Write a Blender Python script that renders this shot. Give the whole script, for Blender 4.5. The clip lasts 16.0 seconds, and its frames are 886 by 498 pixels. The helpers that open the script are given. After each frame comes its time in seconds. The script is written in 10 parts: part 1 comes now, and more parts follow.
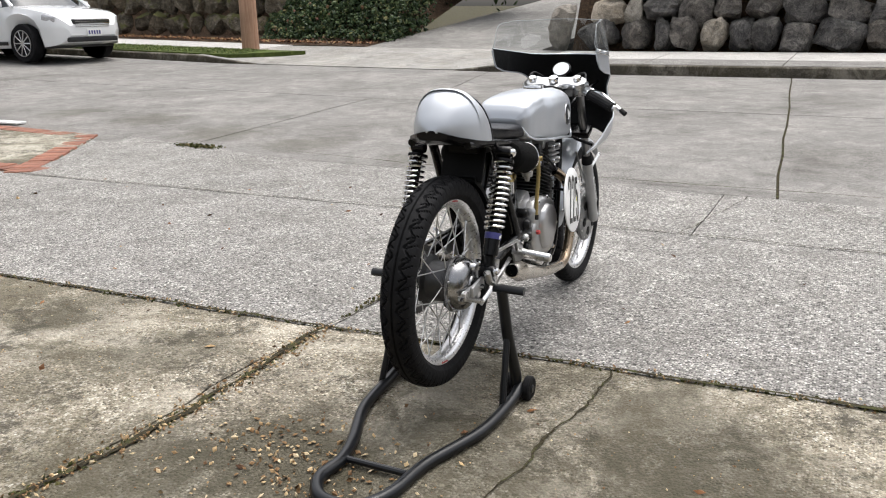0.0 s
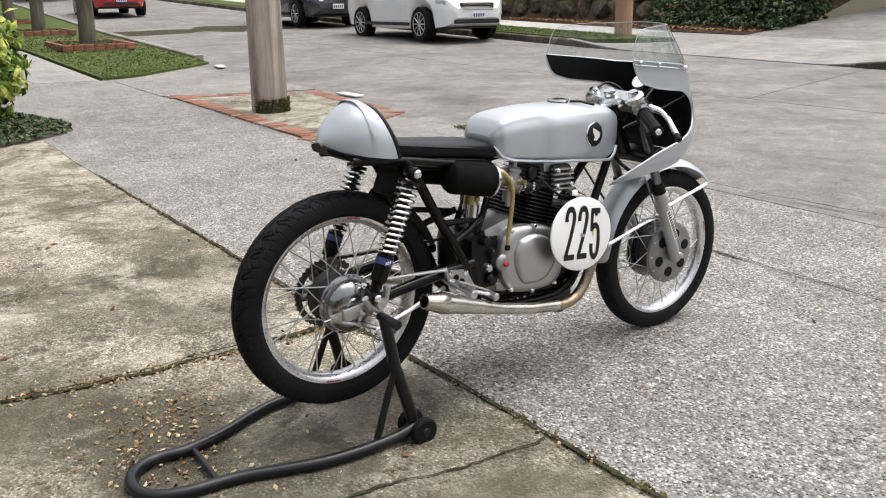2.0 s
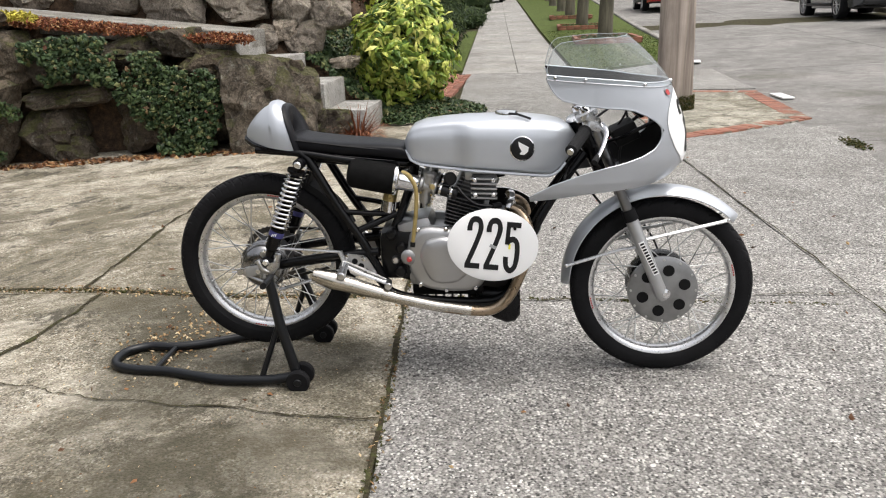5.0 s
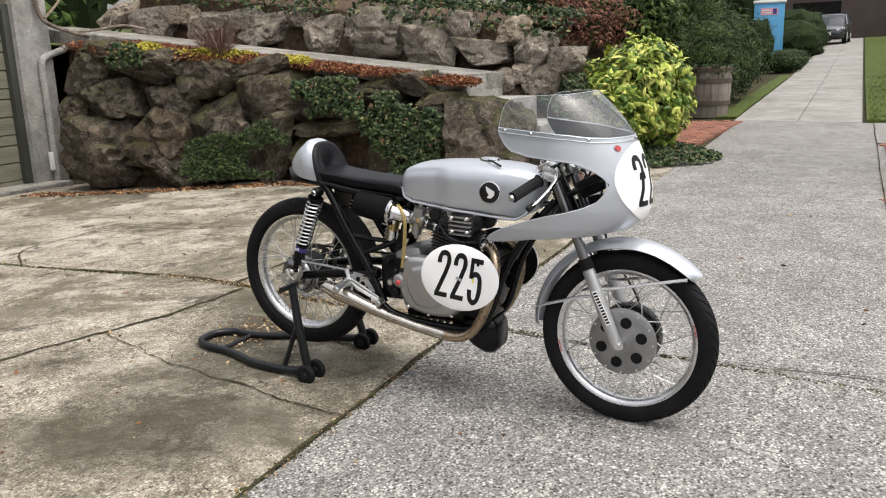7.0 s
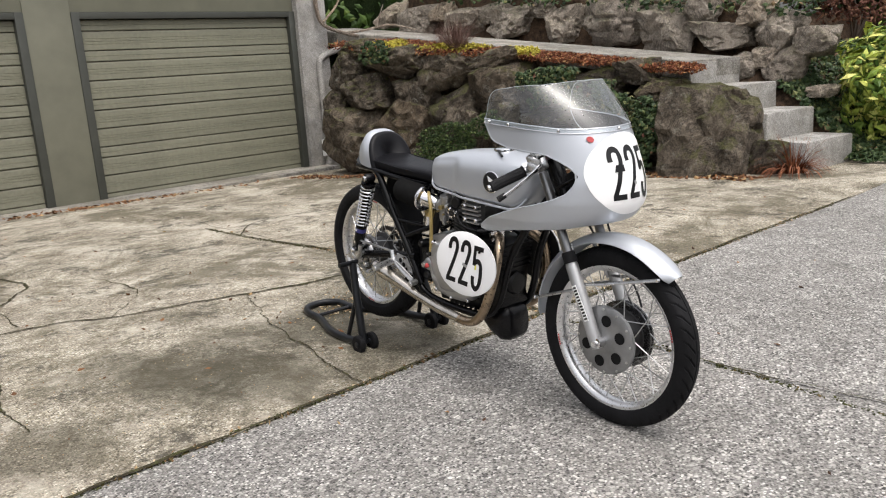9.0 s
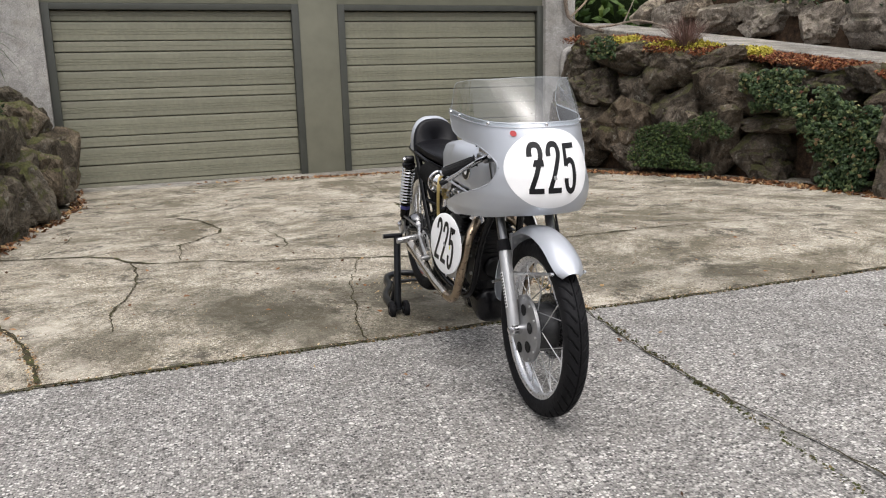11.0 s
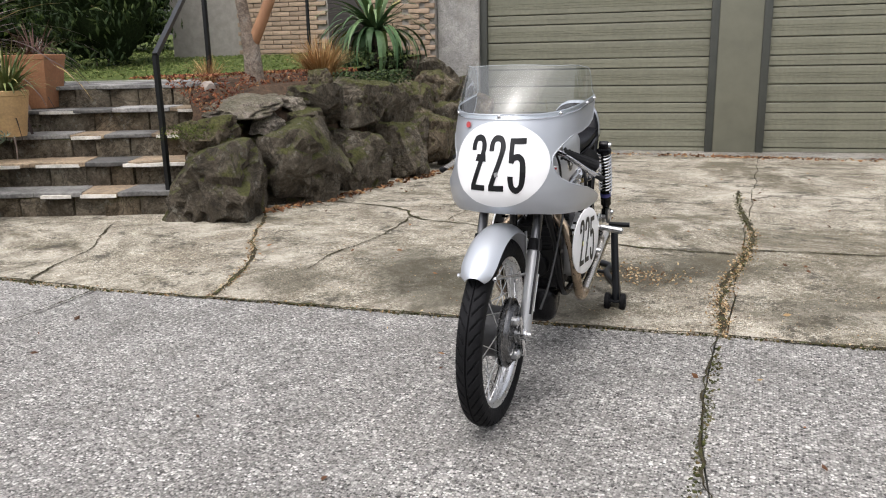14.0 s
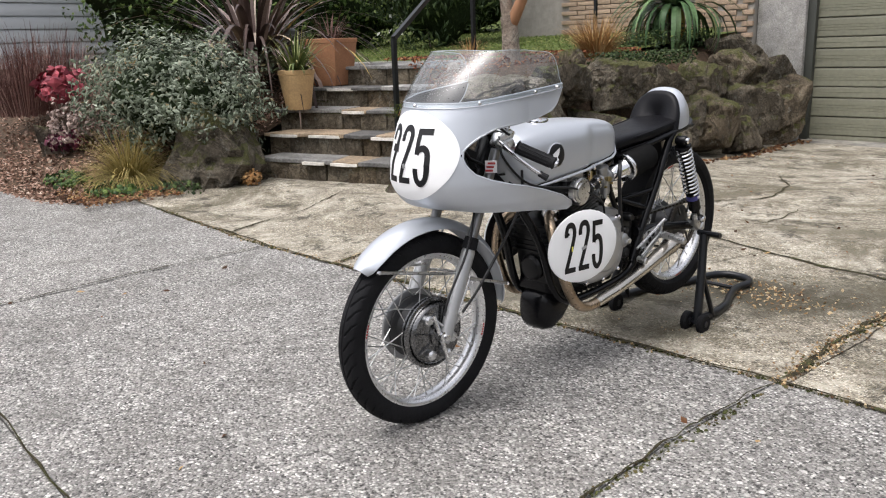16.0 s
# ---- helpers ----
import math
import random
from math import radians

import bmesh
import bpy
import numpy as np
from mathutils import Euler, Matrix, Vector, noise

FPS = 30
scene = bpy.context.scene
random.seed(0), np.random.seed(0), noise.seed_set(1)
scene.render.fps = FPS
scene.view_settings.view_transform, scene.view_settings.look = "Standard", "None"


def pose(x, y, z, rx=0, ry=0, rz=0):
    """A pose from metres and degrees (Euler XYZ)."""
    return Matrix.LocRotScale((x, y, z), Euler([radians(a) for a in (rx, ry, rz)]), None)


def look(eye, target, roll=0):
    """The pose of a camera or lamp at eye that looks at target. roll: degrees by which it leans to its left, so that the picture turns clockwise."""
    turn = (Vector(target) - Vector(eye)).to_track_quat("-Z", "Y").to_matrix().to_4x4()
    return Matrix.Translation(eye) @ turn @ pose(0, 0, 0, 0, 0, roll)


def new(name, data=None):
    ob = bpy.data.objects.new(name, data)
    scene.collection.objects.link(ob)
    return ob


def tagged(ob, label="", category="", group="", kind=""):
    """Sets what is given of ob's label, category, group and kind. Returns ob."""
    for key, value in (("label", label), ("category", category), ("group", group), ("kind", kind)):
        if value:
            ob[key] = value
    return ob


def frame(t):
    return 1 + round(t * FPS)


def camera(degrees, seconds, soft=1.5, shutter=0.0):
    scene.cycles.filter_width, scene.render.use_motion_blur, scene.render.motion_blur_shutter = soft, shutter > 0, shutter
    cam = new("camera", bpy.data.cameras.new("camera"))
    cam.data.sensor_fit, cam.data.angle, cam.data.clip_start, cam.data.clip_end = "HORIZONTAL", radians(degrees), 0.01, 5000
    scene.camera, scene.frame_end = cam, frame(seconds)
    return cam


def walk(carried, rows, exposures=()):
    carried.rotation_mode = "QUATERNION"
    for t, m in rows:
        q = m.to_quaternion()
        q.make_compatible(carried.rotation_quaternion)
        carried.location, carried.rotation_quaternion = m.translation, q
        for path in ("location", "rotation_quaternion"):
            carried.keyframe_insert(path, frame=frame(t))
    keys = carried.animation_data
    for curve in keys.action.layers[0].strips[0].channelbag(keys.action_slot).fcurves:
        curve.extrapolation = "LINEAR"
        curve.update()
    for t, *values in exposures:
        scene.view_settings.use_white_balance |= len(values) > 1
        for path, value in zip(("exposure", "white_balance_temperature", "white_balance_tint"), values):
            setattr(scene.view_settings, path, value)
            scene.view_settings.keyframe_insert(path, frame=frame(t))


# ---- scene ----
cam = camera(58.1, 16.0, 1.1)
PATH = [
    (0, (0.016, 0.213, 1.137), (-0.884, 1.906, 0.569), -1.0),
    (0.5, (0.320, 0.393, 1.162), (-0.821, 1.937, 0.600), -1.4),
    (1, (0.532, 0.686, 1.162), (-0.778, 2.090, 0.602), -1.8),
    (1.5, (0.742, 0.977, 1.169), (-0.728, 2.205, 0.593), -0.9),
    (2, (0.896, 1.264, 1.181), (-0.713, 2.293, 0.587), -0.7),
    (2.5, (1.025, 1.542, 1.174), (-0.707, 2.343, 0.577), -1.8),
    (3, (1.172, 1.788, 1.181), (-0.637, 2.367, 0.555), -1.5),
    (3.5, (1.370, 2.045, 1.198), (-0.478, 2.471, 0.565), -1.1),
    (4, (1.519, 2.362, 1.196), (-0.372, 2.570, 0.576), -1.9),
    (6.5, (1.524, 4.015, 1.217), (-0.226, 3.181, 0.725), -1.6),
    (7, (1.444, 4.235, 1.219), (-0.232, 3.247, 0.758), -1.9),
    (7.5, (1.367, 4.485, 1.231), (-0.23, 3.383, 0.745), -2.2),
    (8, (1.182, 4.682, 1.218), (-0.312, 3.443, 0.733), -2.7),
    (8.5, (1.015, 4.894, 1.201), (-0.321, 3.48, 0.736), -3.6),
    (11, (-0.099, 5.847, 1.124), (-0.602, 3.96, 0.695), -1.5),
    (11.5, (-0.391, 5.993, 1.134), (-0.7, 4.062, 0.714), -1.5),
    (12, (-0.702, 6.032, 1.129), (-0.798, 4.083, 0.69), -1.7),
    (12.5, (-0.982, 5.997, 1.138), (-0.854, 4.051, 0.694), -2.5),
    (13, (-1.278, 5.974, 1.134), (-0.947, 4.056, 0.675), -1.8),
    (13.5, (-1.549, 5.905, 1.13), (-1.003, 4.041, 0.65), -1.0),
    (14, (-1.822, 5.737, 1.143), (-1.085, 3.94, 0.668), -1.2),
    (14.5, (-2.136, 5.618, 1.109), (-1.137, 3.946, 0.655), -1.5),
    (15, (-2.426, 5.433, 1.099), (-1.272, 3.868, 0.632), -0.9),
    (15.5, (-2.639, 5.15, 1.115), (-1.303, 3.742, 0.636), -1.5),
    (16, (-2.879, 4.87, 1.127), (-1.383, 3.639, 0.627), -2.0),
]
walk(cam, [(t, look(eye, target, roll)) for t, eye, target, roll in PATH], [(0.0, 0.90, 6500, 10), (4.0, 0.83, 6600, 10), (8.5, 0.76, 6580, 11), (11.0, 0.62, 6480, 12), (16.0, 0.78, 6380, 12)])

# ---- light ----
world = bpy.data.worlds.new("sky")
scene.world = world
world.use_nodes = True
wn = world.node_tree.nodes
sky = wn.new("ShaderNodeTexSky")
sky.sky_type, sky.sun_disc = "NISHITA", False
sky.sun_elevation, sky.sun_rotation = radians(69), radians(6)
sky.air_density, sky.dust_density, sky.ozone_density = 1.0, 6.0, 0.6
# an overcast sky: the blue is mostly washed out by cloud
pale = wn.new("ShaderNodeHueSaturation")
pale.inputs["Saturation"].default_value = 0.25
world.node_tree.links.new(sky.outputs["Color"], pale.inputs["Color"])
world.node_tree.links.new(pale.outputs["Color"], wn["Background"].inputs["Color"])
wn["Background"].inputs["Strength"].default_value = 0.15
sun_data = bpy.data.lights.new("sun", "SUN")
sun_data.energy, sun_data.angle, sun_data.color = 0.5, radians(70), (1.0, 0.97, 0.93)
sun = new("sun", sun_data)
sun.matrix_world = look((0.42, 4.0, 10.3), (0, 0, 0))


# ---- materials ----
def nodes_of(name):
    m = bpy.data.materials.new(name)
    m.use_nodes = True
    return m, m.node_tree.nodes, m.node_tree.links, m.node_tree.nodes["Principled BSDF"]


def ramp_of(nt, links, src, stops):
    r = nt.new("ShaderNodeValToRGB")
    e = r.color_ramp.elements
    while len(e) < len(stops):
        e.new(0.5)
    for k, (p, c) in zip(e, stops):
        k.position, k.color = p, (*c, 1)
    links.new(src, r.inputs[0])
    return r.outputs[0]


def noise_of(nt, links, vec, scale, detail=4, rough=0.55, dist=0.0):
    n = nt.new("ShaderNodeTexNoise")
    n.inputs["Scale"].default_value, n.inputs["Detail"].default_value = scale, detail
    n.inputs["Roughness"].default_value, n.inputs["Distortion"].default_value = rough, dist
    links.new(vec, n.inputs["Vector"])
    return n.outputs["Fac"]


def mix_of(nt, links, fac, a, b, blend="MIX"):
    m = nt.new("ShaderNodeMix")
    m.data_type, m.blend_type = "RGBA", blend
    for sock, v in ((m.inputs["Factor"], fac), (m.inputs["A"], a), (m.inputs["B"], b)):
        if isinstance(v, (int, float)):
            sock.default_value = v
        elif isinstance(v, tuple):
            sock.default_value = (*v, 1)
        else:
            links.new(v, sock)
    return m.outputs["Result"]


def bump_of(nt, links, bsdf, height, strength, distance):
    b = nt.new("ShaderNodeBump")
    b.inputs["Strength"].default_value, b.inputs["Distance"].default_value = strength, distance
    links.new(height, b.inputs["Height"])
    links.new(b.outputs[0], bsdf.inputs["Normal"])


def coords(nt, world_space=False):
    return nt.new("ShaderNodeNewGeometry").outputs["Position"] if world_space else nt.new("ShaderNodeTexCoord").outputs["Object"]


def paint(name, col, rough=0.4, metal=0.0, var=0.08, scale=14.0, bump=0.0, coat=0.0, fine=0.0, spec=0.5, random_tint=0.0):
    """A surface of one colour with faint blotches, a rougher sheen here and there, and a fine grain."""
    m, nt, ln, b = nodes_of(name)
    co = coords(nt)
    n1, n2 = noise_of(nt, ln, co, scale, 5), noise_of(nt, ln, co, scale * 9, 3)
    lo, hi = tuple(c * (1 - var) for c in col), tuple(min(1, c * (1 + var)) for c in col)
    c = ramp_of(nt, ln, n1, [(0.3, lo), (0.7, hi)])
    if fine:
        c = mix_of(nt, ln, fine, c, ramp_of(nt, ln, n2, [(0.35, (0.25, 0.25, 0.25)), (0.65, (0.8, 0.8, 0.8))]), "OVERLAY")
    if random_tint:
        oi = nt.new("ShaderNodeObjectInfo")
        k = 1 - random_tint
        c = mix_of(nt, ln, 1.0, c, ramp_of(nt, ln, oi.outputs["Random"], [(0, (k, k, k)), (1, (1, 1, 1))]), "MULTIPLY")
    ln.new(c, b.inputs["Base Color"])
    rr = nt.new("ShaderNodeMapRange")
    rr.inputs["To Min"].default_value, rr.inputs["To Max"].default_value = rough * 0.8, min(1, rough * 1.25)
    ln.new(n2, rr.inputs["Value"])
    ln.new(rr.outputs[0], b.inputs["Roughness"])
    b.inputs["Metallic"].default_value, b.inputs["Coat Weight"].default_value = metal, coat
    b.inputs["Specular IOR Level"].default_value = spec
    if bump:
        bump_of(nt, ln, b, n2, bump, 0.01)
    return m


def concrete(name, stones, stone_size, base, moss=0.0, stain=0.5, bump=0.5, show=1.0, spots=()):
    """Weathered concrete in which the cement has worn off the stones: stones of many greys, blotches of damp, lichen and moss."""
    m, nt, ln, b = nodes_of(name)
    co = coords(nt, True)
    v = nt.new("ShaderNodeTexVoronoi")
    v.inputs["Scale"].default_value = 1.0 / stone_size
    ln.new(co, v.inputs["Vector"])
    v2 = nt.new("ShaderNodeTexVoronoi")
    v2.inputs["Scale"].default_value = 0.42 / stone_size
    ln.new(co, v2.inputs["Vector"])
    sep = nt.new("ShaderNodeSeparateColor")
    ln.new(v.outputs["Color"], sep.inputs[0])
    pebble = ramp_of(nt, ln, sep.outputs[0], stones)
    sep2 = nt.new("ShaderNodeSeparateColor")
    ln.new(v2.outputs["Color"], sep2.inputs[0])
    edge = ramp_of(nt, ln, v.outputs["Distance"], [(0.38, (show, show, show)), (0.66, (0, 0, 0))])
    fine = noise_of(nt, ln, co, 130, 4, 0.7)
    cement = ramp_of(nt, ln, fine, [(0.34, tuple(c * 0.28 for c in base)), (0.5, base), (0.66, tuple(c * 1.75 for c in base))])
    big = noise_of(nt, ln, co, 0.8, 7, 0.68, 0.3)
    mid = noise_of(nt, ln, co, 4.5, 7, 0.72, 0.4)
    worn = ramp_of(nt, ln, mid, [(0.25, (0.55, 0.55, 0.55)), (0.6, (1, 1, 1))])
    shown = mix_of(nt, ln, 1.0, edge, worn, "MULTIPLY")
    c = mix_of(nt, ln, shown, cement, pebble)
    # a scatter of larger stones, some nearly black, some nearly white
    big_stone = ramp_of(nt, ln, v2.outputs["Distance"], [(0.30, (show, show, show)), (0.46, (0, 0, 0))])
    pick = ramp_of(nt, ln, sep2.outputs[0], [(0.68, (0, 0, 0)), (0.70, (0.8, 0.8, 0.8))])
    c = mix_of(nt, ln, mix_of(nt, ln, 1.0, big_stone, pick, "MULTIPLY"), c, ramp_of(nt, ln, sep2.outputs[1], stones))
    c = mix_of(nt, ln, stain, c, ramp_of(nt, ln, big, [(0.30, (0.24, 0.23, 0.21)), (0.5, (0.5, 0.5, 0.49)), (0.72, (0.72, 0.71, 0.69))]), "OVERLAY")
    c = mix_of(nt, ln, stain, c, ramp_of(nt, ln, mid, [(0.3, (0.26, 0.255, 0.24)), (0.52, (0.5, 0.5, 0.5)), (0.72, (0.72, 0.72, 0.70))]), "OVERLAY")
    if moss:
        w = noise_of(nt, ln, co, 1.7, 10, 0.80, 0.4)
        c = mix_of(nt, ln, ramp_of(nt, ln, w, [(0.49, (0, 0, 0)), (0.60, (0.72 * moss,) * 3)]), c, (0.52, 0.478, 0.40))
        g = noise_of(nt, ln, co, 0.75, 12, 0.80, 0.5)
        c = mix_of(nt, ln, ramp_of(nt, ln, g, [(0.475, (0, 0, 0)), (0.575, (moss * 0.80,) * 3)]), c, (0.085, 0.073, 0.044))
        d = noise_of(nt, ln, co, 3.1, 12, 0.86, 0.3)
        c = mix_of(nt, ln, ramp_of(nt, ln, d, [(0.53, (0, 0, 0)), (0.585, (0.85 * moss,) * 3)]), c, (0.044, 0.040, 0.029))
        e = noise_of(nt, ln, co, 14.0, 8, 0.82, 0.2)
        c = mix_of(nt, ln, ramp_of(nt, ln, e, [(0.575, (0, 0, 0)), (0.66, (0.65 * moss,) * 3)]), c, (0.095, 0.088, 0.05))
    # old stains of algae and soil, each with a ragged outline of its own
    for x, y, r, k in spots:
        far = nt.new("ShaderNodeVectorMath")
        far.operation = "DISTANCE"
        ln.new(co, far.inputs[0])
        far.inputs[1].default_value = (x, y, -0.02)
        rag = nt.new("ShaderNodeMath")
        rag.operation = "MULTIPLY_ADD"
        ln.new(noise_of(nt, ln, co, 3.4, 10, 0.78, 0.6), rag.inputs[0])
        rag.inputs[1].default_value = 1.9 * r
        ln.new(far.outputs["Value"], rag.inputs[2])
        edge_ = nt.new("ShaderNodeMapRange")
        ln.new(rag.outputs[0], edge_.inputs["Value"])
        for key, v_ in (("From Min", r * 1.35), ("From Max", r * 1.95), ("To Min", k), ("To Max", 0.0)):
            edge_.inputs[key].default_value = v_
        c = mix_of(nt, ln, edge_.outputs[0], c, (0.058, 0.052, 0.034))
    ln.new(c, b.inputs["Base Color"])
    b.inputs["Roughness"].default_value = 0.85
    b.inputs["Specular IOR Level"].default_value = 0.25
    bump_of(nt, ln, b, shown, bump, 0.003)
    return m


def rock_mat(name, cols, moss=0.3, lichen=0.3, creep=0.0):
    m, nt, ln, b = nodes_of(name)
    co = coords(nt, True)
    oi = nt.new("ShaderNodeObjectInfo")
    n = noise_of(nt, ln, co, 4.0, 10, 0.76, 0.6)
    f = noise_of(nt, ln, co, 46.0, 8, 0.78)
    c = ramp_of(nt, ln, n, [(0.30, cols[0]), (0.48, cols[1]), (0.66, cols[2])])
    c = mix_of(nt, ln, 0.75, c, ramp_of(nt, ln, f, [(0.32, (0.18, 0.18, 0.18)), (0.5, (0.5, 0.5, 0.5)), (0.68, (0.82, 0.82, 0.82))]), "OVERLAY")
    c = mix_of(nt, ln, 1.0, c, ramp_of(nt, ln, oi.outputs["Random"], [(0, (0.60, 0.57, 0.54)), (0.5, (0.95, 0.92, 0.88)), (1, (1.0, 0.90, 0.78))]), "MULTIPLY")
    # dark seams through the stone
    vein = noise_of(nt, ln, co, 2.2, 6, 0.7, 1.6)
    c = mix_of(nt, ln, ramp_of(nt, ln, vein, [(0.47, (0, 0, 0)), (0.495, (0.6, 0.6, 0.6)), (0.505, (0.6, 0.6, 0.6)), (0.53, (0, 0, 0))]), c, tuple(q * 0.5 for q in cols[0]))
    li = noise_of(nt, ln, co, 11.0, 8, 0.8)
    c = mix_of(nt, ln, ramp_of(nt, ln, li, [(0.56, (0, 0, 0)), (0.66, (lichen * 1.4,) * 3)]), c, (0.34, 0.33, 0.28))
    geo = nt.new("ShaderNodeNewGeometry")
    up = nt.new("ShaderNodeSeparateXYZ")
    ln.new(geo.outputs["Normal"], up.inputs[0])
    mo = noise_of(nt, ln, co, 3.2, 7, 0.75)
    add = nt.new("ShaderNodeMath")
    add.operation = "MULTIPLY_ADD"
    ln.new(up.outputs["Z"], add.inputs[0])
    add.inputs[1].default_value = 0.22
    ln.new(mo, add.inputs[2])
    moss_col = ramp_of(nt, ln, f, [(0.35, (0.040, 0.046, 0.013)), (0.65, (0.135, 0.140, 0.032))])
    c = mix_of(nt, ln, ramp_of(nt, ln, add.outputs[0], [(0.61 - creep, (0, 0, 0)), (0.69 - creep, (moss, moss, moss))]), c, moss_col)
    ln.new(c, b.inputs["Base Color"])
    b.inputs["Roughness"].default_value = 0.88
    b.inputs["Specular IOR Level"].default_value = 0.25
    mixh = nt.new("ShaderNodeMath")
    mixh.operation = "MULTIPLY_ADD"
    ln.new(n, mixh.inputs[0])
    mixh.inputs[1].default_value = 2.5
    ln.new(f, mixh.inputs[2])
    bump_of(nt, ln, b, mixh.outputs[0], 1.0, 0.035)
    return m


def leaf_mat(name, stops, rough=0.5, trans=0.15):
    """Leaves: every leaf its own tint."""
    m, nt, ln, b = nodes_of(name)
    geo = nt.new("ShaderNodeNewGeometry")
    pick = nt.new("ShaderNodeMath")
    pick.operation = "ADD"
    ln.new(geo.outputs["Random Per Island"], pick.inputs[0])
    ln.new(nt.new("ShaderNodeObjectInfo").outputs["Random"], pick.inputs[1])
    frac = nt.new("ShaderNodeMath")
    frac.operation = "FRACT"
    ln.new(pick.outputs[0], frac.inputs[0])
    c = ramp_of(nt, ln, frac.outputs[0], stops)
    n = noise_of(nt, ln, coords(nt, True), 30, 3)
    c = mix_of(nt, ln, 0.35, c, ramp_of(nt, ln, n, [(0.3, (0.25, 0.25, 0.25)), (0.7, (0.75, 0.75, 0.75))]), "OVERLAY")
    ln.new(c, b.inputs["Base Color"])
    b.inputs["Roughness"].default_value = rough
    b.inputs["Specular IOR Level"].default_value = 0.18
    return m


def soil_mat(name, stops, scale=18.0):
    m, nt, ln, b = nodes_of(name)
    co = coords(nt, True)
    n, f = noise_of(nt, ln, co, scale, 8, 0.7), noise_of(nt, ln, co, scale * 6, 4)
    c = ramp_of(nt, ln, n, stops)
    c = mix_of(nt, ln, 0.6, c, ramp_of(nt, ln, f, [(0.3, (0.2, 0.2, 0.2)), (0.7, (0.8, 0.8, 0.8))]), "OVERLAY")
    ln.new(c, b.inputs["Base Color"])
    b.inputs["Roughness"].default_value = 0.95
    b.inputs["Specular IOR Level"].default_value = 0.15
    bump_of(nt, ln, b, n, 0.8, 0.03)
    return m


def wood_mat(name, dark, light, scale=6.0, stretch=12.0, rough=0.8):
    m, nt, ln, b = nodes_of(name)
    mp = nt.new("ShaderNodeMapping")
    mp.inputs["Scale"].default_value = (scale * stretch / 3, scale * stretch / 3, scale / 6)
    ln.new(coords(nt), mp.inputs["Vector"])
    n = noise_of(nt, ln, mp.outputs[0], 1.0, 8, 0.7, 0.5)
    big = noise_of(nt, ln, coords(nt), 2.0, 4)
    c = ramp_of(nt, ln, n, [(0.3, dark), (0.7, light)])
    c = mix_of(nt, ln, 0.5, c, ramp_of(nt, ln, big, [(0.3, (0.3, 0.3, 0.3)), (0.7, (0.7, 0.7, 0.7))]), "OVERLAY")
    ln.new(c, b.inputs["Base Color"])
    b.inputs["Roughness"].default_value = rough
    bump_of(nt, ln, b, n, 0.6, 0.01)
    return m


def glass_mat(name, col=(0.95, 0.97, 0.97), rough=0.03, haze=0.06):
    """A thin clear sheet: mostly see-through, with a true mirror gloss."""
    m, nt, ln, b = nodes_of(name)
    tr = nt.new("ShaderNodeBsdfTransparent")
    tr.inputs[0].default_value = (*col, 1)
    gl = nt.new("ShaderNodeBsdfGlossy")
    gl.inputs["Roughness"].default_value = rough
    lw = nt.new("ShaderNodeLayerWeight")
    lw.inputs["Blend"].default_value = 0.5
    pw = nt.new("ShaderNodeMath")
    pw.operation = "POWER"
    ln.new(lw.outputs["Facing"], pw.inputs[0])
    pw.inputs[1].default_value = 3.0
    gain = nt.new("ShaderNodeMath")
    gain.operation = "MULTIPLY_ADD"
    ln.new(pw.outputs[0], gain.inputs[0])
    gain.inputs[1].default_value, gain.inputs[2].default_value = 0.55, 0.07
    mx = nt.new("ShaderNodeMixShader")
    ln.new(gain.outputs[0], mx.inputs[0])
    # a little diffuse white, painting the pale sky reflection as haze
    hz = nt.new("ShaderNodeMixShader")
    df = nt.new("ShaderNodeBsdfDiffuse")
    df.inputs[0].default_value = (0.8, 0.82, 0.83, 1)
    hf = ramp_of(nt, ln, noise_of(nt, ln, coords(nt), 9.0, 5), [(0.3, (haze * 0.6,) * 3), (0.7, (haze * 1.3,) * 3)])
    ln.new(hf, hz.inputs[0])
    ln.new(tr.outputs[0], hz.inputs[1])
    ln.new(df.outputs[0], hz.inputs[2])
    ln.new(hz.outputs[0], mx.inputs[1])
    ln.new(gl.outputs[0], mx.inputs[2])
    ln.new(mx.outputs[0], nt["Material Output"].inputs["Surface"])
    return m


SILVER = paint("silver_paint", (0.50, 0.525, 0.565), 0.36, 0.52, 0.03, 5, coat=0.3)
WHITE_VINYL = paint("white_vinyl", (0.90, 0.90, 0.90), 0.35, 0, 0.02, 6)
BLACK_VINYL = paint("black_vinyl", (0.006, 0.006, 0.007), 0.4, 0, 0.1, 10, spec=0.35)
BLACK_PAINT = paint("black_paint", (0.0035, 0.0035, 0.0042), 0.24, 0, 0.2, 10, spec=0.24)
BLACK_INNER = paint("black_inner", (0.004, 0.004, 0.0045), 0.6, 0, 0.2, 10, spec=0.2)
RUBBER = paint("tyre_rubber", (0.009, 0.009, 0.010), 0.65, 0, 0.35, 9, bump=0.15, spec=0.13)
GRIP = paint("grip_rubber", (0.010, 0.010, 0.011), 0.7, 0, 0.15, 30, bump=0.3, spec=0.25)
FOAM = paint("filter_foam", (0.010, 0.010, 0.010), 0.95, 0, 0.2, 40, bump=0.6, spec=0.05)
SEAT_VINYL = paint("seat_vinyl", (0.005, 0.005, 0.0065), 0.38, 0, 0.15, 20, bump=0.10, spec=0.15)
CHROME = paint("chrome", (0.75, 0.75, 0.76), 0.10, 1.0, 0.05, 20)
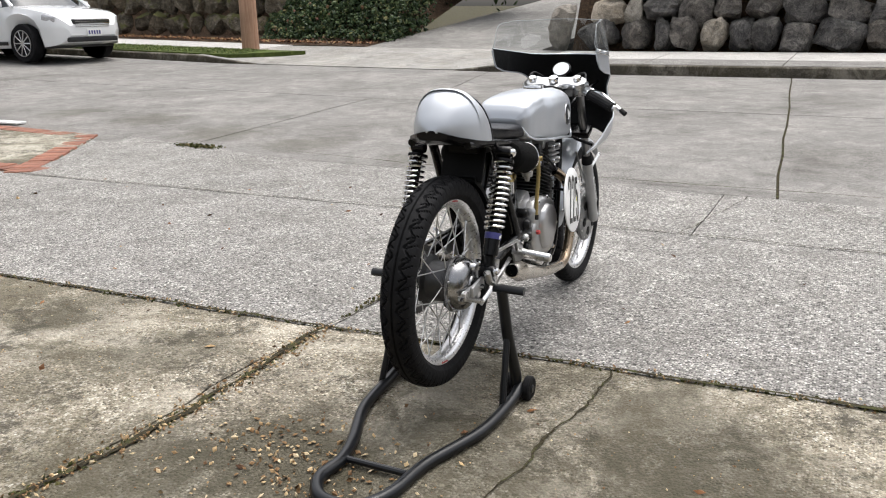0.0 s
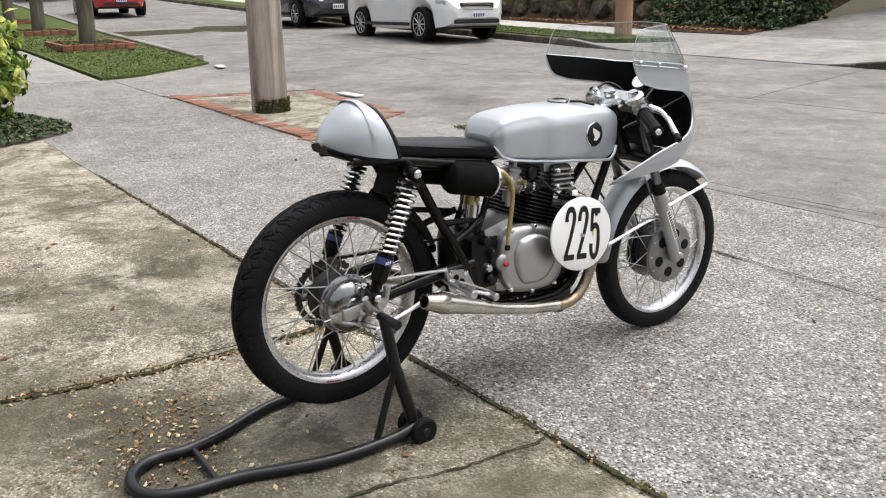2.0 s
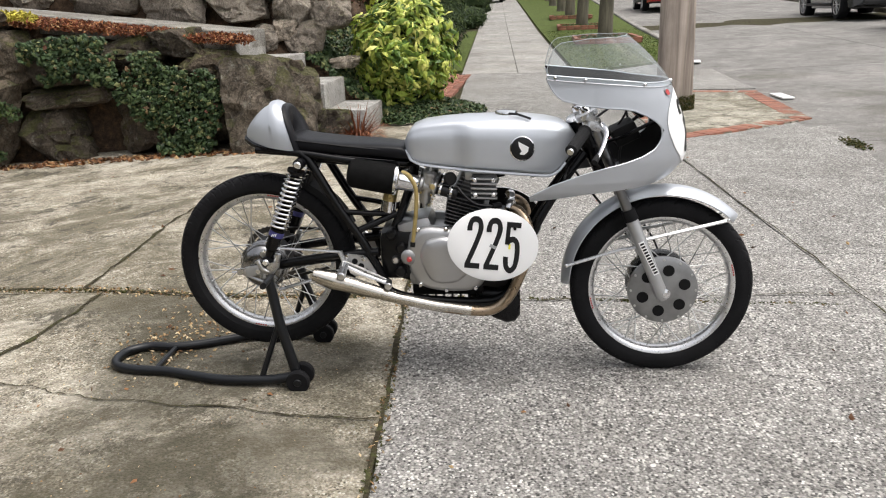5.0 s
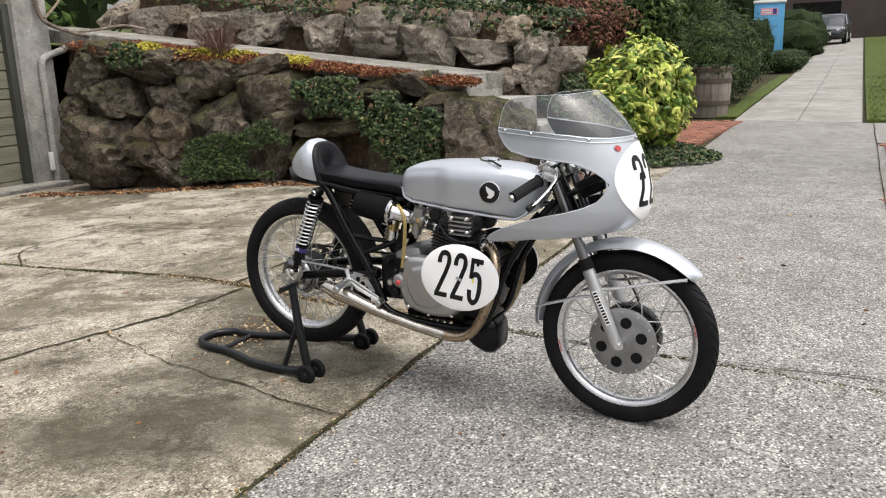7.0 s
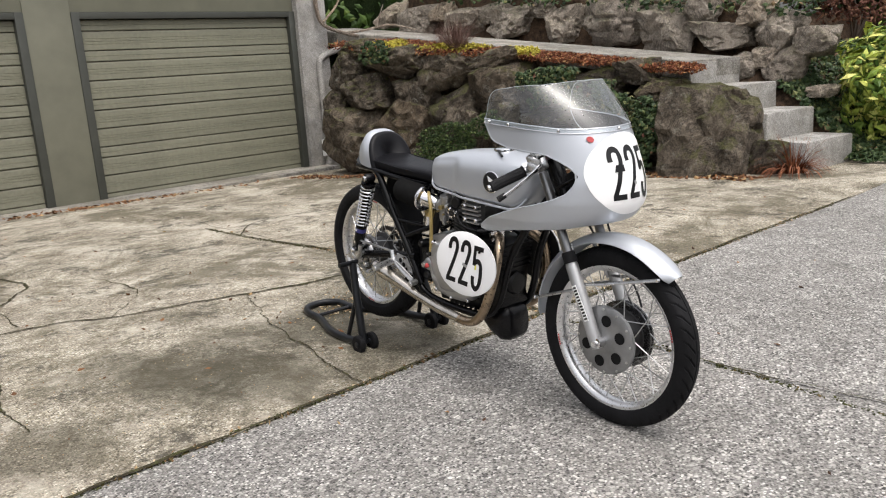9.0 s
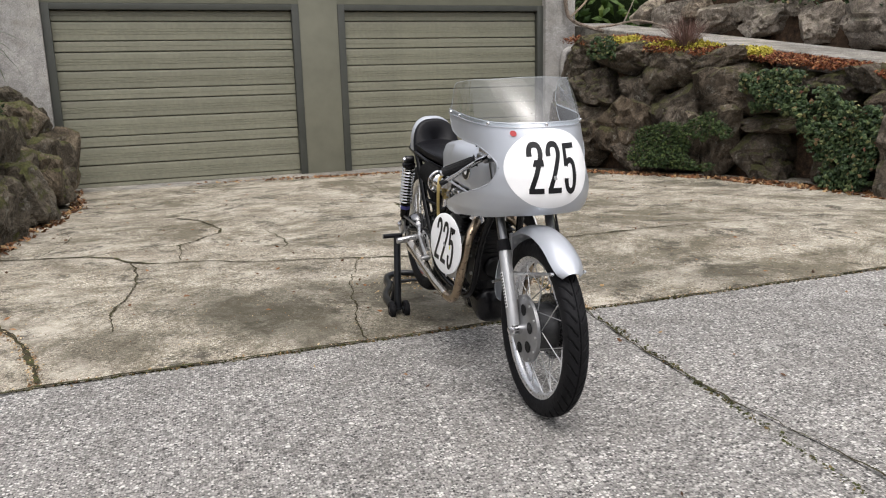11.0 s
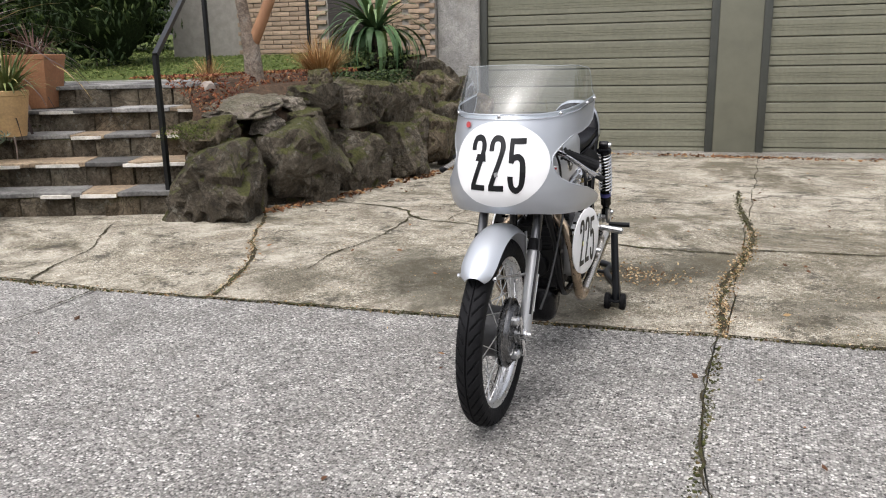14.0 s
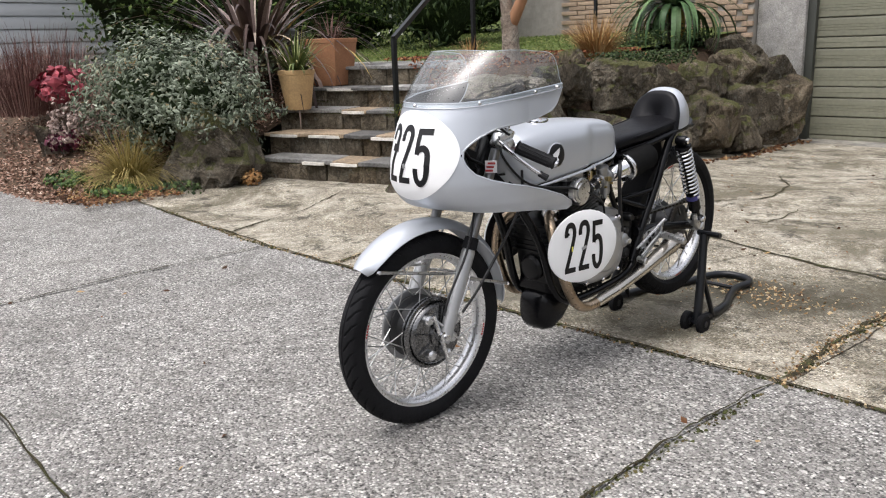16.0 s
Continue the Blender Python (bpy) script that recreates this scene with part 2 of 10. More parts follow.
ALLOY = paint("polished_alloy", (0.60, 0.60, 0.605), 0.28, 1.0, 0.08, 12)
RIM = paint("alloy_rim", (0.74, 0.74, 0.75), 0.28, 0.9, 0.06, 12)
CASE_ALLOY = paint("satin_case_alloy", (0.47, 0.47, 0.475), 0.40, 0.88, 0.04, 7)
CAST = paint("cast_alloy", (0.40, 0.40, 0.40), 0.42, 0.9, 0.12, 14, bump=0.05)
CAST_MID = paint("polished_drum_casting", (0.16, 0.16, 0.162), 0.26, 1.0, 0.3, 18, bump=0.06)
CAST_DARK = paint("oily_dark_casting", (0.065, 0.065, 0.066), 0.42, 0.8, 0.3, 14, bump=0.1)
ENGINE_BLACK = paint("black_engine_enamel", (0.005, 0.005, 0.0055), 0.32, 0.1, 0.3, 14, spec=0.3)
GREY_METAL = paint("grey_painted_metal", (0.42, 0.425, 0.43), 0.40, 0.6, 0.08, 15)
STEEL = paint("steel_spoke", (0.60, 0.60, 0.60), 0.36, 1.0, 0.1, 30)
PIPE = paint("brushed_pipe_steel", (0.60, 0.56, 0.50), 0.24, 1.0, 0.15, 9, fine=0.1)
PIPE_BROWN = paint("heat_browned_pipe", (0.40, 0.31, 0.22), 0.28, 1.0, 0.3, 9, fine=0.15)
BRASS = paint("brass", (0.45, 0.35, 0.16), 0.3, 1.0, 0.2, 25)
HOSE = paint("amber_hose", (0.36, 0.27, 0.10), 0.3, 0, 0.2, 20)
BLUE_LABEL = paint("blue_label", (0.05, 0.05, 0.20), 0.4, 0, 0.1, 30)
RED_LABEL = paint("red_label", (0.45, 0.05, 0.05), 0.4, 0, 0.1, 30)
YELLOW = paint("yellow_mark", (0.75, 0.70, 0.10), 0.5, 0, 0.1, 30)
CLEAR = glass_mat("clear_windscreen", (0.90, 0.93, 0.94))
EDGE_GLINT = paint("acrylic_edge_glint", (0.42, 0.45, 0.46), 0.25, 0, 0.05, 20)
STAND_BLACK = paint("stand_black_enamel", (0.006, 0.007, 0.009), 0.32, 0, 0.25, 14, spec=0.4)

G3 = lambda v: (v, v * 0.965, v * 0.925)
SIDEWALK = concrete("aggregate_sidewalk", [(0.0, G3(0.022)), (0.16, G3(0.07)), (0.34, G3(0.21)), (0.60, (0.34, 0.327, 0.308)), (0.85, (0.50, 0.482, 0.455)), (1.0, (0.72, 0.70, 0.67))], 0.0088, (0.20, 0.193, 0.183), 0.0, 0.45, 1.0)
DRIVEWAY = concrete("weathered_driveway", [(0.0, (0.036, 0.030, 0.022)), (0.26, (0.175, 0.152, 0.116)), (0.65, (0.40, 0.363, 0.30)), (1.0, (0.80, 0.76, 0.68))], 0.0085, (0.35, 0.314, 0.252), 1.0, 0.9, 1.0, spots=((-1.25, 1.66, 0.48, 0.85), (-0.80, 1.85, 0.42, 0.72), (-1.55, 1.40, 0.34, 0.6), (-0.15, 2.05, 0.34, 0.6), (-0.45, 2.30, 0.42, 0.62), (-1.02, 2.30, 0.36, 0.66), (-0.40, 1.72, 0.34, 0.5), (-2.05, 2.08, 0.34, 0.55), (0.45, 2.30, 0.34, 0.5), (-2.70, 2.20, 0.40, 0.55), (-0.19, 1.99, 0.40, 0.45), (0.05, 1.75, 0.36, 0.45), (-0.52, 1.18, 0.32, 0.35), (-2.35, 1.75, 0.36, 0.4)))
ROAD = concrete("road_concrete", [(0.0, G3(0.085)), (0.5, G3(0.19)), (1.0, G3(0.34))], 0.011, (0.185, 0.178, 0.170), 0.0, 0.65, 0.4, 0.6, spots=((-4.6, 6.15, 0.5, 0.45), (-5.8, 6.35, 0.6, 0.5), (-7.2, 6.75, 0.55, 0.45), (-8.6, 6.8, 0.5, 0.4), (-3.2, 5.95, 0.4, 0.4), (-11.0, 6.4, 0.7, 0.45)))
FLAG = concrete("walk_flags", [(0.0, G3(0.14)), (0.5, G3(0.28)), (1.0, G3(0.46))], 0.011, (0.27, 0.262, 0.25), 0.25, 0.5, 0.4, 0.6)
KERB = concrete("kerb_concrete", [(0.0, G3(0.16)), (1.0, G3(0.3))], 0.012, (0.27, 0.265, 0.25), 0.4, 0.5, 0.4)
STEP_CONC = concrete("step_concrete", [(0.0, G3(0.13)), (1.0, G3(0.36))], 0.012, (0.195, 0.186, 0.170), 0.6, 0.8, 0.4)
STEP_PALE = concrete("pale_step_concrete", [(0.0, G3(0.2)), (1.0, G3(0.42))], 0.012, (0.32, 0.315, 0.305), 0.25, 0.7, 0.4)
JOINT = soil_mat("joint_dirt", [(0.3, (0.018, 0.015, 0.010)), (0.5, (0.05, 0.042, 0.025)), (0.68, (0.07, 0.08, 0.025)), (0.8, (0.16, 0.10, 0.05))])
SOIL = soil_mat("bed_soil", [(0.3, (0.03, 0.022, 0.016)), (0.55, (0.09, 0.06, 0.04)), (0.75, (0.2, 0.12, 0.07))])
LAWN = soil_mat("lawn_ground", [(0.3, (0.035, 0.048, 0.014)), (0.7, (0.105, 0.135, 0.035))], 9)
ROCK_DARK = rock_mat("basalt_rock", [(0.042, 0.036, 0.027), (0.135, 0.117, 0.090), (0.31, 0.275, 0.22)], 0.8, 0.5, 0.025)
ROCK_WALL = rock_mat("brown_wall_rock", [(0.030, 0.025, 0.020), (0.112, 0.094, 0.074), (0.27, 0.232, 0.188)], 0.6, 0.5)
ROCK_GREY = rock_mat("grey_granite_rock", [(0.15, 0.133, 0.112), (0.43, 0.385, 0.335), (0.66, 0.60, 0.525)], 0.35, 0.5)
GARAGE_GREEN = paint("sage_green_boards", (0.185, 0.183, 0.132), 0.5, 0, 0.08, 2.5, fine=0.15, bump=0.05, random_tint=0.10)
TRIM_GREEN = paint("sage_green_trim", (0.15, 0.149, 0.11), 0.55, 0, 0.12, 3)
DARK_TRIM = paint("dark_trim", (0.045, 0.048, 0.04), 0.5, 0, 0.15, 4)
WALL_CONC = concrete("grey_wall_concrete", [(0.0, G3(0.24)), (1.0, G3(0.36))], 0.01, (0.30, 0.295, 0.29), 0.25, 0.7, 0.2)
BRICK_TAN = paint("tan_roman_brick", (0.42, 0.31, 0.22), 0.8, 0, 0.18, 9, bump=0.3, fine=0.3, random_tint=0.35)
BRICK_RED = paint("red_paver_brick", (0.30, 0.125, 0.08), 0.85, 0, 0.3, 12, bump=0.3, fine=0.4, random_tint=0.45)
MORTAR = paint("mortar", (0.30, 0.28, 0.25), 0.9, 0, 0.15, 12)


# ---- mesh building ----
class Mesh:
    """Vertices and faces gathered piece by piece; put() links them as one object."""

    def __init__(self):
        self.v, self.f = [], []

    def add(self, verts, faces):
        k = len(self.v)
        self.v += [tuple(p) for p in verts]
        self.f += [tuple(i + k for i in q) for q in faces]
        return self

    def loft(self, rings, closed=True, caps=True, loop=False):
        n, verts, faces = len(rings[0]), [p for r in rings for p in r], []
        m = len(rings)
        for i in range(m if loop else m - 1):
            a, b = i * n, ((i + 1) % m) * n
            for j in range(n if closed else n - 1):
                k = (j + 1) % n
                faces.append((a + j, a + k, b + k, b + j))
        if caps and not loop and closed:
            faces += [tuple(reversed(range(n))), tuple((m - 1) * n + j for j in range(n))]
        return self.add(verts, faces)

    def tube(self, path, r, n=10, loop=False, squash=1.0):
        """A round bar along a path; r: one radius, or one for each point."""
        pts = [Vector(p) for p in path]
        rs = r if isinstance(r, (list, tuple)) else [r] * len(pts)
        rings, side = [], None
        for i, p in enumerate(pts):
            a = pts[i - 1] if (i or loop) else p
            b = pts[(i + 1) % len(pts)] if (i + 1 < len(pts) or loop) else p
            d = (b - a).normalized()
            if side is None:
                side = d.orthogonal().normalized()
            side = (side - d * side.dot(d)).normalized()
            up = d.cross(side)
            rings.append([p + rs[i] * (math.cos(2 * math.pi * k / n) * side + squash * math.sin(2 * math.pi * k / n) * up) for k in range(n)])
        return self.loft(rings, True, True, loop)

    def lathe(self, profile, origin=(0, 0, 0), axis=(0, 0, 1), n=24, caps=True):
        """profile: (radius, height along the axis)."""
        o, ax = Vector(origin), Vector(axis).normalized()
        s = ax.orthogonal().normalized()
        t = ax.cross(s)
        rings = [[o + ax * h + max(r, 1e-5) * (math.cos(2 * math.pi * k / n) * s + math.sin(2 * math.pi * k / n) * t) for k in range(n)] for r, h in profile]
        return self.loft(rings, True, caps)

    def box(self, centre, size, rot=(0, 0, 0), bevel=0.0):
        bm = bmesh.new()
        bmesh.ops.create_cube(bm, size=1.0)
        bmesh.ops.scale(bm, vec=size, verts=bm.verts)
        if bevel:
            bmesh.ops.bevel(bm, geom=bm.edges[:], offset=bevel, segments=2, affect="EDGES", profile=0.6)
        m = pose(*centre, *rot)
        bm.verts.index_update()
        self.add([m @ v.co for v in bm.verts], [[v.index for v in f.verts] for f in bm.faces])
        bm.free()
        return self

    def moved(self, m):
        self.v = [tuple(m @ Vector(p)) for p in self.v]
        return self

    def mesh(self, name, mat, angle=35, smooth=True, weld=False):
        me = bpy.data.meshes.new(name)
        me.from_pydata(self.v, [], self.f)
        me.materials.append(mat)
        if weld:
            bm = bmesh.new()
            bm.from_mesh(me)
            bmesh.ops.remove_doubles(bm, verts=bm.verts, dist=1e-4)
            bmesh.ops.recalc_face_normals(bm, faces=bm.faces)
            bm.to_mesh(me)
            bm.free()
        me.validate()
        if smooth:
            me.polygons.foreach_set("use_smooth", [True] * len(me.polygons))
            me.set_sharp_from_angle(angle=radians(angle))
        return me

    def put(self, name, mat, parent=None, label="", angle=35, smooth=True, weld=False):
        ob = new(name, self.mesh(name, mat, angle, smooth, weld))
        if parent is not None:
            ob.parent = parent
        return tagged(ob, label)


def thing(name, m, label, category, group="", kind=""):
    ob = new(name)
    ob.empty_display_size = 0.1
    ob.matrix_world = m
    return tagged(ob, label, category, group, kind)


def smooth_path(pts, per=6):
    """A Catmull-Rom curve through the points."""
    p = [Vector(q) for q in pts]
    p = [2 * p[0] - p[1]] + p + [2 * p[-1] - p[-2]]
    out = []
    for i in range(1, len(p) - 2):
        for k in range(per):
            t = k / per
            a, b, c, d = p[i - 1], p[i], p[i + 1], p[i + 2]
            out.append(0.5 * ((2 * b) + (c - a) * t + (2 * a - 5 * b + 4 * c - d) * t * t + (3 * b - a - 3 * c + d) * t ** 3))
    return out + [p[-2]]


def lerp_table(table, x):
    """Smoothly read y at x from sorted (x, y) pairs."""
    if x <= table[0][0]:
        return table[0][1]
    for (a, p), (b, q) in zip(table, table[1:]):
        if x <= b:
            k = (x - a) / (b - a)
            return p + (q - p) * k
    return table[-1][1]


# ---- ground ----
def height(x, y):
    """The lie of the land: the drive falls to the garage, the street rises across and up the block."""
    if y > 2.1:
        z = 0.012 - 0.014 * (min(y, 4.35) - 2.1)
    elif y > 0.9:
        z = 0.007 + 0.005 * (y - 0.9) / 1.2
    else:
        z = 0.007 - 0.031 * min(0.9 - y, 7.0)
    if y > 5.5:
        z += 0.0165 * (min(y, 30) - 5.5) + 0.0195 * min(1.0, (y - 5.5) / 3)
    if x < -5:
        z += 0.010 * min(-5 - x, 7)
    if x < -12:
        z += 0.026 * min(-12 - x, 60)
    if x < -24:
        z += 0.012 * min(-24 - x, 48)
    return z


def bend(x):
    """How far the pavement swings back from the straight as it goes up the block."""
    return 0.075 * min(0.0, max(x, -6.0) + 1.5) + 0.055 * min(0.0, x + 6.0)


def veer(x):
    """The slant of the joint between drive and pavement."""
    return 0.088 * max(-0.6, min(2.6, x + 1.05))


def wobble(key, t, amp):
    return amp * (noise.noise(Vector((t * 2.3, key * 7.7, 0.3))) + 0.5 * noise.noise(Vector((t * 9.0, key * 3.1, 5.1))))


def slab(x0, x1, y0, y1, mat, parent, name="slab", lift=0.0, thick=0.10, amp=(0.0, 0.0, 0.0, 0.0), gap=0.008, step=0.3, roof=height, keys=None, warp=None):
    """A ground slab whose four edges wander by amp (west, east, south, north); neighbours that share an edge line share its wandering."""
    nx, ny = max(2, math.ceil((x1 - x0) / step)), max(2, math.ceil((y1 - y0) / step))
    kw, ke, ks, kn = keys or (round(x0 * 10) + 3, round(x1 * 10) + 3, round(y0 * 10) + 501, round(y1 * 10) + 501)
    top, verts = [], []
    for j in range(ny + 1):
        for i in range(nx + 1):
            u, w = i / nx, j / ny
            x, y = x0 + (x1 - x0) * u, y0 + (y1 - y0) * w
            dx = (1 - u) * (wobble(kw, y, amp[0]) + gap) + u * (wobble(ke, y, amp[1]) - gap)
            dy = (1 - w) * (wobble(ks, x, amp[2]) + gap) + w * (wobble(kn, x, amp[3]) - gap)
            px, py = x + dx, y + dy
            if warp:
                px, py = warp(px, py)
            verts.append((px, py, roof(px, py) + lift + 0.004 * noise.noise(Vector((px, py, 0)))))
    idx = lambda i, j: j * (nx + 1) + i
    faces = [(idx(i, j), idx(i + 1, j), idx(i + 1, j + 1), idx(i, j + 1)) for j in range(ny) for i in range(nx)]
    rim = [idx(i, 0) for i in range(nx)] + [idx(nx, j) for j in range(ny)] + [idx(i, ny) for i in range(nx, 0, -1)] + [idx(0, j) for j in range(ny, 0, -1)]
    # worn arris: the edge of the top is let down a little, then the side goes straight down
    cx, cy = (x0 + x1) / 2, (y0 + y1) / 2
    k = len(verts)
    low = []
    for q in rim:
        p = verts[q]
        low.append(len(verts))
        verts.append((p[0], p[1], p[2] - thick))
    for q in rim:
        p = verts[q]
        verts[q] = (p[0], p[1], p[2] - 0.004)
    n = len(rim)
    faces += [(rim[(a + 1) % n], rim[a], low[a], low[(a + 1) % n]) for a in range(n)]
    return Mesh().add(verts, faces).put(name, mat, parent, angle=50)


def sheet(xs, ys, roof, mat, name, hole=None):
    m, idx = Mesh(), {}
    verts = []
    for j, y in enumerate(ys):
        for i, x in enumerate(xs):
            idx[i, j] = len(verts)
            verts.append((x, y, roof(x, y)))
    faces = [(idx[i, j], idx[i + 1, j], idx[i + 1, j + 1], idx[i, j + 1]) for j in range(len(ys) - 1) for i in range(len(xs) - 1)]
    return m.add(verts, faces).put(name, mat, angle=60)


def spaced(*stops):
    """Positions from stop to stop: (start, step), ..., end."""
    out = []
    for a, b in zip(stops, stops[1:]):
        end = b[0] if isinstance(b, tuple) else b
        n = max(1, round((end - a[0]) / a[1]))
        out += [a[0] + (end - a[0]) * k / n for k in range(n)]
    return out + [stops[-1]]

# the earth: one sheet to the horizon, under all the paving
ground = sheet(spaced((-1500, 300), (-60, 8), (-20, 1.0), (20, 8), (60, 300), 1500.0), spaced((-1500, 300), (-60, 8), (-8, 1.0), (20, 4), (60, 300), 1500.0),
               lambda x, y: height(x, y) - 0.03, JOINT, "ground")
tagged(ground, "dark earth under paving with moss and leaf litter", "ground", kind="structure")

drive = thing("driveway", Matrix(), "weathered stained concrete driveway slabs with mossy cracks", "driveway", kind="structure")
swing = lambda x: bend(x) + veer(x)
meet = lambda x, y: (x, y + (bend(x) + veer(x)) * max(0.0, 1 - abs(y - 2.55) / 1.75))
for xa, xb, ya, yb, mat in ((-1.73, 2.75, -1.62, 2.55, DRIVEWAY), (-4.3, -1.73, -1.62, 2.55, DRIVEWAY), (-8.0, -4.3, -1.62, 2.55, DRIVEWAY), (-1.73, 2.75, -4.9, -1.62, DRIVEWAY), (-5.6, -1.73, -4.9, -1.62, DRIVEWAY), (2.75, 4.4, 0.6, 2.55, DRIVEWAY)):
    slab(xa, xb, ya, yb, mat, drive, amp=(0.035, 0.035, 0.03, 0.012 if yb == 2.55 else 0.03), gap=0.004, step=0.12, warp=meet)


def crack(points, width, seed, parent, name="crack", lift=0.005):
    """A jagged crack full of dirt and moss, following the points over the slabs."""
    rg = random.Random(seed)
    p = smooth_path([(x, y, 0) for x, y in points], max(4, int(28 / len(points) * 3)))
    left, right = [], []
    for i, c in enumerate(p):
        d = (p[min(i + 1, len(p) - 1)] - p[max(i - 1, 0)]).normalized()
        n = Vector((-d.y, d.x, 0))
        c = c + n * (0.020 * noise.noise(Vector((c.x * 7, c.y * 7, seed))) + rg.uniform(-0.005, 0.005))
        w = width * max(0.42, 0.60 + 0.9 * noise.noise(Vector((c.x * 5, c.y * 5, seed + 9))) + rg.uniform(-0.25, 0.25)) * (0.4 if i in (0, len(p) - 1) else 1)
        left.append(c + n * w / 2)
        right.append(c - n * w / 2)
    lay = lambda q: (q.x, q.y, height(q.x, q.y) + lift + 0.004 * noise.noise(Vector((q.x, q.y, 0))))
    k = len(left)
    m = Mesh().add([lay(q) for q in left + right], [(i, k + i, k + i + 1, i + 1) for i in range(k - 1)])
    return m.put(name, JOINT, parent)


for k, (pts, w) in enumerate((
        ([(1.82, 0.08), (1.53, 0.07), (1.20, 0.13), (0.93, 0.19), (0.70, 0.32), (0.54, 0.55), (0.33, 0.67), (0.05, 0.70), (-0.16, 0.84), (-0.52, 0.92), (-0.85, 1.00), (-1.13, 1.06), (-1.37, 1.08), (-1.70, 1.07)], 0.013),
        ([(0.67, 2.67), (0.73, 2.45), (0.88, 2.07), (1.07, 1.75), (1.22, 1.56), (1.43, 1.14), (1.66, 0.76)], 0.017),
        ([(-0.62, 2.58), (-0.62, 2.30), (-0.66, 2.00), (-0.70, 1.60), (-0.78, 1.25), (-0.85, 1.00)], 0.006),
        ([(0.93, 0.20), (0.55, 0.07), (0.28, 0.02), (0.10, -0.30), (0.0, -0.58), (0.15, -1.15), (0.32, -1.40), (0.47, -1.62)], 0.009),
        ([(0.28, 0.02), (0.25, 0.30), (0.24, 0.60)], 0.007),
        ([(0.54, 0.57), (0.47, 1.00), (0.46, 1.39), (0.51, 1.75), (0.48, 2.11)], 0.007),
        ([(-1.62, -0.88), (-1.98, -1.42), (-2.45, -1.50), (-2.85, -1.48), (-2.96, -0.73), (-3.22, -0.18)], 0.008),
        ([(-1.76, 0.95), (-2.3, 0.90), (-3.2, 0.80), (-4.3, 0.84)], 0.009),
        ([(1.20, 0.13), (1.10, -0.6), (1.25, -1.1)], 0.006),
        ([(-0.16, 0.84), (-0.45, 0.30), (-0.35, -0.4)], 0.005),
        ([(2.47, 1.46), (2.22, 1.85), (2.02, 2.10), (1.93, 2.45), (1.80, 2.80)], 0.009))):
    crack(pts, w * (2.6 if k in (0, 3, 6, 7) else 1.7), 40 + k, drive)

walkway = thing("pavement", Matrix(), "grey exposed-aggregate concrete pavement slabs with dark joints", "pavement", kind="structure")
skew_joint = lambda x, y: 0.028 * max(0.0, min(x, 2.0) + 1.5) * max(0.0, 1 - abs(y - 4.43) / 1.0)
tilt_joint = lambda x, y: (x + (float(np.interp(y, [2.47, 3.15, 3.45, 3.75, 4.05, 4.4], [-1.69, -1.68, -1.70, -1.745, -1.80, -1.82])) + 1.69) * math.exp(-((x + 1.7) / 0.8) ** 2), y + bend(x) + veer(x) * max(0.0, 1 - abs(y - 2.55) / 1.7) + skew_joint(x, y))
for xa, xb in ((-12.45, -9.2), (-9.2, -5.57), (-5.57, -1.69), (-1.69, 1.31), (1.31, 5.2), (5.2, 9.0)):
    slab(xa, xb, 2.55, 4.43, SIDEWALK, walkway, amp=(0.008, 0.008, 0.015, 0.015), gap=0.003, step=0.12 if -6 < xa < 5 else 0.4, warp=tilt_joint)
for xa, xb in ((-2.4, -0.74), (-0.74, 3.0), (3.0, 6.2), (6.2, 9.0)):
    slab(xa, xb, 4.43, 5.52, SIDEWALK, walkway, amp=(0.012, 0.012, 0.015, 0.008), gap=0.004, step=0.2, warp=lambda x, y: (x, y + bend(x) * max(0.0, (5.52 - y) / 1.09) + skew_joint(x, y)))
# dirt and moss packed in the long joints
for k, (pts, w) in enumerate((
        ([(x, 4.43 + bend(x) + skew_joint(x, 4.43)) for x in (4.5, 2.5, 1.0, 0.0, -1.0, -2.0, -3.5, -5.5, -8, -12)], 0.012),
        ([(x, 2.55 + swing(x)) for x in (4.2, 2.5, 1.0, 0.3, -0.4, -1.1, -1.8, -2.8, -4.0, -5.2)], 0.020),
        ([(-1.69, 2.47), (-1.68, 2.80), (-1.68, 3.15), (-1.70, 3.45), (-1.745, 3.75), (-1.80, 4.05), (-1.82, 4.40)], 0.010),
        ([(-4.4, 5.78), (-3.3, 5.68), (-2.34, 5.65), (-1.5, 5.70), (0.0, 5.74), (2.0, 5.80), (5.0, 5.86)], 0.016),
        ([(-5.63, 2.64), (-5.65, 3.14), (-5.69, 3.70), (-5.72, 4.23)], 0.010),
        ([(1.33, 2.76), (1.33, 3.14), (1.34, 3.65), (1.31, 4.0), (1.33, 4.4)], 0.014),
        ([(-0.80, 4.45), (-0.74, 4.7), (-0.68, 5.04), (-0.58, 5.5)], 0.007),
        ([(-1.70, 2.46), (-1.67, 2.0), (-1.68, 1.62), (-1.75, 1.07), (-1.78, 0.5), (-1.70, -0.2), (-1.63, -0.88), (-1.61, -1.6)], 0.024))):
    crack(pts, w, 70 + k, walkway if k < 7 else drive, "joint_dirt")
# plain walk going on up the block, a course of two flags wide
x = -12.47
while x > -60:
    for ya, yb in ((2.38, 3.35), (3.35, 4.28)):
        slab(x - 1.8, x, ya, yb, FLAG, walkway, "flag", gap=0.006, step=0.9, warp=lambda x, y: (x, y + bend(x)))
    x -= 1.8

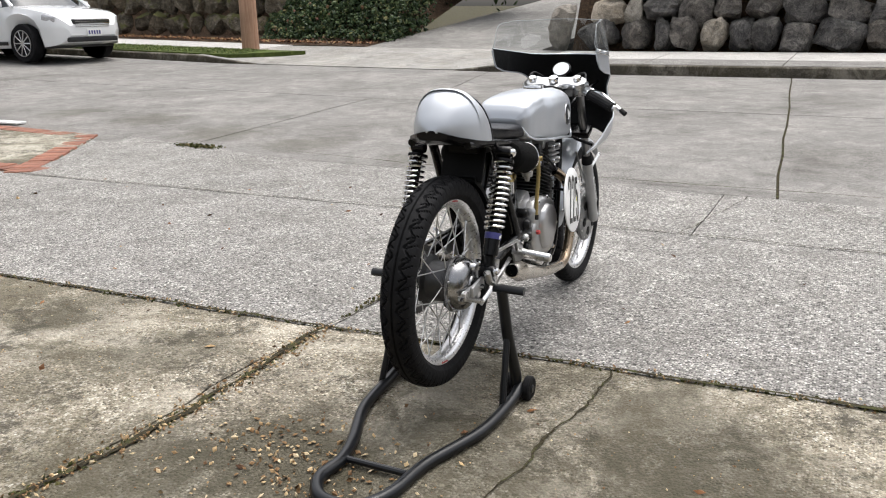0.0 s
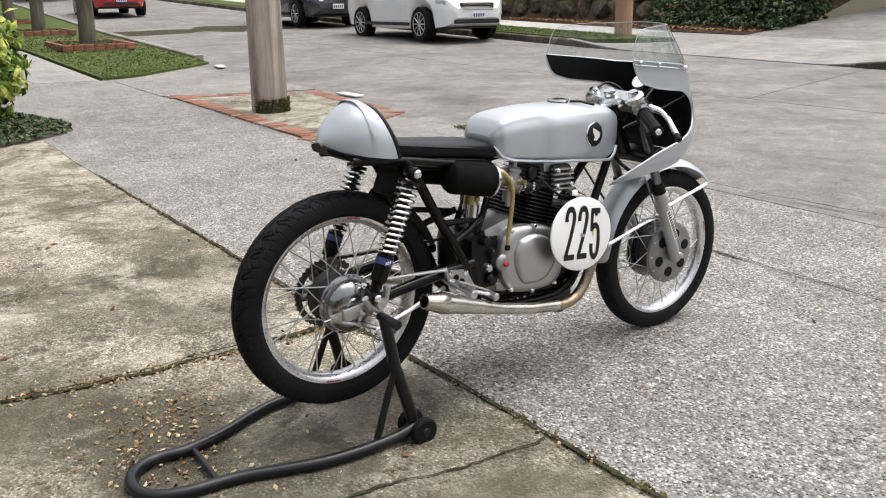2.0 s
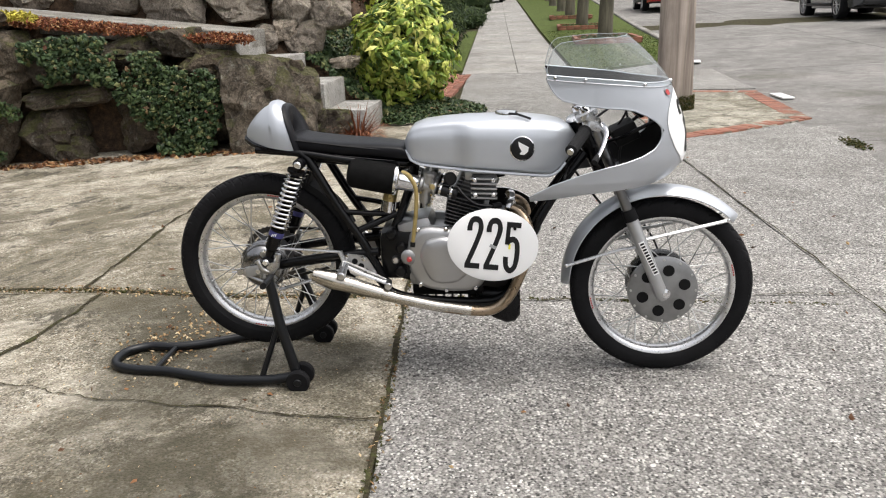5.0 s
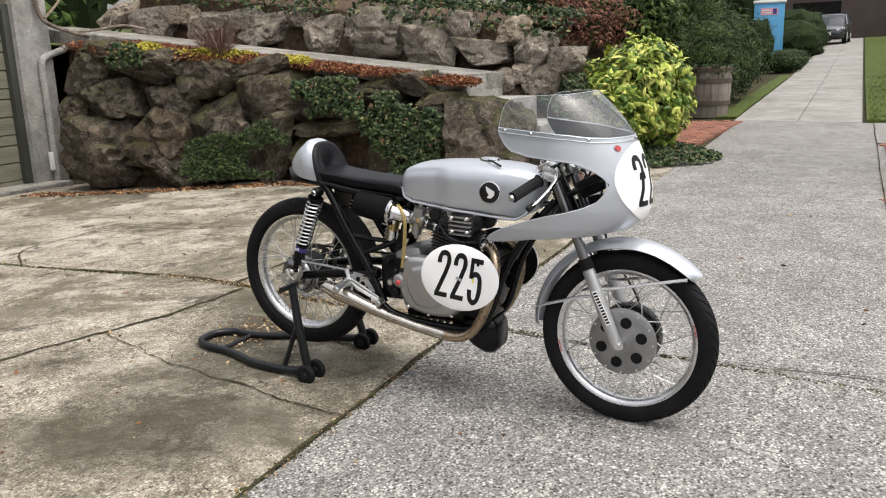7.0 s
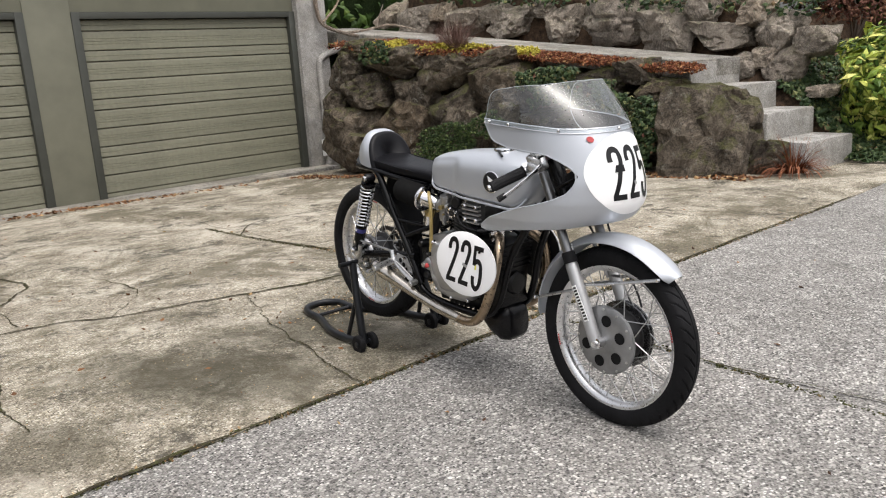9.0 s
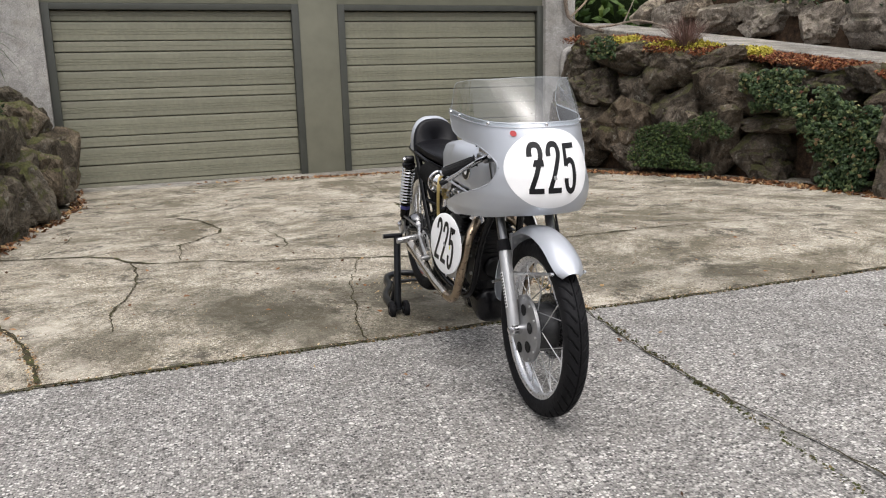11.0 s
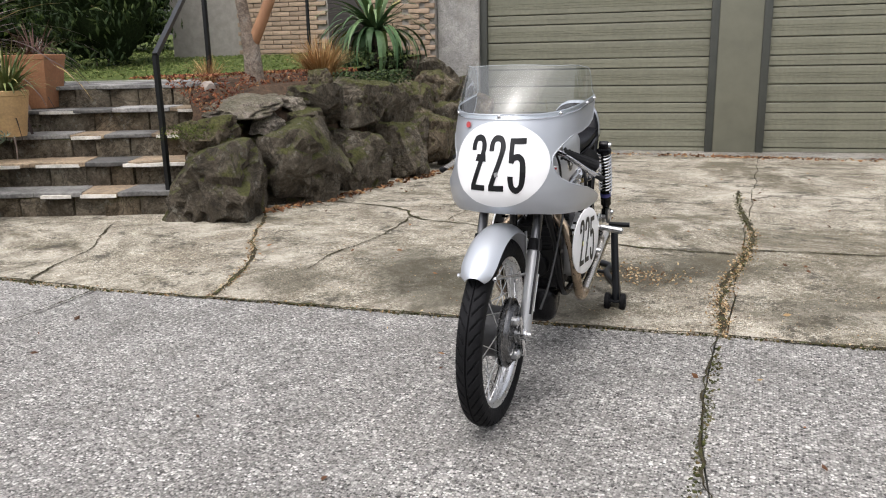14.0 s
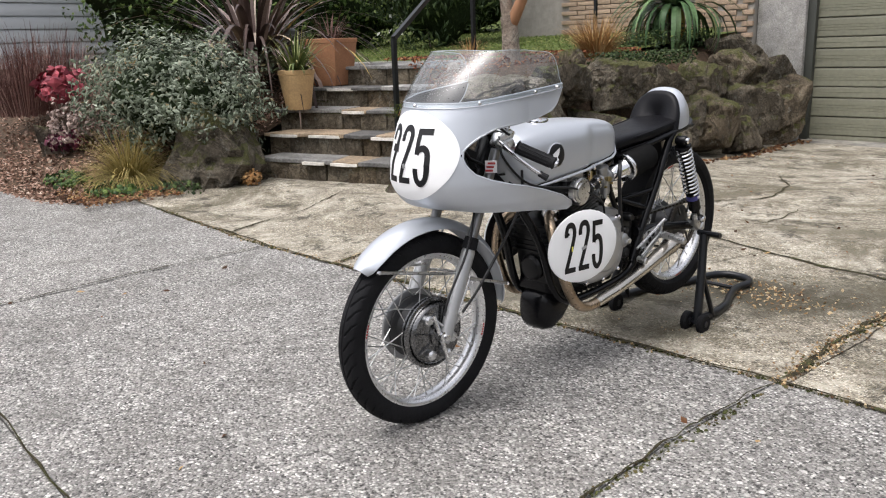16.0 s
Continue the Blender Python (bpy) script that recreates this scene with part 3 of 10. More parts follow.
road = thing("road", Matrix(), "worn light grey concrete road panels with tarred joints", "road", kind="structure")
lean_near = lambda x, y: (x - 0.072 * (y - 5.5), y)
lean_far = lambda x, y: (x - (0.08 if x > -3 else 0.22) * (y - 9.35), y)
for xa, xb in ((-60, -40), (-40, -28), (-28, -19), (-19, -12), (-12, -5.6), (-5.6, -0.43), (-0.43, 4), (4, 12), (12, 25)):
    slab(xa, xb, 5.56, 9.35, ROAD, road, "panel", lift=-0.012, gap=0.010, step=0.8, amp=(0.02, 0.02, 0, 0.02), warp=lean_near)
for xa, xb in ((-60, -40), (-40, -28), (-28, -19), (-19, -11.3), (-11.3, -5.1), (-5.1, -0.71), (-0.71, 4), (4, 12), (12, 25)):
    slab(xa, xb, 9.35, 13.36, ROAD, road, "panel", lift=-0.012, gap=0.010, step=0.8, amp=(0.02, 0.02, 0.02, 0), warp=lean_far)


# ---- rocks, leaves and other growing things ----
def ico(level):
    bm = bmesh.new()
    bmesh.ops.create_icosphere(bm, subdivisions=level, radius=1.0)
    v = np.array([p.co[:] for p in bm.verts])
    f = [tuple(q.index for q in p.verts) for p in bm.faces]
    bm.free()
    return v, f


ICO = {k: ico(k) for k in (2, 3, 4)}


def rock(place, size, mat, label, group, seed, level=3, turn=None, name="rock", category="rock", parent=None):
    """A quarried boulder: a ball hewn flat by several planes, roughened, with its base let into the ground."""
    rg = random.Random(seed)
    v, f = ICO[level]
    v = v / np.linalg.norm(v, axis=1, keepdims=True)
    planes = []
    for ax in range(3):
        for sg in (-1, 1):
            n = np.array([rg.gauss(0, 0.20), rg.gauss(0, 0.20), rg.gauss(0, 0.16)])
            n[ax] += sg
            planes.append((n / np.linalg.norm(n), rg.uniform(0.78, 1.0)))
    for q in range(7):
        n = np.array([rg.choice((-1, 1)) * rg.uniform(0.3, 1), rg.choice((-1, 1)) * rg.uniform(0.3, 1), rg.choice((-1, 1)) * rg.uniform(0.25, 1)])
        planes.append((n / np.linalg.norm(n), rg.uniform(0.82, 1.12)))
    # distance to the nearest hewn face in every direction, corners slightly worn
    p_ = 48.0
    inv = sum(np.maximum(v @ n / d, 0) ** p_ for n, d in planes)
    v = v * (inv ** (-1 / p_))[:, None]
    v /= np.abs(v).max(axis=0)
    o = Vector((rg.uniform(0, 50), rg.uniform(0, 50), rg.uniform(0, 50)))
    out = []
    for p in v:
        q = Vector(p)
        ridge = 1 - abs(noise.noise(q * 2.1 + o * 1.3))
        k = 1 - 0.16 * max(0.0, ridge - 0.86) / 0.14 + 0.05 * noise.noise(q * 1.7 + o) + 0.05 * noise.noise(q * 3.9 + o) + 0.028 * noise.noise(q * 8 + o) + 0.014 * noise.noise(q * 17 + o)
        out.append(q * k)
    m = Mesh().add([(p.x * size[0] / 2, p.y * size[1] / 2, p.z * size[2] / 2) for p in out], f)
    ob = m.put(name, mat, parent, angle=24)
    ob.matrix_world = pose(*place, rg.uniform(-8, 8), rg.uniform(-12, 12), turn if turn is not None else rg.uniform(0, 360))
    return tagged(ob, label, category, group)


def leaf_mesh(points, normals, sizes, wide=0.5, fold=0.25, rg=None, droop=0.0):
    """Many leaves, each two bent quads, at the points, facing roughly along the normals."""
    n = len(points)
    nr = normals / (np.linalg.norm(normals, axis=1, keepdims=True) + 1e-9)
    r = rg.normal(size=(n, 3))
    r[:, 2] -= droop
    side = np.cross(nr, r)
    side /= np.linalg.norm(side, axis=1, keepdims=True) + 1e-9
    ln = np.cross(side, nr)
    s = sizes[:, None]
    a, c = points - ln * s * 0.5, points + ln * s * 0.5 - nr * s * 0.12
    mid = points + nr * s * 0.10
    b, d = mid + side * s * wide * 0.5 - nr * s * fold * 0.4, mid - side * s * wide * 0.5 - nr * s * fold * 0.4
    v = np.stack([a, b, c, d, mid], axis=1).reshape(-1, 3)
    k = np.arange(n) * 5
    f = np.stack([np.stack([k, k + 1, k + 4], 1), np.stack([k + 1, k + 2, k + 4], 1), np.stack([k + 2, k + 3, k + 4], 1), np.stack([k + 3, k, k + 4], 1)], 1).reshape(-1, 3)
    return v, f


def leaves_put(v, f, name, mat, parent=None, label=""):
    me = bpy.data.meshes.new(name)
    me.from_pydata(v.tolist(), [], f.tolist())
    me.materials.append(mat)
    ob = new(name, me)
    if parent is not None:
        ob.parent = parent
    return tagged(ob, label)


def crown(rad, n, size, seed, wide=0.5, lump=0.35, low=-0.6, hollow=0.45, clumps=0, droop=0.0):
    """Leaf positions for a bush: in an uneven, lumpy ellipsoid, denser to the outside, with gaps."""
    rg = np.random.default_rng(seed)
    d = rg.normal(size=(n * 3, 3))
    d /= np.linalg.norm(d, axis=1, keepdims=True)
    d = d[d[:, 2] > low]
    o = Vector((seed * 1.37 % 40, seed * 2.11 % 40, 3))
    k = np.array([1 + lump * noise.noise(Vector(p) * 2.2 + o) + 0.5 * lump * noise.noise(Vector(p) * 5.5 + o) for p in d])
    gap = np.array([noise.noise(Vector(p) * 6.5 + o) for p in d])
    keep = gap > -0.42
    d, k = d[keep][:n], k[keep][:n]
    r = k * (hollow + (1 - hollow) * rg.random(len(d)) ** 0.45)
    p = d * r[:, None] * np.array(rad)
    nr = d + 0.55 * rg.normal(size=d.shape) + np.array([0, 0, 0.35])
    return leaf_mesh(p, nr, size * (0.6 + 0.8 * rg.random(len(d))), wide, 0.25, rg, droop)


def bush(name, place, rad, n, size, mat, label, seed, group="", wide=0.5, lump=0.35, low=-0.6, core=None, category="bush", stems=6, droop=0.0):
    t = thing(name, pose(*place), label, category, group)
    v, f = crown(rad, n, size, seed, wide, lump, low, droop=droop)
    leaves_put(v, f, "foliage", mat, t)
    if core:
        # a solid core, coloured near black for inner shade, closes the view through
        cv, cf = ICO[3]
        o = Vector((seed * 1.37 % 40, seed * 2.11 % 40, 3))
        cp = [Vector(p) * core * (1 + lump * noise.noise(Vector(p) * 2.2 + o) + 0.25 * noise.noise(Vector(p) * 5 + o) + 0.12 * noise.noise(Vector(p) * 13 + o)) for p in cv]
        Mesh().add([(p.x * rad[0], p.y * rad[1], max(p.z, low) * rad[2]) for p in cp], cf).put("shaded_core", INNER, t, "solid core coloured dark for the shade inside the plant")
    rg = random.Random(seed)
    m = Mesh()
    for k in range(stems):
        a = rg.uniform(0, 6.28)
        m.tube([(0.05 * math.cos(a), 0.05 * math.sin(a), -rad[2] * 0.95), (rad[0] * 0.25 * math.cos(a), rad[1] * 0.25 * math.sin(a), -rad[2] * 0.3), (rad[0] * 0.6 * math.cos(a + 0.3), rad[1] * 0.6 * math.sin(a + 0.3), rad[2] * 0.3)], [0.014, 0.010, 0.005], 6)
    m.put("stem_cluster", BARK, t)
    return t


def tuft(name, place, n, length, mat, label, seed, spread=0.9, width=0.006, category="grass", arch=0.6, segs=6, base=0.06, group="", up=0.25, split=False, parent=None):
    """A tuft of arching blades."""
    rg = random.Random(seed)
    m = Mesh()
    whole = thing(name, pose(*place), label, category, group) if split else None
    for k in range(n):
        a, lean = rg.uniform(0, 6.283), rg.random() ** 0.6 * spread
        L, w = length * rg.uniform(0.6, 1.1), width * rg.uniform(0.6, 1.3)
        r0 = base * math.sqrt(rg.random())
        p = Vector((r0 * math.cos(a), r0 * math.sin(a), 0))
        ang = math.pi / 2 - lean * (1 - up)
        sidev = Vector((-math.sin(a), math.cos(a), 0))
        pts = []
        for q in range(segs + 1):
            t = q / segs
            wq = w * (1 - t ** 2.2) + 0.0008
            pts.append((p - sidev * wq, p + sidev * wq))
            stepv = L / segs
            p = p + Vector((math.cos(a) * math.cos(ang), math.sin(a) * math.cos(ang), math.sin(ang))) * stepv
            ang -= arch * lean / segs * 2.0 + rg.uniform(-0.05, 0.08)
        kk = len(m.v)
        m.v += [tuple(x) for pr in pts for x in pr]
        m.f += [(kk + 2 * q, kk + 2 * q + 1, kk + 2 * q + 3, kk + 2 * q + 2) for q in range(segs)]
        if split:
            m.put("leaf", mat, whole, angle=60)
            m = Mesh()
    if split:
        return whole
    if parent:
        return m.moved(pose(*place)).put(name, mat, parent, angle=60)
    ob = m.put(name, mat, angle=60)
    ob.matrix_world = pose(*place)
    return tagged(ob, label, category, group)


# shade deep inside the plants, put into a near-black green
INNER = soil_mat("shaded_leaf_core", [(0.3, (0.006, 0.010, 0.004)), (0.55, (0.018, 0.030, 0.010)), (0.75, (0.04, 0.06, 0.02))], 30)
BARK = wood_mat("brown_bark", (0.045, 0.035, 0.026), (0.16, 0.125, 0.095), 8, 6)
IVY = leaf_mat("ivy_leaves", [(0, (0.014, 0.026, 0.011)), (0.5, (0.036, 0.062, 0.024)), (0.85, (0.075, 0.105, 0.042)), (0.96, (0.17, 0.17, 0.07)), (1, (0.16, 0.07, 0.05))], 0.45)
AUCUBA = leaf_mat("gold_spotted_leaves", [(0, (0.05, 0.10, 0.02)), (0.35, (0.16, 0.24, 0.04)), (0.7, (0.38, 0.44, 0.08)), (1, (0.68, 0.66, 0.20))], 0.35)
GREYGREEN = leaf_mat("grey_green_leaves", [(0, (0.038, 0.048, 0.029)), (0.35, (0.108, 0.132, 0.086)), (0.75, (0.215, 0.25, 0.185)), (0.93, (0.35, 0.39, 0.305)), (1, (0.26, 0.20, 0.10))], 0.7)
DARKGREEN = leaf_mat("dark_evergreen_leaves", [(0, (0.014, 0.026, 0.010)), (0.6, (0.036, 0.060, 0.020)), (1, (0.085, 0.115, 0.035))], 0.6)
HEDGE = leaf_mat("hedge_leaves", [(0, (0.02, 0.04, 0.012)), (0.6, (0.05, 0.09, 0.022)), (1, (0.12, 0.17, 0.04))], 0.5)
BROWNLEAF = leaf_mat("dead_leaves", [(0, (0.05, 0.028, 0.018)), (0.4, (0.14, 0.065, 0.03)), (0.75, (0.27, 0.13, 0.06)), (1, (0.42, 0.30, 0.15))], 0.7)
REDSEDUM = leaf_mat("rusty_groundcover", [(0, (0.05, 0.020, 0.013)), (0.5, (0.17, 0.052, 0.025)), (0.85, (0.30, 0.12, 0.05)), (1, (0.40, 0.25, 0.12))], 0.7)
YELLOWLEAF = leaf_mat("yellow_groundcover", [(0, (0.22, 0.20, 0.03)), (1, (0.55, 0.47, 0.07))], 0.6)
REDLEAF = leaf_mat("crimson_leaves", [(0, (0.12, 0.02, 0.03)), (1, (0.42, 0.08, 0.10))], 0.5)
TWIG = paint("brown_twigs", (0.12, 0.065, 0.05), 0.8, 0, 0.3, 20)
PHORM = leaf_mat("bronze_strap_leaves", [(0, (0.04, 0.027, 0.023)), (0.55, (0.10, 0.068, 0.058)), (0.85, (0.24, 0.18, 0.155)), (0.95, (0.40, 0.34, 0.30)), (1, (0.5, 0.36, 0.12))], 0.35)
YUCCA = leaf_mat("green_strap_leaves", [(0, (0.035, 0.075, 0.03)), (0.55, (0.10, 0.17, 0.075)), (0.86, (0.20, 0.27, 0.12)), (0.93, (0.45, 0.33, 0.10)), (1, (0.42, 0.26, 0.10))], 0.4)
STRAW = leaf_mat("straw_grass", [(0, (0.22, 0.115, 0.045)), (0.6, (0.40, 0.24, 0.10)), (1, (0.55, 0.40, 0.20))], 0.7)
SEDGE = leaf_mat("tan_sedge", [(0, (0.16, 0.13, 0.04)), (0.6, (0.34, 0.27, 0.09)), (1, (0.45, 0.36, 0.16))], 0.7)
FERN = leaf_mat("fern_leaves", [(0, (0.06, 0.09, 0.03)), (0.7, (0.17, 0.20, 0.07)), (1, (0.32, 0.27, 0.12))], 0.6)
GRASS = leaf_mat("lawn_grass", [(0, (0.05, 0.075, 0.018)), (0.6, (0.12, 0.165, 0.040)), (1, (0.22, 0.23, 0.085))], 0.6)

# ---- garage: its front faces the street ----
GA = math.degrees(math.atan2(-0.756, -6.493)) + 180.0
GAR = pose(1.831, -4.79, 0, 0, 0, GA) @ Matrix.Rotation(math.pi, 4, "Z")   # x runs along the front towards the rock wall, y goes in


def gbox(name, x0, x1, y0, y1, z0, z1, mat, label, bevel=0.006, kind="structure", parent=None):
    ob = Mesh().box(((x0 + x1) / 2, (y0 + y1) / 2, (z0 + z1) / 2), (x1 - x0, y1 - y0, z1 - z0), (0, 0, 0), bevel).put(name, mat, parent)
    if parent is None:
        ob.matrix_world = GAR
        tagged(ob, label, "wall", kind=kind)
    return ob


# x along the front grows towards the rock wall, y grows inwards
FL = -0.17
gbox("wall_west", -0.62, -0.05, -0.10, 0.6, -0.35, 2.9, WALL_CONC, "grey concrete pier beside the garage door", 0.01)
gbox("wall_middle", 3.0, 3.52, -0.02, 0.6, -0.35, 2.9, TRIM_GREEN, "sage green pier between two garage doors", 0.01)
gbox("wall_east", 6.62, 7.12, -0.10, 0.6, -0.35, 2.9, WALL_CONC, "grey concrete pier beside the garage door", 0.01)
gbox("lintel", -0.05, 6.62, 0.0, 0.6, 2.06, 2.9, TRIM_GREEN, "sage green lintel above the garage doors", 0.01)
gbox("sill", -0.3, 6.9, -0.42, 0.3, -0.35, FL + 0.012, STEP_CONC, "pale concrete apron at the garage doors", 0.015)
gbox("wall_garage_back", -0.6, 7.1, 5.0, 5.2, -0.4, 2.9, WALL_CONC, "plain back wall of the garage")
gbox("wall_garage_side", -0.6, -0.4, 0.6, 5.0, -0.4, 2.9, WALL_CONC, "plain side wall of the garage")
gbox("wall_garage_side_2", 6.9, 7.1, 0.6, 5.0, -0.4, 2.9, WALL_CONC, "plain side wall of the garage")
gbox("garage_roof", -0.8, 7.3, -0.25, 5.3, 2.9, 3.1, DARK_TRIM, "flat dark garage roof")
for k, (x0, x1) in enumerate(((0.0, 2.95), (3.57, 6.57))):
    door = thing("garage_door", GAR, "closed sage green garage door of grooved boards", "garage door", "garage doors")
    for xa, xb in ((x0 - 0.05, x0 + 0.045), (x1 - 0.045, x1 + 0.05)):
        Mesh().box(((xa + xb) / 2, 0.03, (FL + 2.06) / 2), (xb - xa, 0.12, 2.06 - FL), (0, 0, 0), 0.006).put("door_jamb", DARK_TRIM, door, "dark green door jamb")
    Mesh().box(((x0 + x1) / 2, 0.035, 2.02), (x1 - x0, 0.12, 0.075), (0, 0, 0), 0.006).put("door_head", DARK_TRIM, door, "dark green door head")
    # broad boards carry three fine beads, narrow ones a single bead; each laps over the one below
    rows = [0.055] + [0.218, 0.218, 0.127] * 3 + [0.225, 0.13]
    fit_ = (1.985 - FL - 0.012) / sum(rows)
    zb, made = FL + 0.012, {}
    for h in rows:
        h *= fit_
        key = round(h, 3)
        if key not in made:
            prof = [(0.0, 0.045), (0.0, 0.010), (0.007, 0.004), (h * 0.16, 0.005)]
            for q in ((0.30, 0.44, 0.58) if h > 0.18 else (0.45,) if h > 0.1 else ()):
                prof += [(h * q - 0.004, 0.006), (h * q, 0.0105), (h * q + 0.004, 0.006)]
            prof += [(h * 0.86, 0.009), (h - 0.012, 0.013), (h - 0.009, 0.026), (h - 0.002, 0.045)]
            made[key] = Mesh().loft([[(x, y, z) for z, y in prof] for x in (x0 + 0.04, x1 - 0.04)]).mesh("board", GARAGE_GREEN, smooth=False)
        b = new("board", made[key])
        b.parent = door
        b.matrix_local = Matrix.Translation((0, 0.045, zb))
        zb += h
    Mesh().box(((x0 + x1) / 2, 0.12, 0.95), (x1 - x0, 0.03, 2.2)).put("door_backing", DARK_TRIM, door)
# downpipe and white standpipe on the east pier
pipe = thing("drain_pipe", GAR, "grey drain pipe on the concrete pier", "pipe")
Mesh().tube(smooth_path([(6.90, -0.14, -0.15), (6.90, -0.14, 0.9), (6.90, -0.14, 1.30), (6.98, -0.14, 1.42), (7.3, -0.12, 1.52), (7.9, -0.1, 1.75)], 5), 0.045, 12).put("pipe_run", WALL_CONC, pipe, "painted grey pipe")
gbox("tap_post", 6.80, 6.85, -0.19, -0.14, -0.02, 0.22, paint("white_plastic", (0.7, 0.7, 0.7), 0.4), "white plastic pipe stub by the wall", 0.008, kind="")

# ---- house front beside the garage: thin tan bricks ----
house = thing("house_wall", GAR, "house wall of thin tan bricks with a dark doorway", "house", kind="structure")
Mesh().box((-2.9, 0.75, 1.2), (4.6, 0.25, 3.6)).put("wall_core", MORTAR, house)
Mesh().box((-0.86, 0.25, 1.2), (0.46, 0.9, 3.6)).put("pier_core", MORTAR, house)
BK = Mesh().box((0, 0, 0), (0.285, 0.05, 0.057), (0, 0, 0), 0.004).mesh("brick", BRICK_TAN)
BH = Mesh().box((0, 0, 0), (0.135, 0.05, 0.057), (0, 0, 0), 0.004).mesh("brick", BRICK_TAN)
rgb = random.Random(4)
for row in range(26):
    z = 0.62 + row * 0.068
    for q in range(2):
        b = new("brick", BK if (row + q) % 2 else BH)
        b.parent = house
        b.matrix_local = pose(-0.985 + (0.075 if (row + q) % 2 == 0 else 0) + q * 0.215 - (0.075 if q and row % 2 == 0 else 0), -0.205 + rgb.uniform(-0.004, 0.006), z)
    if row >= 5:
        for q in range(9):
            x = -1.35 - q * 0.297 - (0.148 if row % 2 else 0)
            if -2.55 < x < -1.85:
                continue
            b = new("brick", BK)
            b.parent = house
            b.matrix_local = pose(x, 0.612 + rgb.uniform(-0.004, 0.004), z)
Mesh().box((-2.2, 0.63, 1.55), (0.62, 0.06, 1.9), (0, 0, 0), 0.006).put("door_leaf", paint("dark_brown_door", (0.035, 0.028, 0.026), 0.5), house, "dark brown door")
Mesh().box((-2.9, 0.55, 0.80), (3.6, 0.3, 0.10), (0, 0, 0), 0.01).put("door_sill", BRICK_RED, house, "reddish ledge below the wall")

# ---- rockery wall beside the drive, the path on its top, and the upper wall ----
def bank(rows, mat, name, label, flip=False):
    """Earth behind rocks: a sheet through several polylines of equal length."""
    m = Mesh().loft([smooth_path(r, 6) for r in rows], closed=False)
    ob = m.put(name, mat, angle=60)
    return tagged(ob, label, "earth bank", kind="structure")


def wall_x(y):
    return float(np.interp(y, [-4.9, -3.9, -2.6, -1.75, -0.5, 0.9], [-4.15, -4.35, -4.95, -5.45, -5.62, -5.72]))


def wall_turn(y):
    """How far the wall has swung round from facing along x, in degrees."""
    return -math.degrees(math.atan2(wall_x(y + 0.3) - wall_x(y - 0.3), 0.6))


def path_z(y):
    return 1.06 + 0.122 * (0.15 - y)


def path_x(y, back=False):
    return (-6.96 if back else -6.08) - 0.11 * (y - 0.15)


WALL_ROCKS = [
    (-4.51, -4.02, 1.22, 0.55, 0.53), (-4.59, -3.86, 1.46, 0.55, 0.22), (-4.42, -4.17, 0.79, 0.37, 0.35), (-4.57, -3.71, 0.87, 0.66, 0.47), (-4.37, -3.98, 0.25, 1.01, 0.77), (-4.78, -3.39, 1.27, 0.96, 0.39),
    (-4.86, -3.09, 0.87, 0.75, 0.43), (-5.08, -2.69, 1.13, 0.68, 0.38), (-4.72, -3.24, 0.41, 0.82, 0.67), (-4.78, -3.02, 0.13, 0.77, 0.50), (-5.03, -2.62, 0.56, 0.62, 0.74), (-5.35, -2.23, 1.19, 0.67, 0.25)]
WALL_ROCKS_2 = [
    (-5.39, -2.07, 0.85, 0.73, 0.51), (-5.58, -1.40, 0.52, 0.65, 0.26), (-5.50, -1.61, 0.17, 0.70, 0.49), (-5.71, -0.83, 0.89, 0.55, 0.34), (-5.78, -0.32, 0.99, 0.44, 0.23), (-5.77, -0.03, 0.73, 0.70, 0.38), (-5.72, -0.65, 0.30, 0.73, 0.70),
    (-5.76, 0.01, 0.29, 0.65, 0.57), (-5.62, -1.35, 0.78, 0.68, 0.32), (-5.33, -2.17, 0.27, 0.62, 0.72), (-5.15, -2.48, 0.29, 0.45, 0.68), (-5.66, 0.53, 0.36, 0.80, 0.86), (-5.72, -1.50, 0.97, 0.80, 0.20), (-5.86, 1.06, 0.12, 0.42, 0.36), (-5.90, 0.55, 0.62, 0.45, 0.34)]
for k, (x, y, z, w, h) in enumerate(WALL_ROCKS + WALL_ROCKS_2):
    deep = 0.55 * (w + h)
    rock((x - 0.34 * deep, y, z), (deep, w * 1.20, h * 1.22), ROCK_WALL, "brown-grey mossy boulder in the garden wall", "boulders of the drive wall", 100 + k, level=4, turn=wall_turn(y) + random.Random(k).uniform(-9, 9))
UPPER_ROCKS = [
    (-6.57, -5.20, 1.87, 0.75, 0.43), (-6.65, -4.60, 1.94, 0.48, 0.27), (-6.67, -4.22, 1.77, 0.75, 0.39), (-6.75, -3.64, 1.86, 0.50, 0.24), (-6.75, -3.35, 1.67, 0.80, 0.46), (-6.84, -2.76, 1.81, 0.48, 0.24), (-6.84, -2.45, 1.59, 0.70, 0.47), (-6.93, -1.70, 1.58, 0.81, 0.62), (-6.99, -0.93, 1.42, 0.69, 0.51),
    (-7.06, -0.46, 1.61, 0.36, 0.32), (-7.06, -0.18, 1.27, 0.71, 0.41), (-7.12, 0.39, 1.30, 0.50, 0.42), (-7.08, 0.31, 1.04, 0.28, 0.23), (-7.09, 0.50, 0.92, 0.47, 0.39), (-7.15, 0.80, 1.17, 0.50, 0.31), (-7.12, 0.16, 1.51, 0.44, 0.31), (-6.50, -5.85, 1.98, 0.60, 0.45), (-7.10, 0.95, 0.68, 0.30, 0.14), (-7.02, 0.10, 0.93, 0.30, 0.30)]
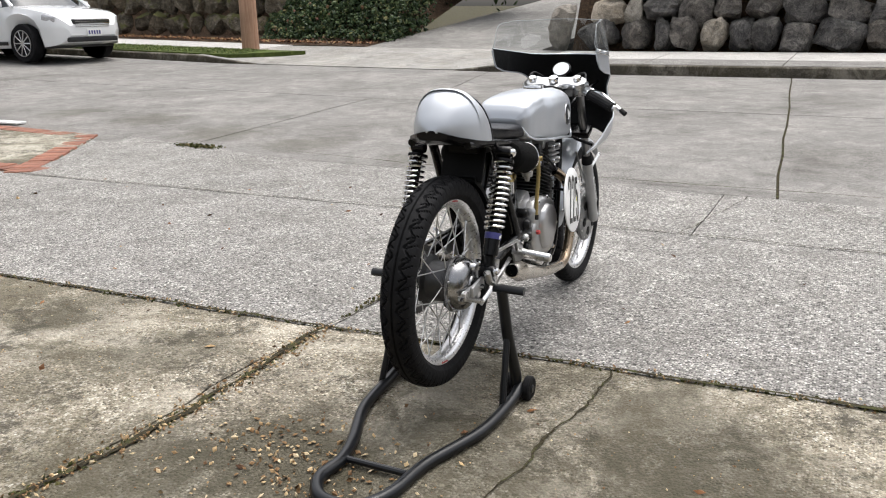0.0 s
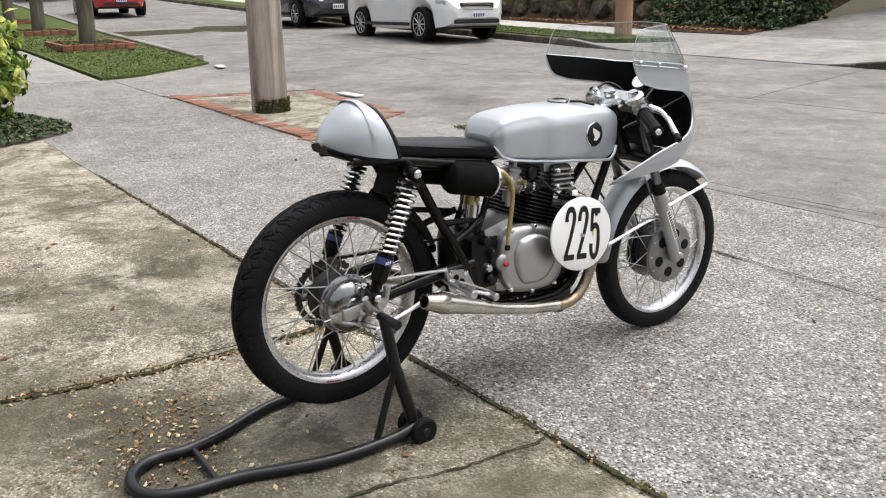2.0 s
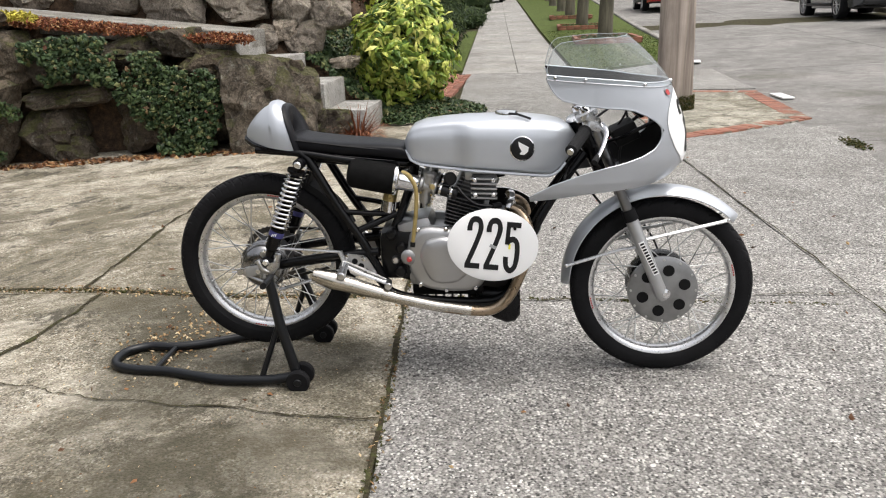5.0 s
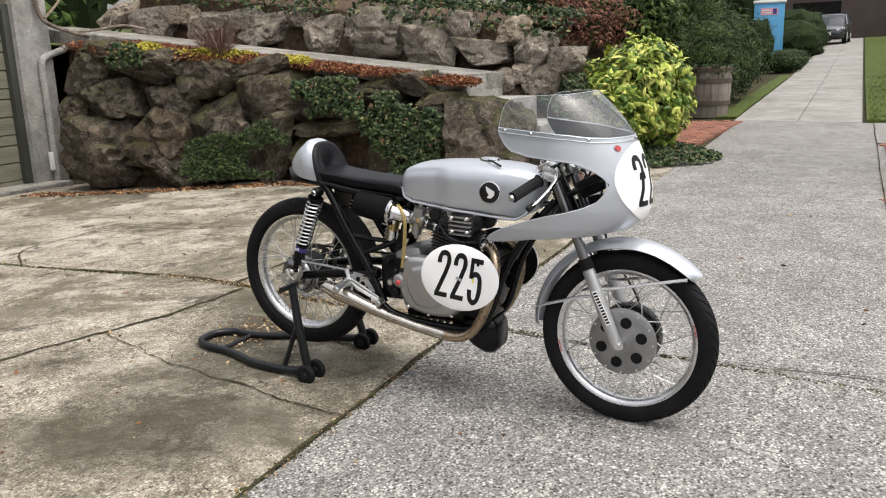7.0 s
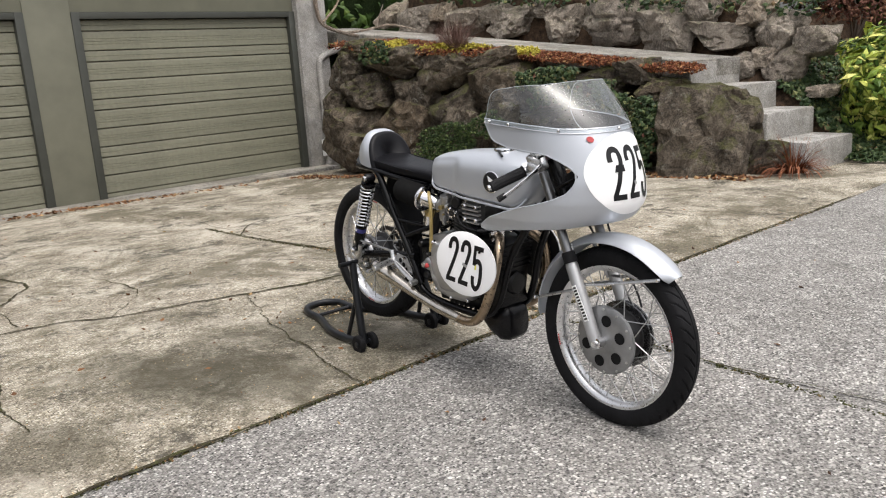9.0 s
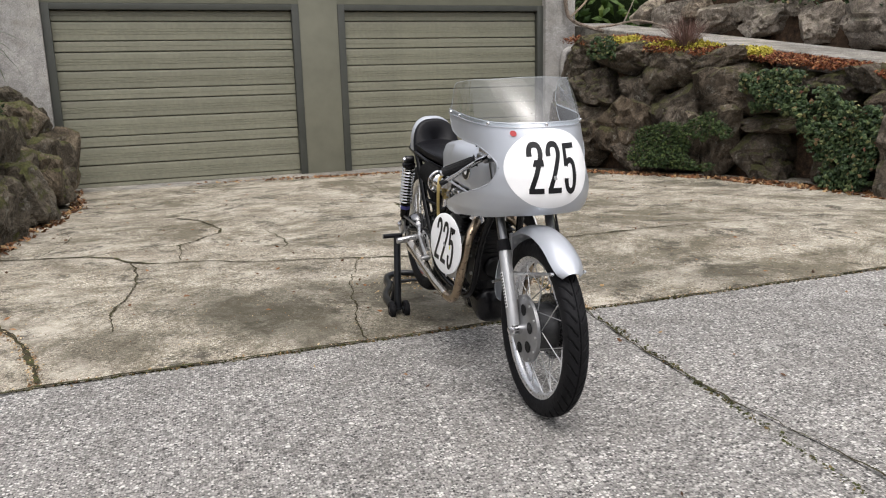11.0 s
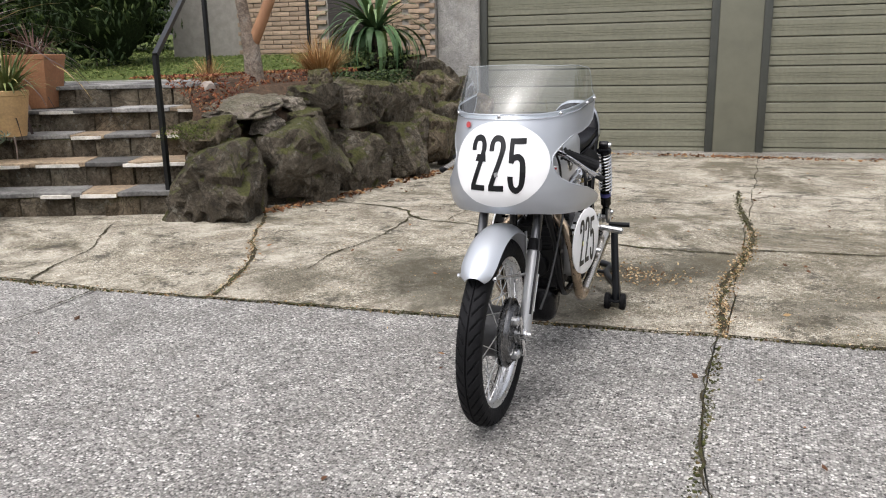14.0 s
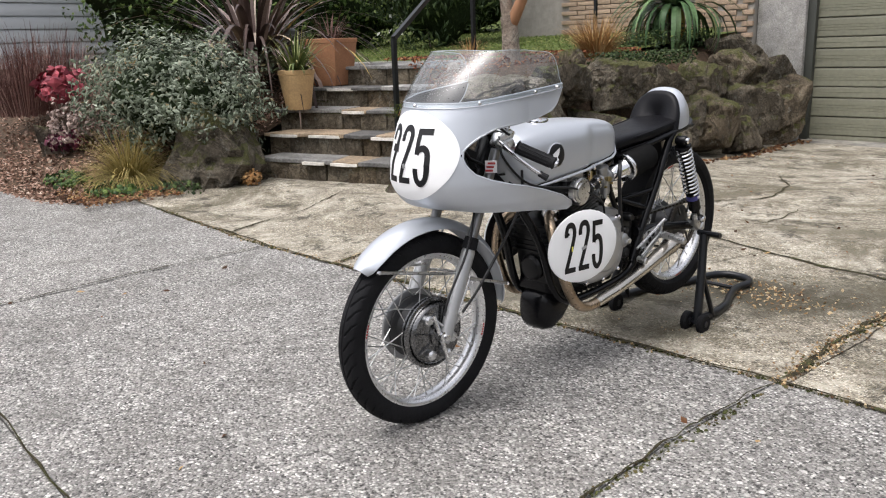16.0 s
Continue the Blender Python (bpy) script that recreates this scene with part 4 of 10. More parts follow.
for k, (x, y, z, w, h) in enumerate(UPPER_ROCKS):
    deep = 0.5 * (w + h)
    rock((x - 0.36 * deep, y, z), (deep, w * 1.13, h * 1.17), ROCK_GREY, "grey quarried granite boulder above the garden path", "boulders of the upper wall", 200 + k, level=4, turn=6 + random.Random(k + 9).uniform(-9, 9))
BY = [-5.6, -4.75, -4.1, -3.2, -2.2, -1.2, -0.4, 0.12]
inner = lambda y, d: wall_x(y) - d - 0.9 * max(0.0, min(1.0, (-4.2 - y) / 0.6))
bank([[(inner(y, 0.42), y, -0.3) for y in BY],
      [(inner(y, 0.50), y, path_z(y) - 0.36) for y in BY],
      [(inner(y, 0.50), y, path_z(y) - 0.13) for y in BY],
      [(min(path_x(y) + 0.03, inner(y, 0.60)), y, path_z(y) - 0.07) for y in BY],
      [(path_x(y, True), y, path_z(y) - 0.07) for y in BY],
      [(path_x(y, True) - 0.34, y, path_z(y) - 0.05) for y in BY],
      [(path_x(y, True) - 0.48, y, path_z(y) + 0.52) for y in BY],
      [(-8.6, y, path_z(y) + 0.62) for y in BY],
      [(-12, y, 1.9 - 0.10 * y) for y in BY],
      [(-16, y, 0.9 - 0.32 * y) for y in BY],
      [(-45, y - 2.0, 0.5 - 0.40 * y) for y in BY]], SOIL, "terrace_bank", "brown planted earth bank behind the boulders")
# the same earth falling away beside the steps, below the gold-spotted bush
SY = [(0.0, 1.0), (0.35, 0.86), (0.7, 0.62), (1.0, 0.36), (1.35, 0.10), (1.75, -0.05)]
bank([[(-6.86, y, max(0.10 * f, 1.05 * f - 0.35)) for y, f in SY], [(-7.25, y, 1.10 * f) for y, f in SY], [(-7.9, y, 1.45 * f) for y, f in SY], [(-8.8, 0.62 * y, 1.50 * f) for y, f in SY], [(-12.0, 0.45 * y, 1.6 * f) for y, f in SY], [(-16.0, 0.4 * y, 0.8 * f) for y, f in SY]],
     SOIL, "step_bank", "brown earth bank falling away beside the steps", True)
upper = sheet(spaced((-45, 6), (-20, 2), -4.95), spaced((-30, 4), (-14, 1), -5.9), lambda x, y: 1.55 + 0.09 * min(12, max(0, -6.2 - y)) + 0.12 * noise.noise(Vector((x * 0.6, y * 0.6, 0))), LAWN, "upper_slope")
tagged(upper, "mossy green slope behind the garage corner", "slope", kind="structure")
# path along the terrace: one ramped concrete strip with a thick front edge
rows = []
for y in [0.15 - 0.25 * k for k in range(27)]:
    z, xf, xb = path_z(y), path_x(y), path_x(y, True)
    rows.append([(xf, y, z - 0.17), (xf, y, z - 0.012), (xf - 0.012, y, z), (xb, y, z), (xb, y, z - 0.17)])
pth = Mesh().loft(rows).put("garden_path", STEP_CONC, angle=30)
tagged(pth, "weathered grey concrete garden path along the terrace", "path", kind="structure")
stairs = thing("garden_steps", Matrix(), "short flight of weathered concrete steps to the path", "steps", kind="structure")
for k, (y1, top) in enumerate([(1.37, 0.29), (0.98, 0.545), (0.57, 0.80), (0.15, 1.054)]):
    m = Mesh().box((-6.53, y1 - 0.26, top - 0.21), (0.87, 0.52, 0.42), (0, 0, 0.6 * (k % 2)), 0.018)
    m.put("step", STEP_PALE, stairs)

# ---- rockery on the other side of the drive ----
LEFT_ROCKS = [
    (1.82, 0.85, 0.27, 0.82, 0.72), (1.64, 0.08, 0.30, 0.86, 0.76), (1.57, -0.76, 0.27, 0.56, 0.60), (1.51, -1.60, 0.25, 0.50, 0.60), (1.55, -2.45, 0.30, 0.55, 0.62), (1.99, -3.76, 0.90, 0.61, 0.51), (1.78, -1.21, 0.76, 0.55, 0.48), (1.85, -0.57, 0.76, 0.66, 0.45),
    (1.75, -1.81, 0.66, 0.58, 0.50), (1.93, 0.33, 0.80, 0.60, 0.17), (1.85, 0.31, 0.68, 0.30, 0.14), (1.80, -0.19, 0.64, 0.32, 0.26), (2.02, 0.80, 0.60, 0.40, 0.34), (1.95, -0.71, 0.95, 0.24, 0.25), (1.52, -2.95, 0.13, 0.40, 0.45), (1.70, -3.4, 0.30, 0.7, 0.75), (1.9, -2.7, 0.68, 0.6, 0.5), (1.82, -4.15, 0.22, 0.75, 0.80), (1.98, -4.42, 0.62, 0.55, 0.45), (1.85, -3.25, 0.78, 0.55, 0.42), (1.72, -2.1, 0.32, 0.5, 0.5), (2.04, -0.02, 0.84, 0.30, 0.10), (1.98, 0.14, 0.74, 0.22, 0.10), (1.96, -0.30, 0.80, 0.26, 0.12)]
FLAT_STONES = (9, 10, 21, 22, 23)
for k, (x, y, z, w, h) in enumerate(LEFT_ROCKS):
    rock((x + 0.18 * w, y, z - 0.05), (w * 0.95, w * 1.08, h * 1.15), ROCK_GREY if k in FLAT_STONES else ROCK_DARK, "mossy grey-brown boulder beside the drive" if k not in FLAT_STONES else "flat grey stone on the rockery", "boulders beside the drive", 300 + k, level=4, turn=random.Random(k + 70).uniform(-25, 25))
bank([[(2.15, 1.0, -0.3), (1.95, 0.5, -0.3), (1.85, -0.3, -0.3), (1.85, -1.5, -0.3), (1.95, -2.8, -0.3), (2.4, -5.0, -0.3)],
      [(2.25, 0.9, 0.50), (2.10, 0.4, 0.60), (2.0, -0.3, 0.66), (2.0, -1.5, 0.66), (2.1, -2.8, 0.66), (2.45, -5.0, 0.70)],
      [(2.38, 0.6, 0.72), (2.35, 0.2, 0.84), (2.3, -0.4, 0.90), (2.25, -1.5, 0.90), (2.35, -2.8, 0.92), (2.6, -5.0, 0.95)],
      [(2.75, 0.2, 0.86), (2.8, -0.2, 0.92), (2.9, -0.7, 0.95), (3.0, -1.6, 0.97), (3.0, -2.9, 1.0), (3.0, -5.2, 1.0)],
      [(2.95, -0.15, 0.90), (3.3, -0.5, 0.92), (4.0, -1.2, 0.92), (5.0, -1.8, 0.92), (6.0, -3.0, 0.95), (6.0, -5.2, 1.0)]], SOIL, "rockery_bank", "rusty brown planted bank of the rockery")
lawn_z = lambda y: 0.915 + 0.075 * max(0.0, -1.4 - y)
lawn = sheet([2.6, 4, 6, 8, 12, 20, 40], [-14, -9, -6.5, -5, -4, -3, -2, -1.2], lambda x, y: lawn_z(y), LAWN, "lawn")
tagged(lawn, "front lawn of short green grass", "lawn", kind="structure")

# ---- stone steps up to the lawn ----
SE, SO = Vector((0.927, 0.375, 0)), Vector((2.33, 1.03, 0))
SLATE = paint("slate_flags", (0.25, 0.243, 0.23), 0.7, 0, 0.45, 5, bump=0.4, fine=0.6, random_tint=0.7)
SLATE_TAN = paint("tan_flags", (0.33, 0.25, 0.165), 0.75, 0, 0.4, 5, bump=0.4, fine=0.6, random_tint=0.5)
SLATE_PALE = paint("pale_broken_stone", (0.62, 0.59, 0.53), 0.8, 0, 0.25, 9, bump=0.4, fine=0.4)
RISER = rock_mat("riser_stone", [(0.062, 0.053, 0.038), (0.165, 0.142, 0.106), (0.33, 0.295, 0.235)], 0.6, 0.5)
steps = thing("stone_steps", Matrix.Translation(SO) @ Matrix.Rotation(math.atan2(SE.y, SE.x), 4, "Z"), "five mossy stone steps with irregular slate treads", "steps", kind="structure")
rgs = random.Random(12)
for k in range(5):
    z, g, e0, e1 = 0.186 * (k + 1), 0.335 * k, -0.12, 1.48 + 0.13 * k
    Mesh().box(((e0 + e1) / 2, -g - 0.20, z - 0.14), (e1 - e0 - 0.01, 0.34, 0.22), (0, 0, 0), 0.01).put("riser_core", JOINT, steps, "dark mortar behind the risers")
    x = e0
    while x < e1 - 0.05:
        w = min(rgs.uniform(0.18, 0.52), e1 - x)
        cut = rgs.uniform(0.4, 0.6) if rgs.random() < 0.25 else 0
        for lo, hi in (((0.0, cut), (cut, 1.0)) if cut else ((0.0, 1.0),)):
            za, zb = z - 0.215 + 0.185 * lo, z - 0.215 + 0.185 * hi
            Mesh().box((x + w / 2, -g - 0.10 + rgs.uniform(-0.014, 0.010), (za + zb) / 2), (w - 0.004, 0.20, zb - za - 0.003), (rgs.uniform(-3, 3), rgs.uniform(-1.5, 1.5), rgs.uniform(-3, 3)), 0.016).put("riser_stone", RISER, steps)
        x += w
    x, front = e0 - 0.02, rgs.uniform(-0.02, 0.03)
    slant = 0.0
    while x < e1 - 0.02:
        w = min(rgs.uniform(0.20, 0.52), e1 + 0.02 - x)
        if e1 + 0.02 - x - w < 0.10:
            w = e1 + 0.02 - x
        nxt, mid_, slant2 = rgs.uniform(-0.035, 0.035), rgs.uniform(-0.02, 0.05), rgs.uniform(-0.09, 0.09)
        b0, top = -g - 0.36, z + rgs.uniform(-0.004, 0.006)
        at = rgs.uniform(0.3, 0.7)
        base = [(x, -g + 0.02 + front), (x + w * at, -g + 0.02 + mid_), (x + w, -g + 0.02 + nxt), (x + w + slant2, b0), (x + slant, b0)]
        cx, cy_ = sum(p[0] for p in base) / 5, sum(p[1] for p in base) / 5
        ring = lambda zz, i: [(cx + (px - cx) * (1 - i / max(0.05, abs(px - cx) + 0.02)), cy_ + (py - cy_) * (1 - i / (abs(py - cy_) + 0.05)), zz) for px, py in base]
        pick = rgs.random()
        m = Mesh().loft([ring(z - 0.032, 0.008), ring(z - 0.026, 0.003), ring(top - 0.004, 0.003), ring(top, 0.009)])
        m.put("flagstone", SLATE if pick < 0.66 or k > 3 else SLATE_TAN, steps, smooth=False)
        if pick > 0.52 and k < 4:
            # a pale broken edge where the lip has split away
            q = rgs.uniform(0.10, 0.18)
            Mesh().loft([[(x + w * 0.5 - q, -g + 0.030 + mid_ * 0.6, zz), (x + w * 0.5 - 0.2 * q, -g + 0.046 + mid_ * 0.6, zz), (x + w * 0.5 + q, -g + 0.034 + mid_ * 0.6, zz), (x + w * 0.5 + 0.8 * q, -g - 0.02, zz), (x + w * 0.5 - 0.8 * q, -g - 0.02, zz)] for zz in (z - 0.036, z - 0.012)]).put("flagstone", SLATE_PALE, steps, "pale split flag", smooth=False)
        x, front, slant = x + w, nxt, slant2
for i in range(5):
    for j in range(4):
        x, y = -0.15 + i * 0.52 + rgs.uniform(-0.03, 0.03), -1.42 - j * 0.42
        Mesh().box((x + 0.25, y - 0.2, 0.915), (0.49, 0.39, 0.035), (0, 0, rgs.uniform(-6, 6)), 0.008).put("flagstone", SLATE, steps, smooth=False)

rail = thing("handrail", Matrix(), "black steel handrail beside the stone steps", "handrail")
RB = paint("black_steel_rail", (0.012, 0.013, 0.014), 0.35, 0.3, 0.2, 20)
pb, pt, ub, ut = Vector((2.345, 1.0, 0.16)), Vector((2.345, 1.0, 1.175)), Vector((2.98, -0.42, 0.90)), Vector((2.98, -0.42, 1.98))
Mesh().tube([pb, pt], 0.024, 4).put("post", RB, rail, "square black post")
Mesh().tube([ub, ut], 0.024, 4).put("post", RB, rail, "square black post")
Mesh().tube([pt, ut, ut + Vector((0.35, -0.75, 0.0))], 0.026, 4).put("rail_bar", RB, rail, "sloping black rail")
post2 = thing("far_rail_post", Matrix(), "thin black post beside the lawn path", "post")
Mesh().tube([Vector((3.05, -2.3, 0.9)), Vector((3.05, -2.3, 2.4))], 0.02, 4).put("post", RB, post2)

# ---- planting on the drive side: ivy, sedum, dead leaves ----
def spread(name, n, size, mat, label, seed, where, wide=0.6, lift=0.01, tilt=0.5, category="leaves", kind="stuff", facing=None):
    """Loose leaves over a surface; where(rg) gives a point, or None."""
    rg = np.random.default_rng(seed)
    pts = []
    while len(pts) < n:
        p = where(rg)
        if p is not None:
            pts.append(p)
    pts = np.array(pts) + np.array([0, 0, lift])
    nr = np.tile(np.array(facing or [0, 0, 1.0]), (n, 1)) + tilt * rg.normal(size=(n, 3))
    v, f = leaf_mesh(pts, nr, size * (0.5 + rg.random(n)), wide, 0.5, rg)
    ob = leaves_put(v, f, name, mat)
    return tagged(ob, label, category, kind=kind)


def ivy_patch(y0, y1, z0, z1, n, seed, name="ivy", label="dark green ivy trailing over the boulders", mat=None, out=0.02, size=0.05):
    o = Vector((seed, 2.0 * seed, 0))

    def where(rg):
        u, w = rg.random(), rg.random()
        y, z = y0 + (y1 - y0) * u, z0 + (z1 - z0) * w
        edge = 1.15 - (2 * u - 1) ** 2 - (1.6 * w - 0.6) ** 2 + 1.5 * noise.noise(Vector((y * 2.6, z * 2.2, 0)) + o) + 0.7 * noise.noise(Vector((y * 9, z * 8, 4)) + o)
        if edge < 0.34:
            return None
        return (wall_x(y) - 0.12 * z + 0.03 + out + 0.10 * rg.random() + 0.06 * noise.noise(Vector((y * 5, z * 5, 1))), y, z)
    return spread(name, n, size, mat or IVY, label, seed, where, 0.75, 0, 0.55, "ivy", "stuff", [0.75, 0.3, 0.45])


ivy_patch(-2.70, -1.70, 0.0, 0.68, 3200, 11, "creeper", "dense small-leaved creeper against the boulders", DARKGREEN, 0.10, 0.032)
ivy_patch(-0.85, 0.22, 0.0, 0.92, 2600, 12, out=0.07)
ivy_patch(-1.65, -0.75, 0.62, 1.08, 1700, 13, out=0.07)
ivy_patch(-3.55, -3.2, 1.25, 1.52, 260, 14, out=0.05)


def terrace_z(x, y):
    return path_z(y) - 0.10


def on_terrace(x0f, x1f, ya, yb):
    def where(rg):
        y = ya + (yb - ya) * rg.random()
        x = wall_x(y) - 0.14 + (min(path_x(y), wall_x(y) - 0.42) - wall_x(y) + 0.14) * (x0f + (x1f - x0f) * rg.random())
        if noise.noise(Vector((x * 2.5, y * 2.5, 7))) < -0.25:
            return None
        return (x, y, terrace_z(x, y) - 0.25 * max(0.0, x - wall_x(y) + 0.32) + 0.03 + 0.06 * rg.random())
    return where


spread("rusty_groundcover", 9500, 0.040, REDSEDUM, "rust-red groundcover along the terrace edge", 21, on_terrace(0.0, 1.0, -4.2, 0.35), 0.4, 0.0, 0.9, "groundcover")
spread("yellow_groundcover", 1900, 0.042, YELLOWLEAF, "yellow-green groundcover clumps on the terrace", 22, lambda rg: (lambda p: p if p and noise.noise(Vector((p[0] * 1.7, p[1] * 1.7, 3))) > 0.10 else None)(on_terrace(0.1, 0.9, -3.8, -0.6)(rg)), 0.6, 0.03, 0.8, "groundcover")
tuft("twiggy_shrub", (-5.30, -2.55, 1.36), 300, 0.40, TWIG, "brown leafless twiggy shrub on the terrace", 23, 1.3, 0.0016, "shrub", 0.2, 4, 0.10)
tuft("twiggy_shrub", (-5.45, -2.90, 1.40), 220, 0.32, TWIG, "brown leafless twiggy shrub on the terrace", 24, 1.3, 0.0016, "shrub", 0.2, 4, 0.10)
tuft("rusty_clump", (-6.02, 1.30, 0.03), 260, 0.36, leaf_mat("rusty_fronds", [(0, (0.10, 0.035, 0.02)), (1, (0.30, 0.12, 0.06))], 0.7), "rust-brown dying fern clump by the steps", 25, 1.3, 0.005, "fern", 0.9, 5, 0.12)

CRUMB = leaf_mat("leaf_crumbs", [(0, (0.10, 0.055, 0.03)), (0.4, (0.26, 0.16, 0.08)), (0.75, (0.45, 0.33, 0.18)), (1, (0.60, 0.50, 0.34))], 0.8)
# fallen leaves: along the foot of the walls, in the joints, and a few on the slabs
spread("leaf_litter", 1500, 0.055, BROWNLEAF, "brown fallen leaves at the foot of the wall", 31, lambda rg: (lambda y: (wall_x(y) + 0.05 + 0.25 * rg.random() ** 2, y, height(-5, y) + 0.01))(-4.6 + 5.8 * rg.random()), 0.6, 0.004, 0.5)
spread("leaf_litter", 500, 0.05, BROWNLEAF, "brown fallen leaves beside the rockery", 32, lambda rg: (lambda y: (float(np.interp(y, [-4.6, -2.6, 0.13, 0.87, 1.11], [1.80, 1.45, 1.62, 1.80, 2.3])) - 0.02 - 0.15 * rg.random() ** 2, y, height(1.5, y) + 0.01))(-4.6 + 5.7 * rg.random()), 0.6, 0.004, 0.5)
flat = lambda x, y: (x, y, height(x, y))
seam_x = lambda y: float(np.interp(y, [-1.6, -0.88, -0.2, 0.5, 1.07, 1.62, 2.0, 2.46], [-1.61, -1.63, -1.70, -1.78, -1.75, -1.68, -1.67, -1.70]))
seam = lambda y, spread_, rg: flat(seam_x(y) + spread_ * rg.normal(), y)
front_joint = lambda x, spread_, rg: flat(x, 2.55 + swing(x) + spread_ * rg.normal())
spread("leaf_litter", 1200, 0.014, CRUMB, "brown leaf crumbs caught in the slab joints", 33, lambda rg: seam(0.1 + 2.4 * rg.random() ** 0.7, 0.028, rg) if rg.random() < 0.6 else front_joint(-4.5 + 7 * rg.random(), 0.018, rg), 0.6, 0.004, 0.6)
spread("leaf_litter", 420, 0.013, CRUMB, "brown leaf crumbs caught in the wide crack", 38, lambda rg: (lambda y: flat(float(np.interp(y, [0.76, 1.14, 1.56, 2.07, 2.45, 2.67], [1.66, 1.43, 1.22, 0.88, 0.73, 0.67])) + 0.02 * rg.normal(), y))(0.8 + 1.9 * rg.random() ** 0.6), 0.6, 0.004, 0.6)
spread("grit", 5200, 0.006, CRUMB, "pale grit and leaf crumbs strewn over the drive", 39, lambda rg: flat(-4.6 + 6.2 * rg.random(), -2.5 + 4.9 * rg.random() ** 0.6), 0.8, 0.003, 0.5, "grit")
spread("leaf_litter", 220, 0.03, BROWNLEAF, "few brown leaves lying on the drive", 34, lambda rg: (lambda x, y: (x, y, height(x, y)))(-5.0 + 6.5 * rg.random(), -4.2 + 9 * rg.random()), 0.6, 0.006, 0.35)
spread("leaf_litter", 330, 0.015, CRUMB, "crumbled dead leaves in the hollow by the stand", 35, lambda rg: flat(-1.20 + 0.18 * rg.normal(), 1.66 + 0.12 * rg.normal()), 0.7, 0.006, 0.6)
spread("leaf_litter", 300, 0.05, BROWNLEAF, "dead leaves swept against the garage sill", 36, lambda rg: (-1.2 + 0.9 * rg.normal() - 0.4, -4.66 + 0.07 * rg.normal(), height(0, -4.66)), 0.6, 0.012, 0.4)
MOSS = leaf_mat("joint_moss", [(0, (0.03, 0.035, 0.012)), (0.7, (0.07, 0.075, 0.025)), (1, (0.16, 0.11, 0.05))], 0.9)
spread("joint_moss", 260, 0.028, MOSS, "clump of moss in the gutter by the driveway", 39, lambda rg: (lambda x, y: (x, y, height(x, y) + 0.01))(-5.42 + 0.13 * rg.normal(), 5.65 + 0.035 * rg.normal()), 0.7, 0.0, 0.8, "moss")
spread("joint_moss", 2600, 0.014, MOSS, "green moss growing in the slab joints", 37, lambda rg: seam(-1.5 + 3.9 * rg.random(), 0.016, rg) if rg.random() < 0.4 else front_joint(-5.0 + 8 * rg.random(), 0.010, rg) if rg.random() < 0.8 else flat(-1.70 + 0.010 * rg.normal(), 2.6 + 1.7 * rg.random()), 0.8, 0.0, 0.8, "moss")

# ---- planting by the stone steps ----
rock((3.83, 1.88, 0.22), (1.08, 1.05, 0.90), ROCK_DARK, "large mossy boulder below the grey-green shrub", "boulders of the flower bed", 401, 4)
rock((5.30, 2.72, 0.24), (0.5, 0.55, 0.5), ROCK_WALL, "brown-grey boulder in the flower bed", "boulders of the flower bed", 402)
rock((4.4, 1.7, 0.25), (0.9, 0.8, 0.6), ROCK_DARK, "dark boulder half hidden by the shrub", "boulders of the flower bed", 403)
rock((2.46, 0.30, 0.92), (0.15, 0.14, 0.09), paint("white_stone", (0.34, 0.29, 0.25), 0.8, 0, 0.1, 10, bump=0.3), "pale rounded stone on the rockery", "", 404, 2)
bank([[(3.22, 2.66, -0.06), (3.75, 3.28, -0.04), (4.9, 3.5, -0.04), (7.0, 3.6, 0.0), (14, 3.6, 0.1)],
      [(3.45, 2.42, -0.02), (3.95, 2.95, 0.07), (5.0, 3.15, 0.12), (7.0, 3.2, 0.2), (14, 3.2, 0.3)],
      [(3.80, 1.98, 0.0), (4.3, 2.4, 0.22), (5.4, 2.6, 0.34), (7.2, 2.6, 0.5), (14, 2.6, 0.6)],
      [(4.20, 1.3, 0.30), (4.8, 1.5, 0.50), (5.9, 1.6, 0.68), (7.5, 1.5, 0.85), (14, 1.5, 0.9)],
      [(4.6, 0.0, 0.80), (5.3, 0.2, 0.88), (6.2, 0.3, 0.92), (7.6, 0.3, 0.93), (14, 0.3, 0.95)],
      [(4.6, -1.5, 0.90), (5.3, -1.5, 0.90), (6.2, -1.5, 0.92), (7.6, -1.5, 0.93), (14, -1.5, 0.95)]], SOIL, "flower_bed", "brown mulched flower bed beside the steps")
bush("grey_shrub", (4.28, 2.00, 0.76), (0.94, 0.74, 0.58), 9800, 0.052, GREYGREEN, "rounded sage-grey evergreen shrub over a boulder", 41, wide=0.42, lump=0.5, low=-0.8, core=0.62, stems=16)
tuft("bronze_flax", (5.10, 0.80, 0.90), 230, 1.75, PHORM, "bronze strap-leaved flax with drooping leaves behind the shrub", 42, 1.7, 0.026, "flax", 0.85, 9, 0.16, split=True, up=0.42)
tuft("sedge_tuft", (4.0, 2.62, 0.06), 1500, 0.52, SEDGE, "tan arching sedge tuft at the bed's edge", 43, 1.4, 0.0018, "grass", 0.95, 6, 0.12)
heather = thing("red_twig_shrub", pose(6.4, 2.65, 0.55), "dense upright red-brown twiggy heather", "shrub")
TWIGS = leaf_mat("red_brown_twigs", [(0, (0.07, 0.034, 0.03)), (0.7, (0.19, 0.10, 0.085)), (1, (0.33, 0.22, 0.18))], 0.8)
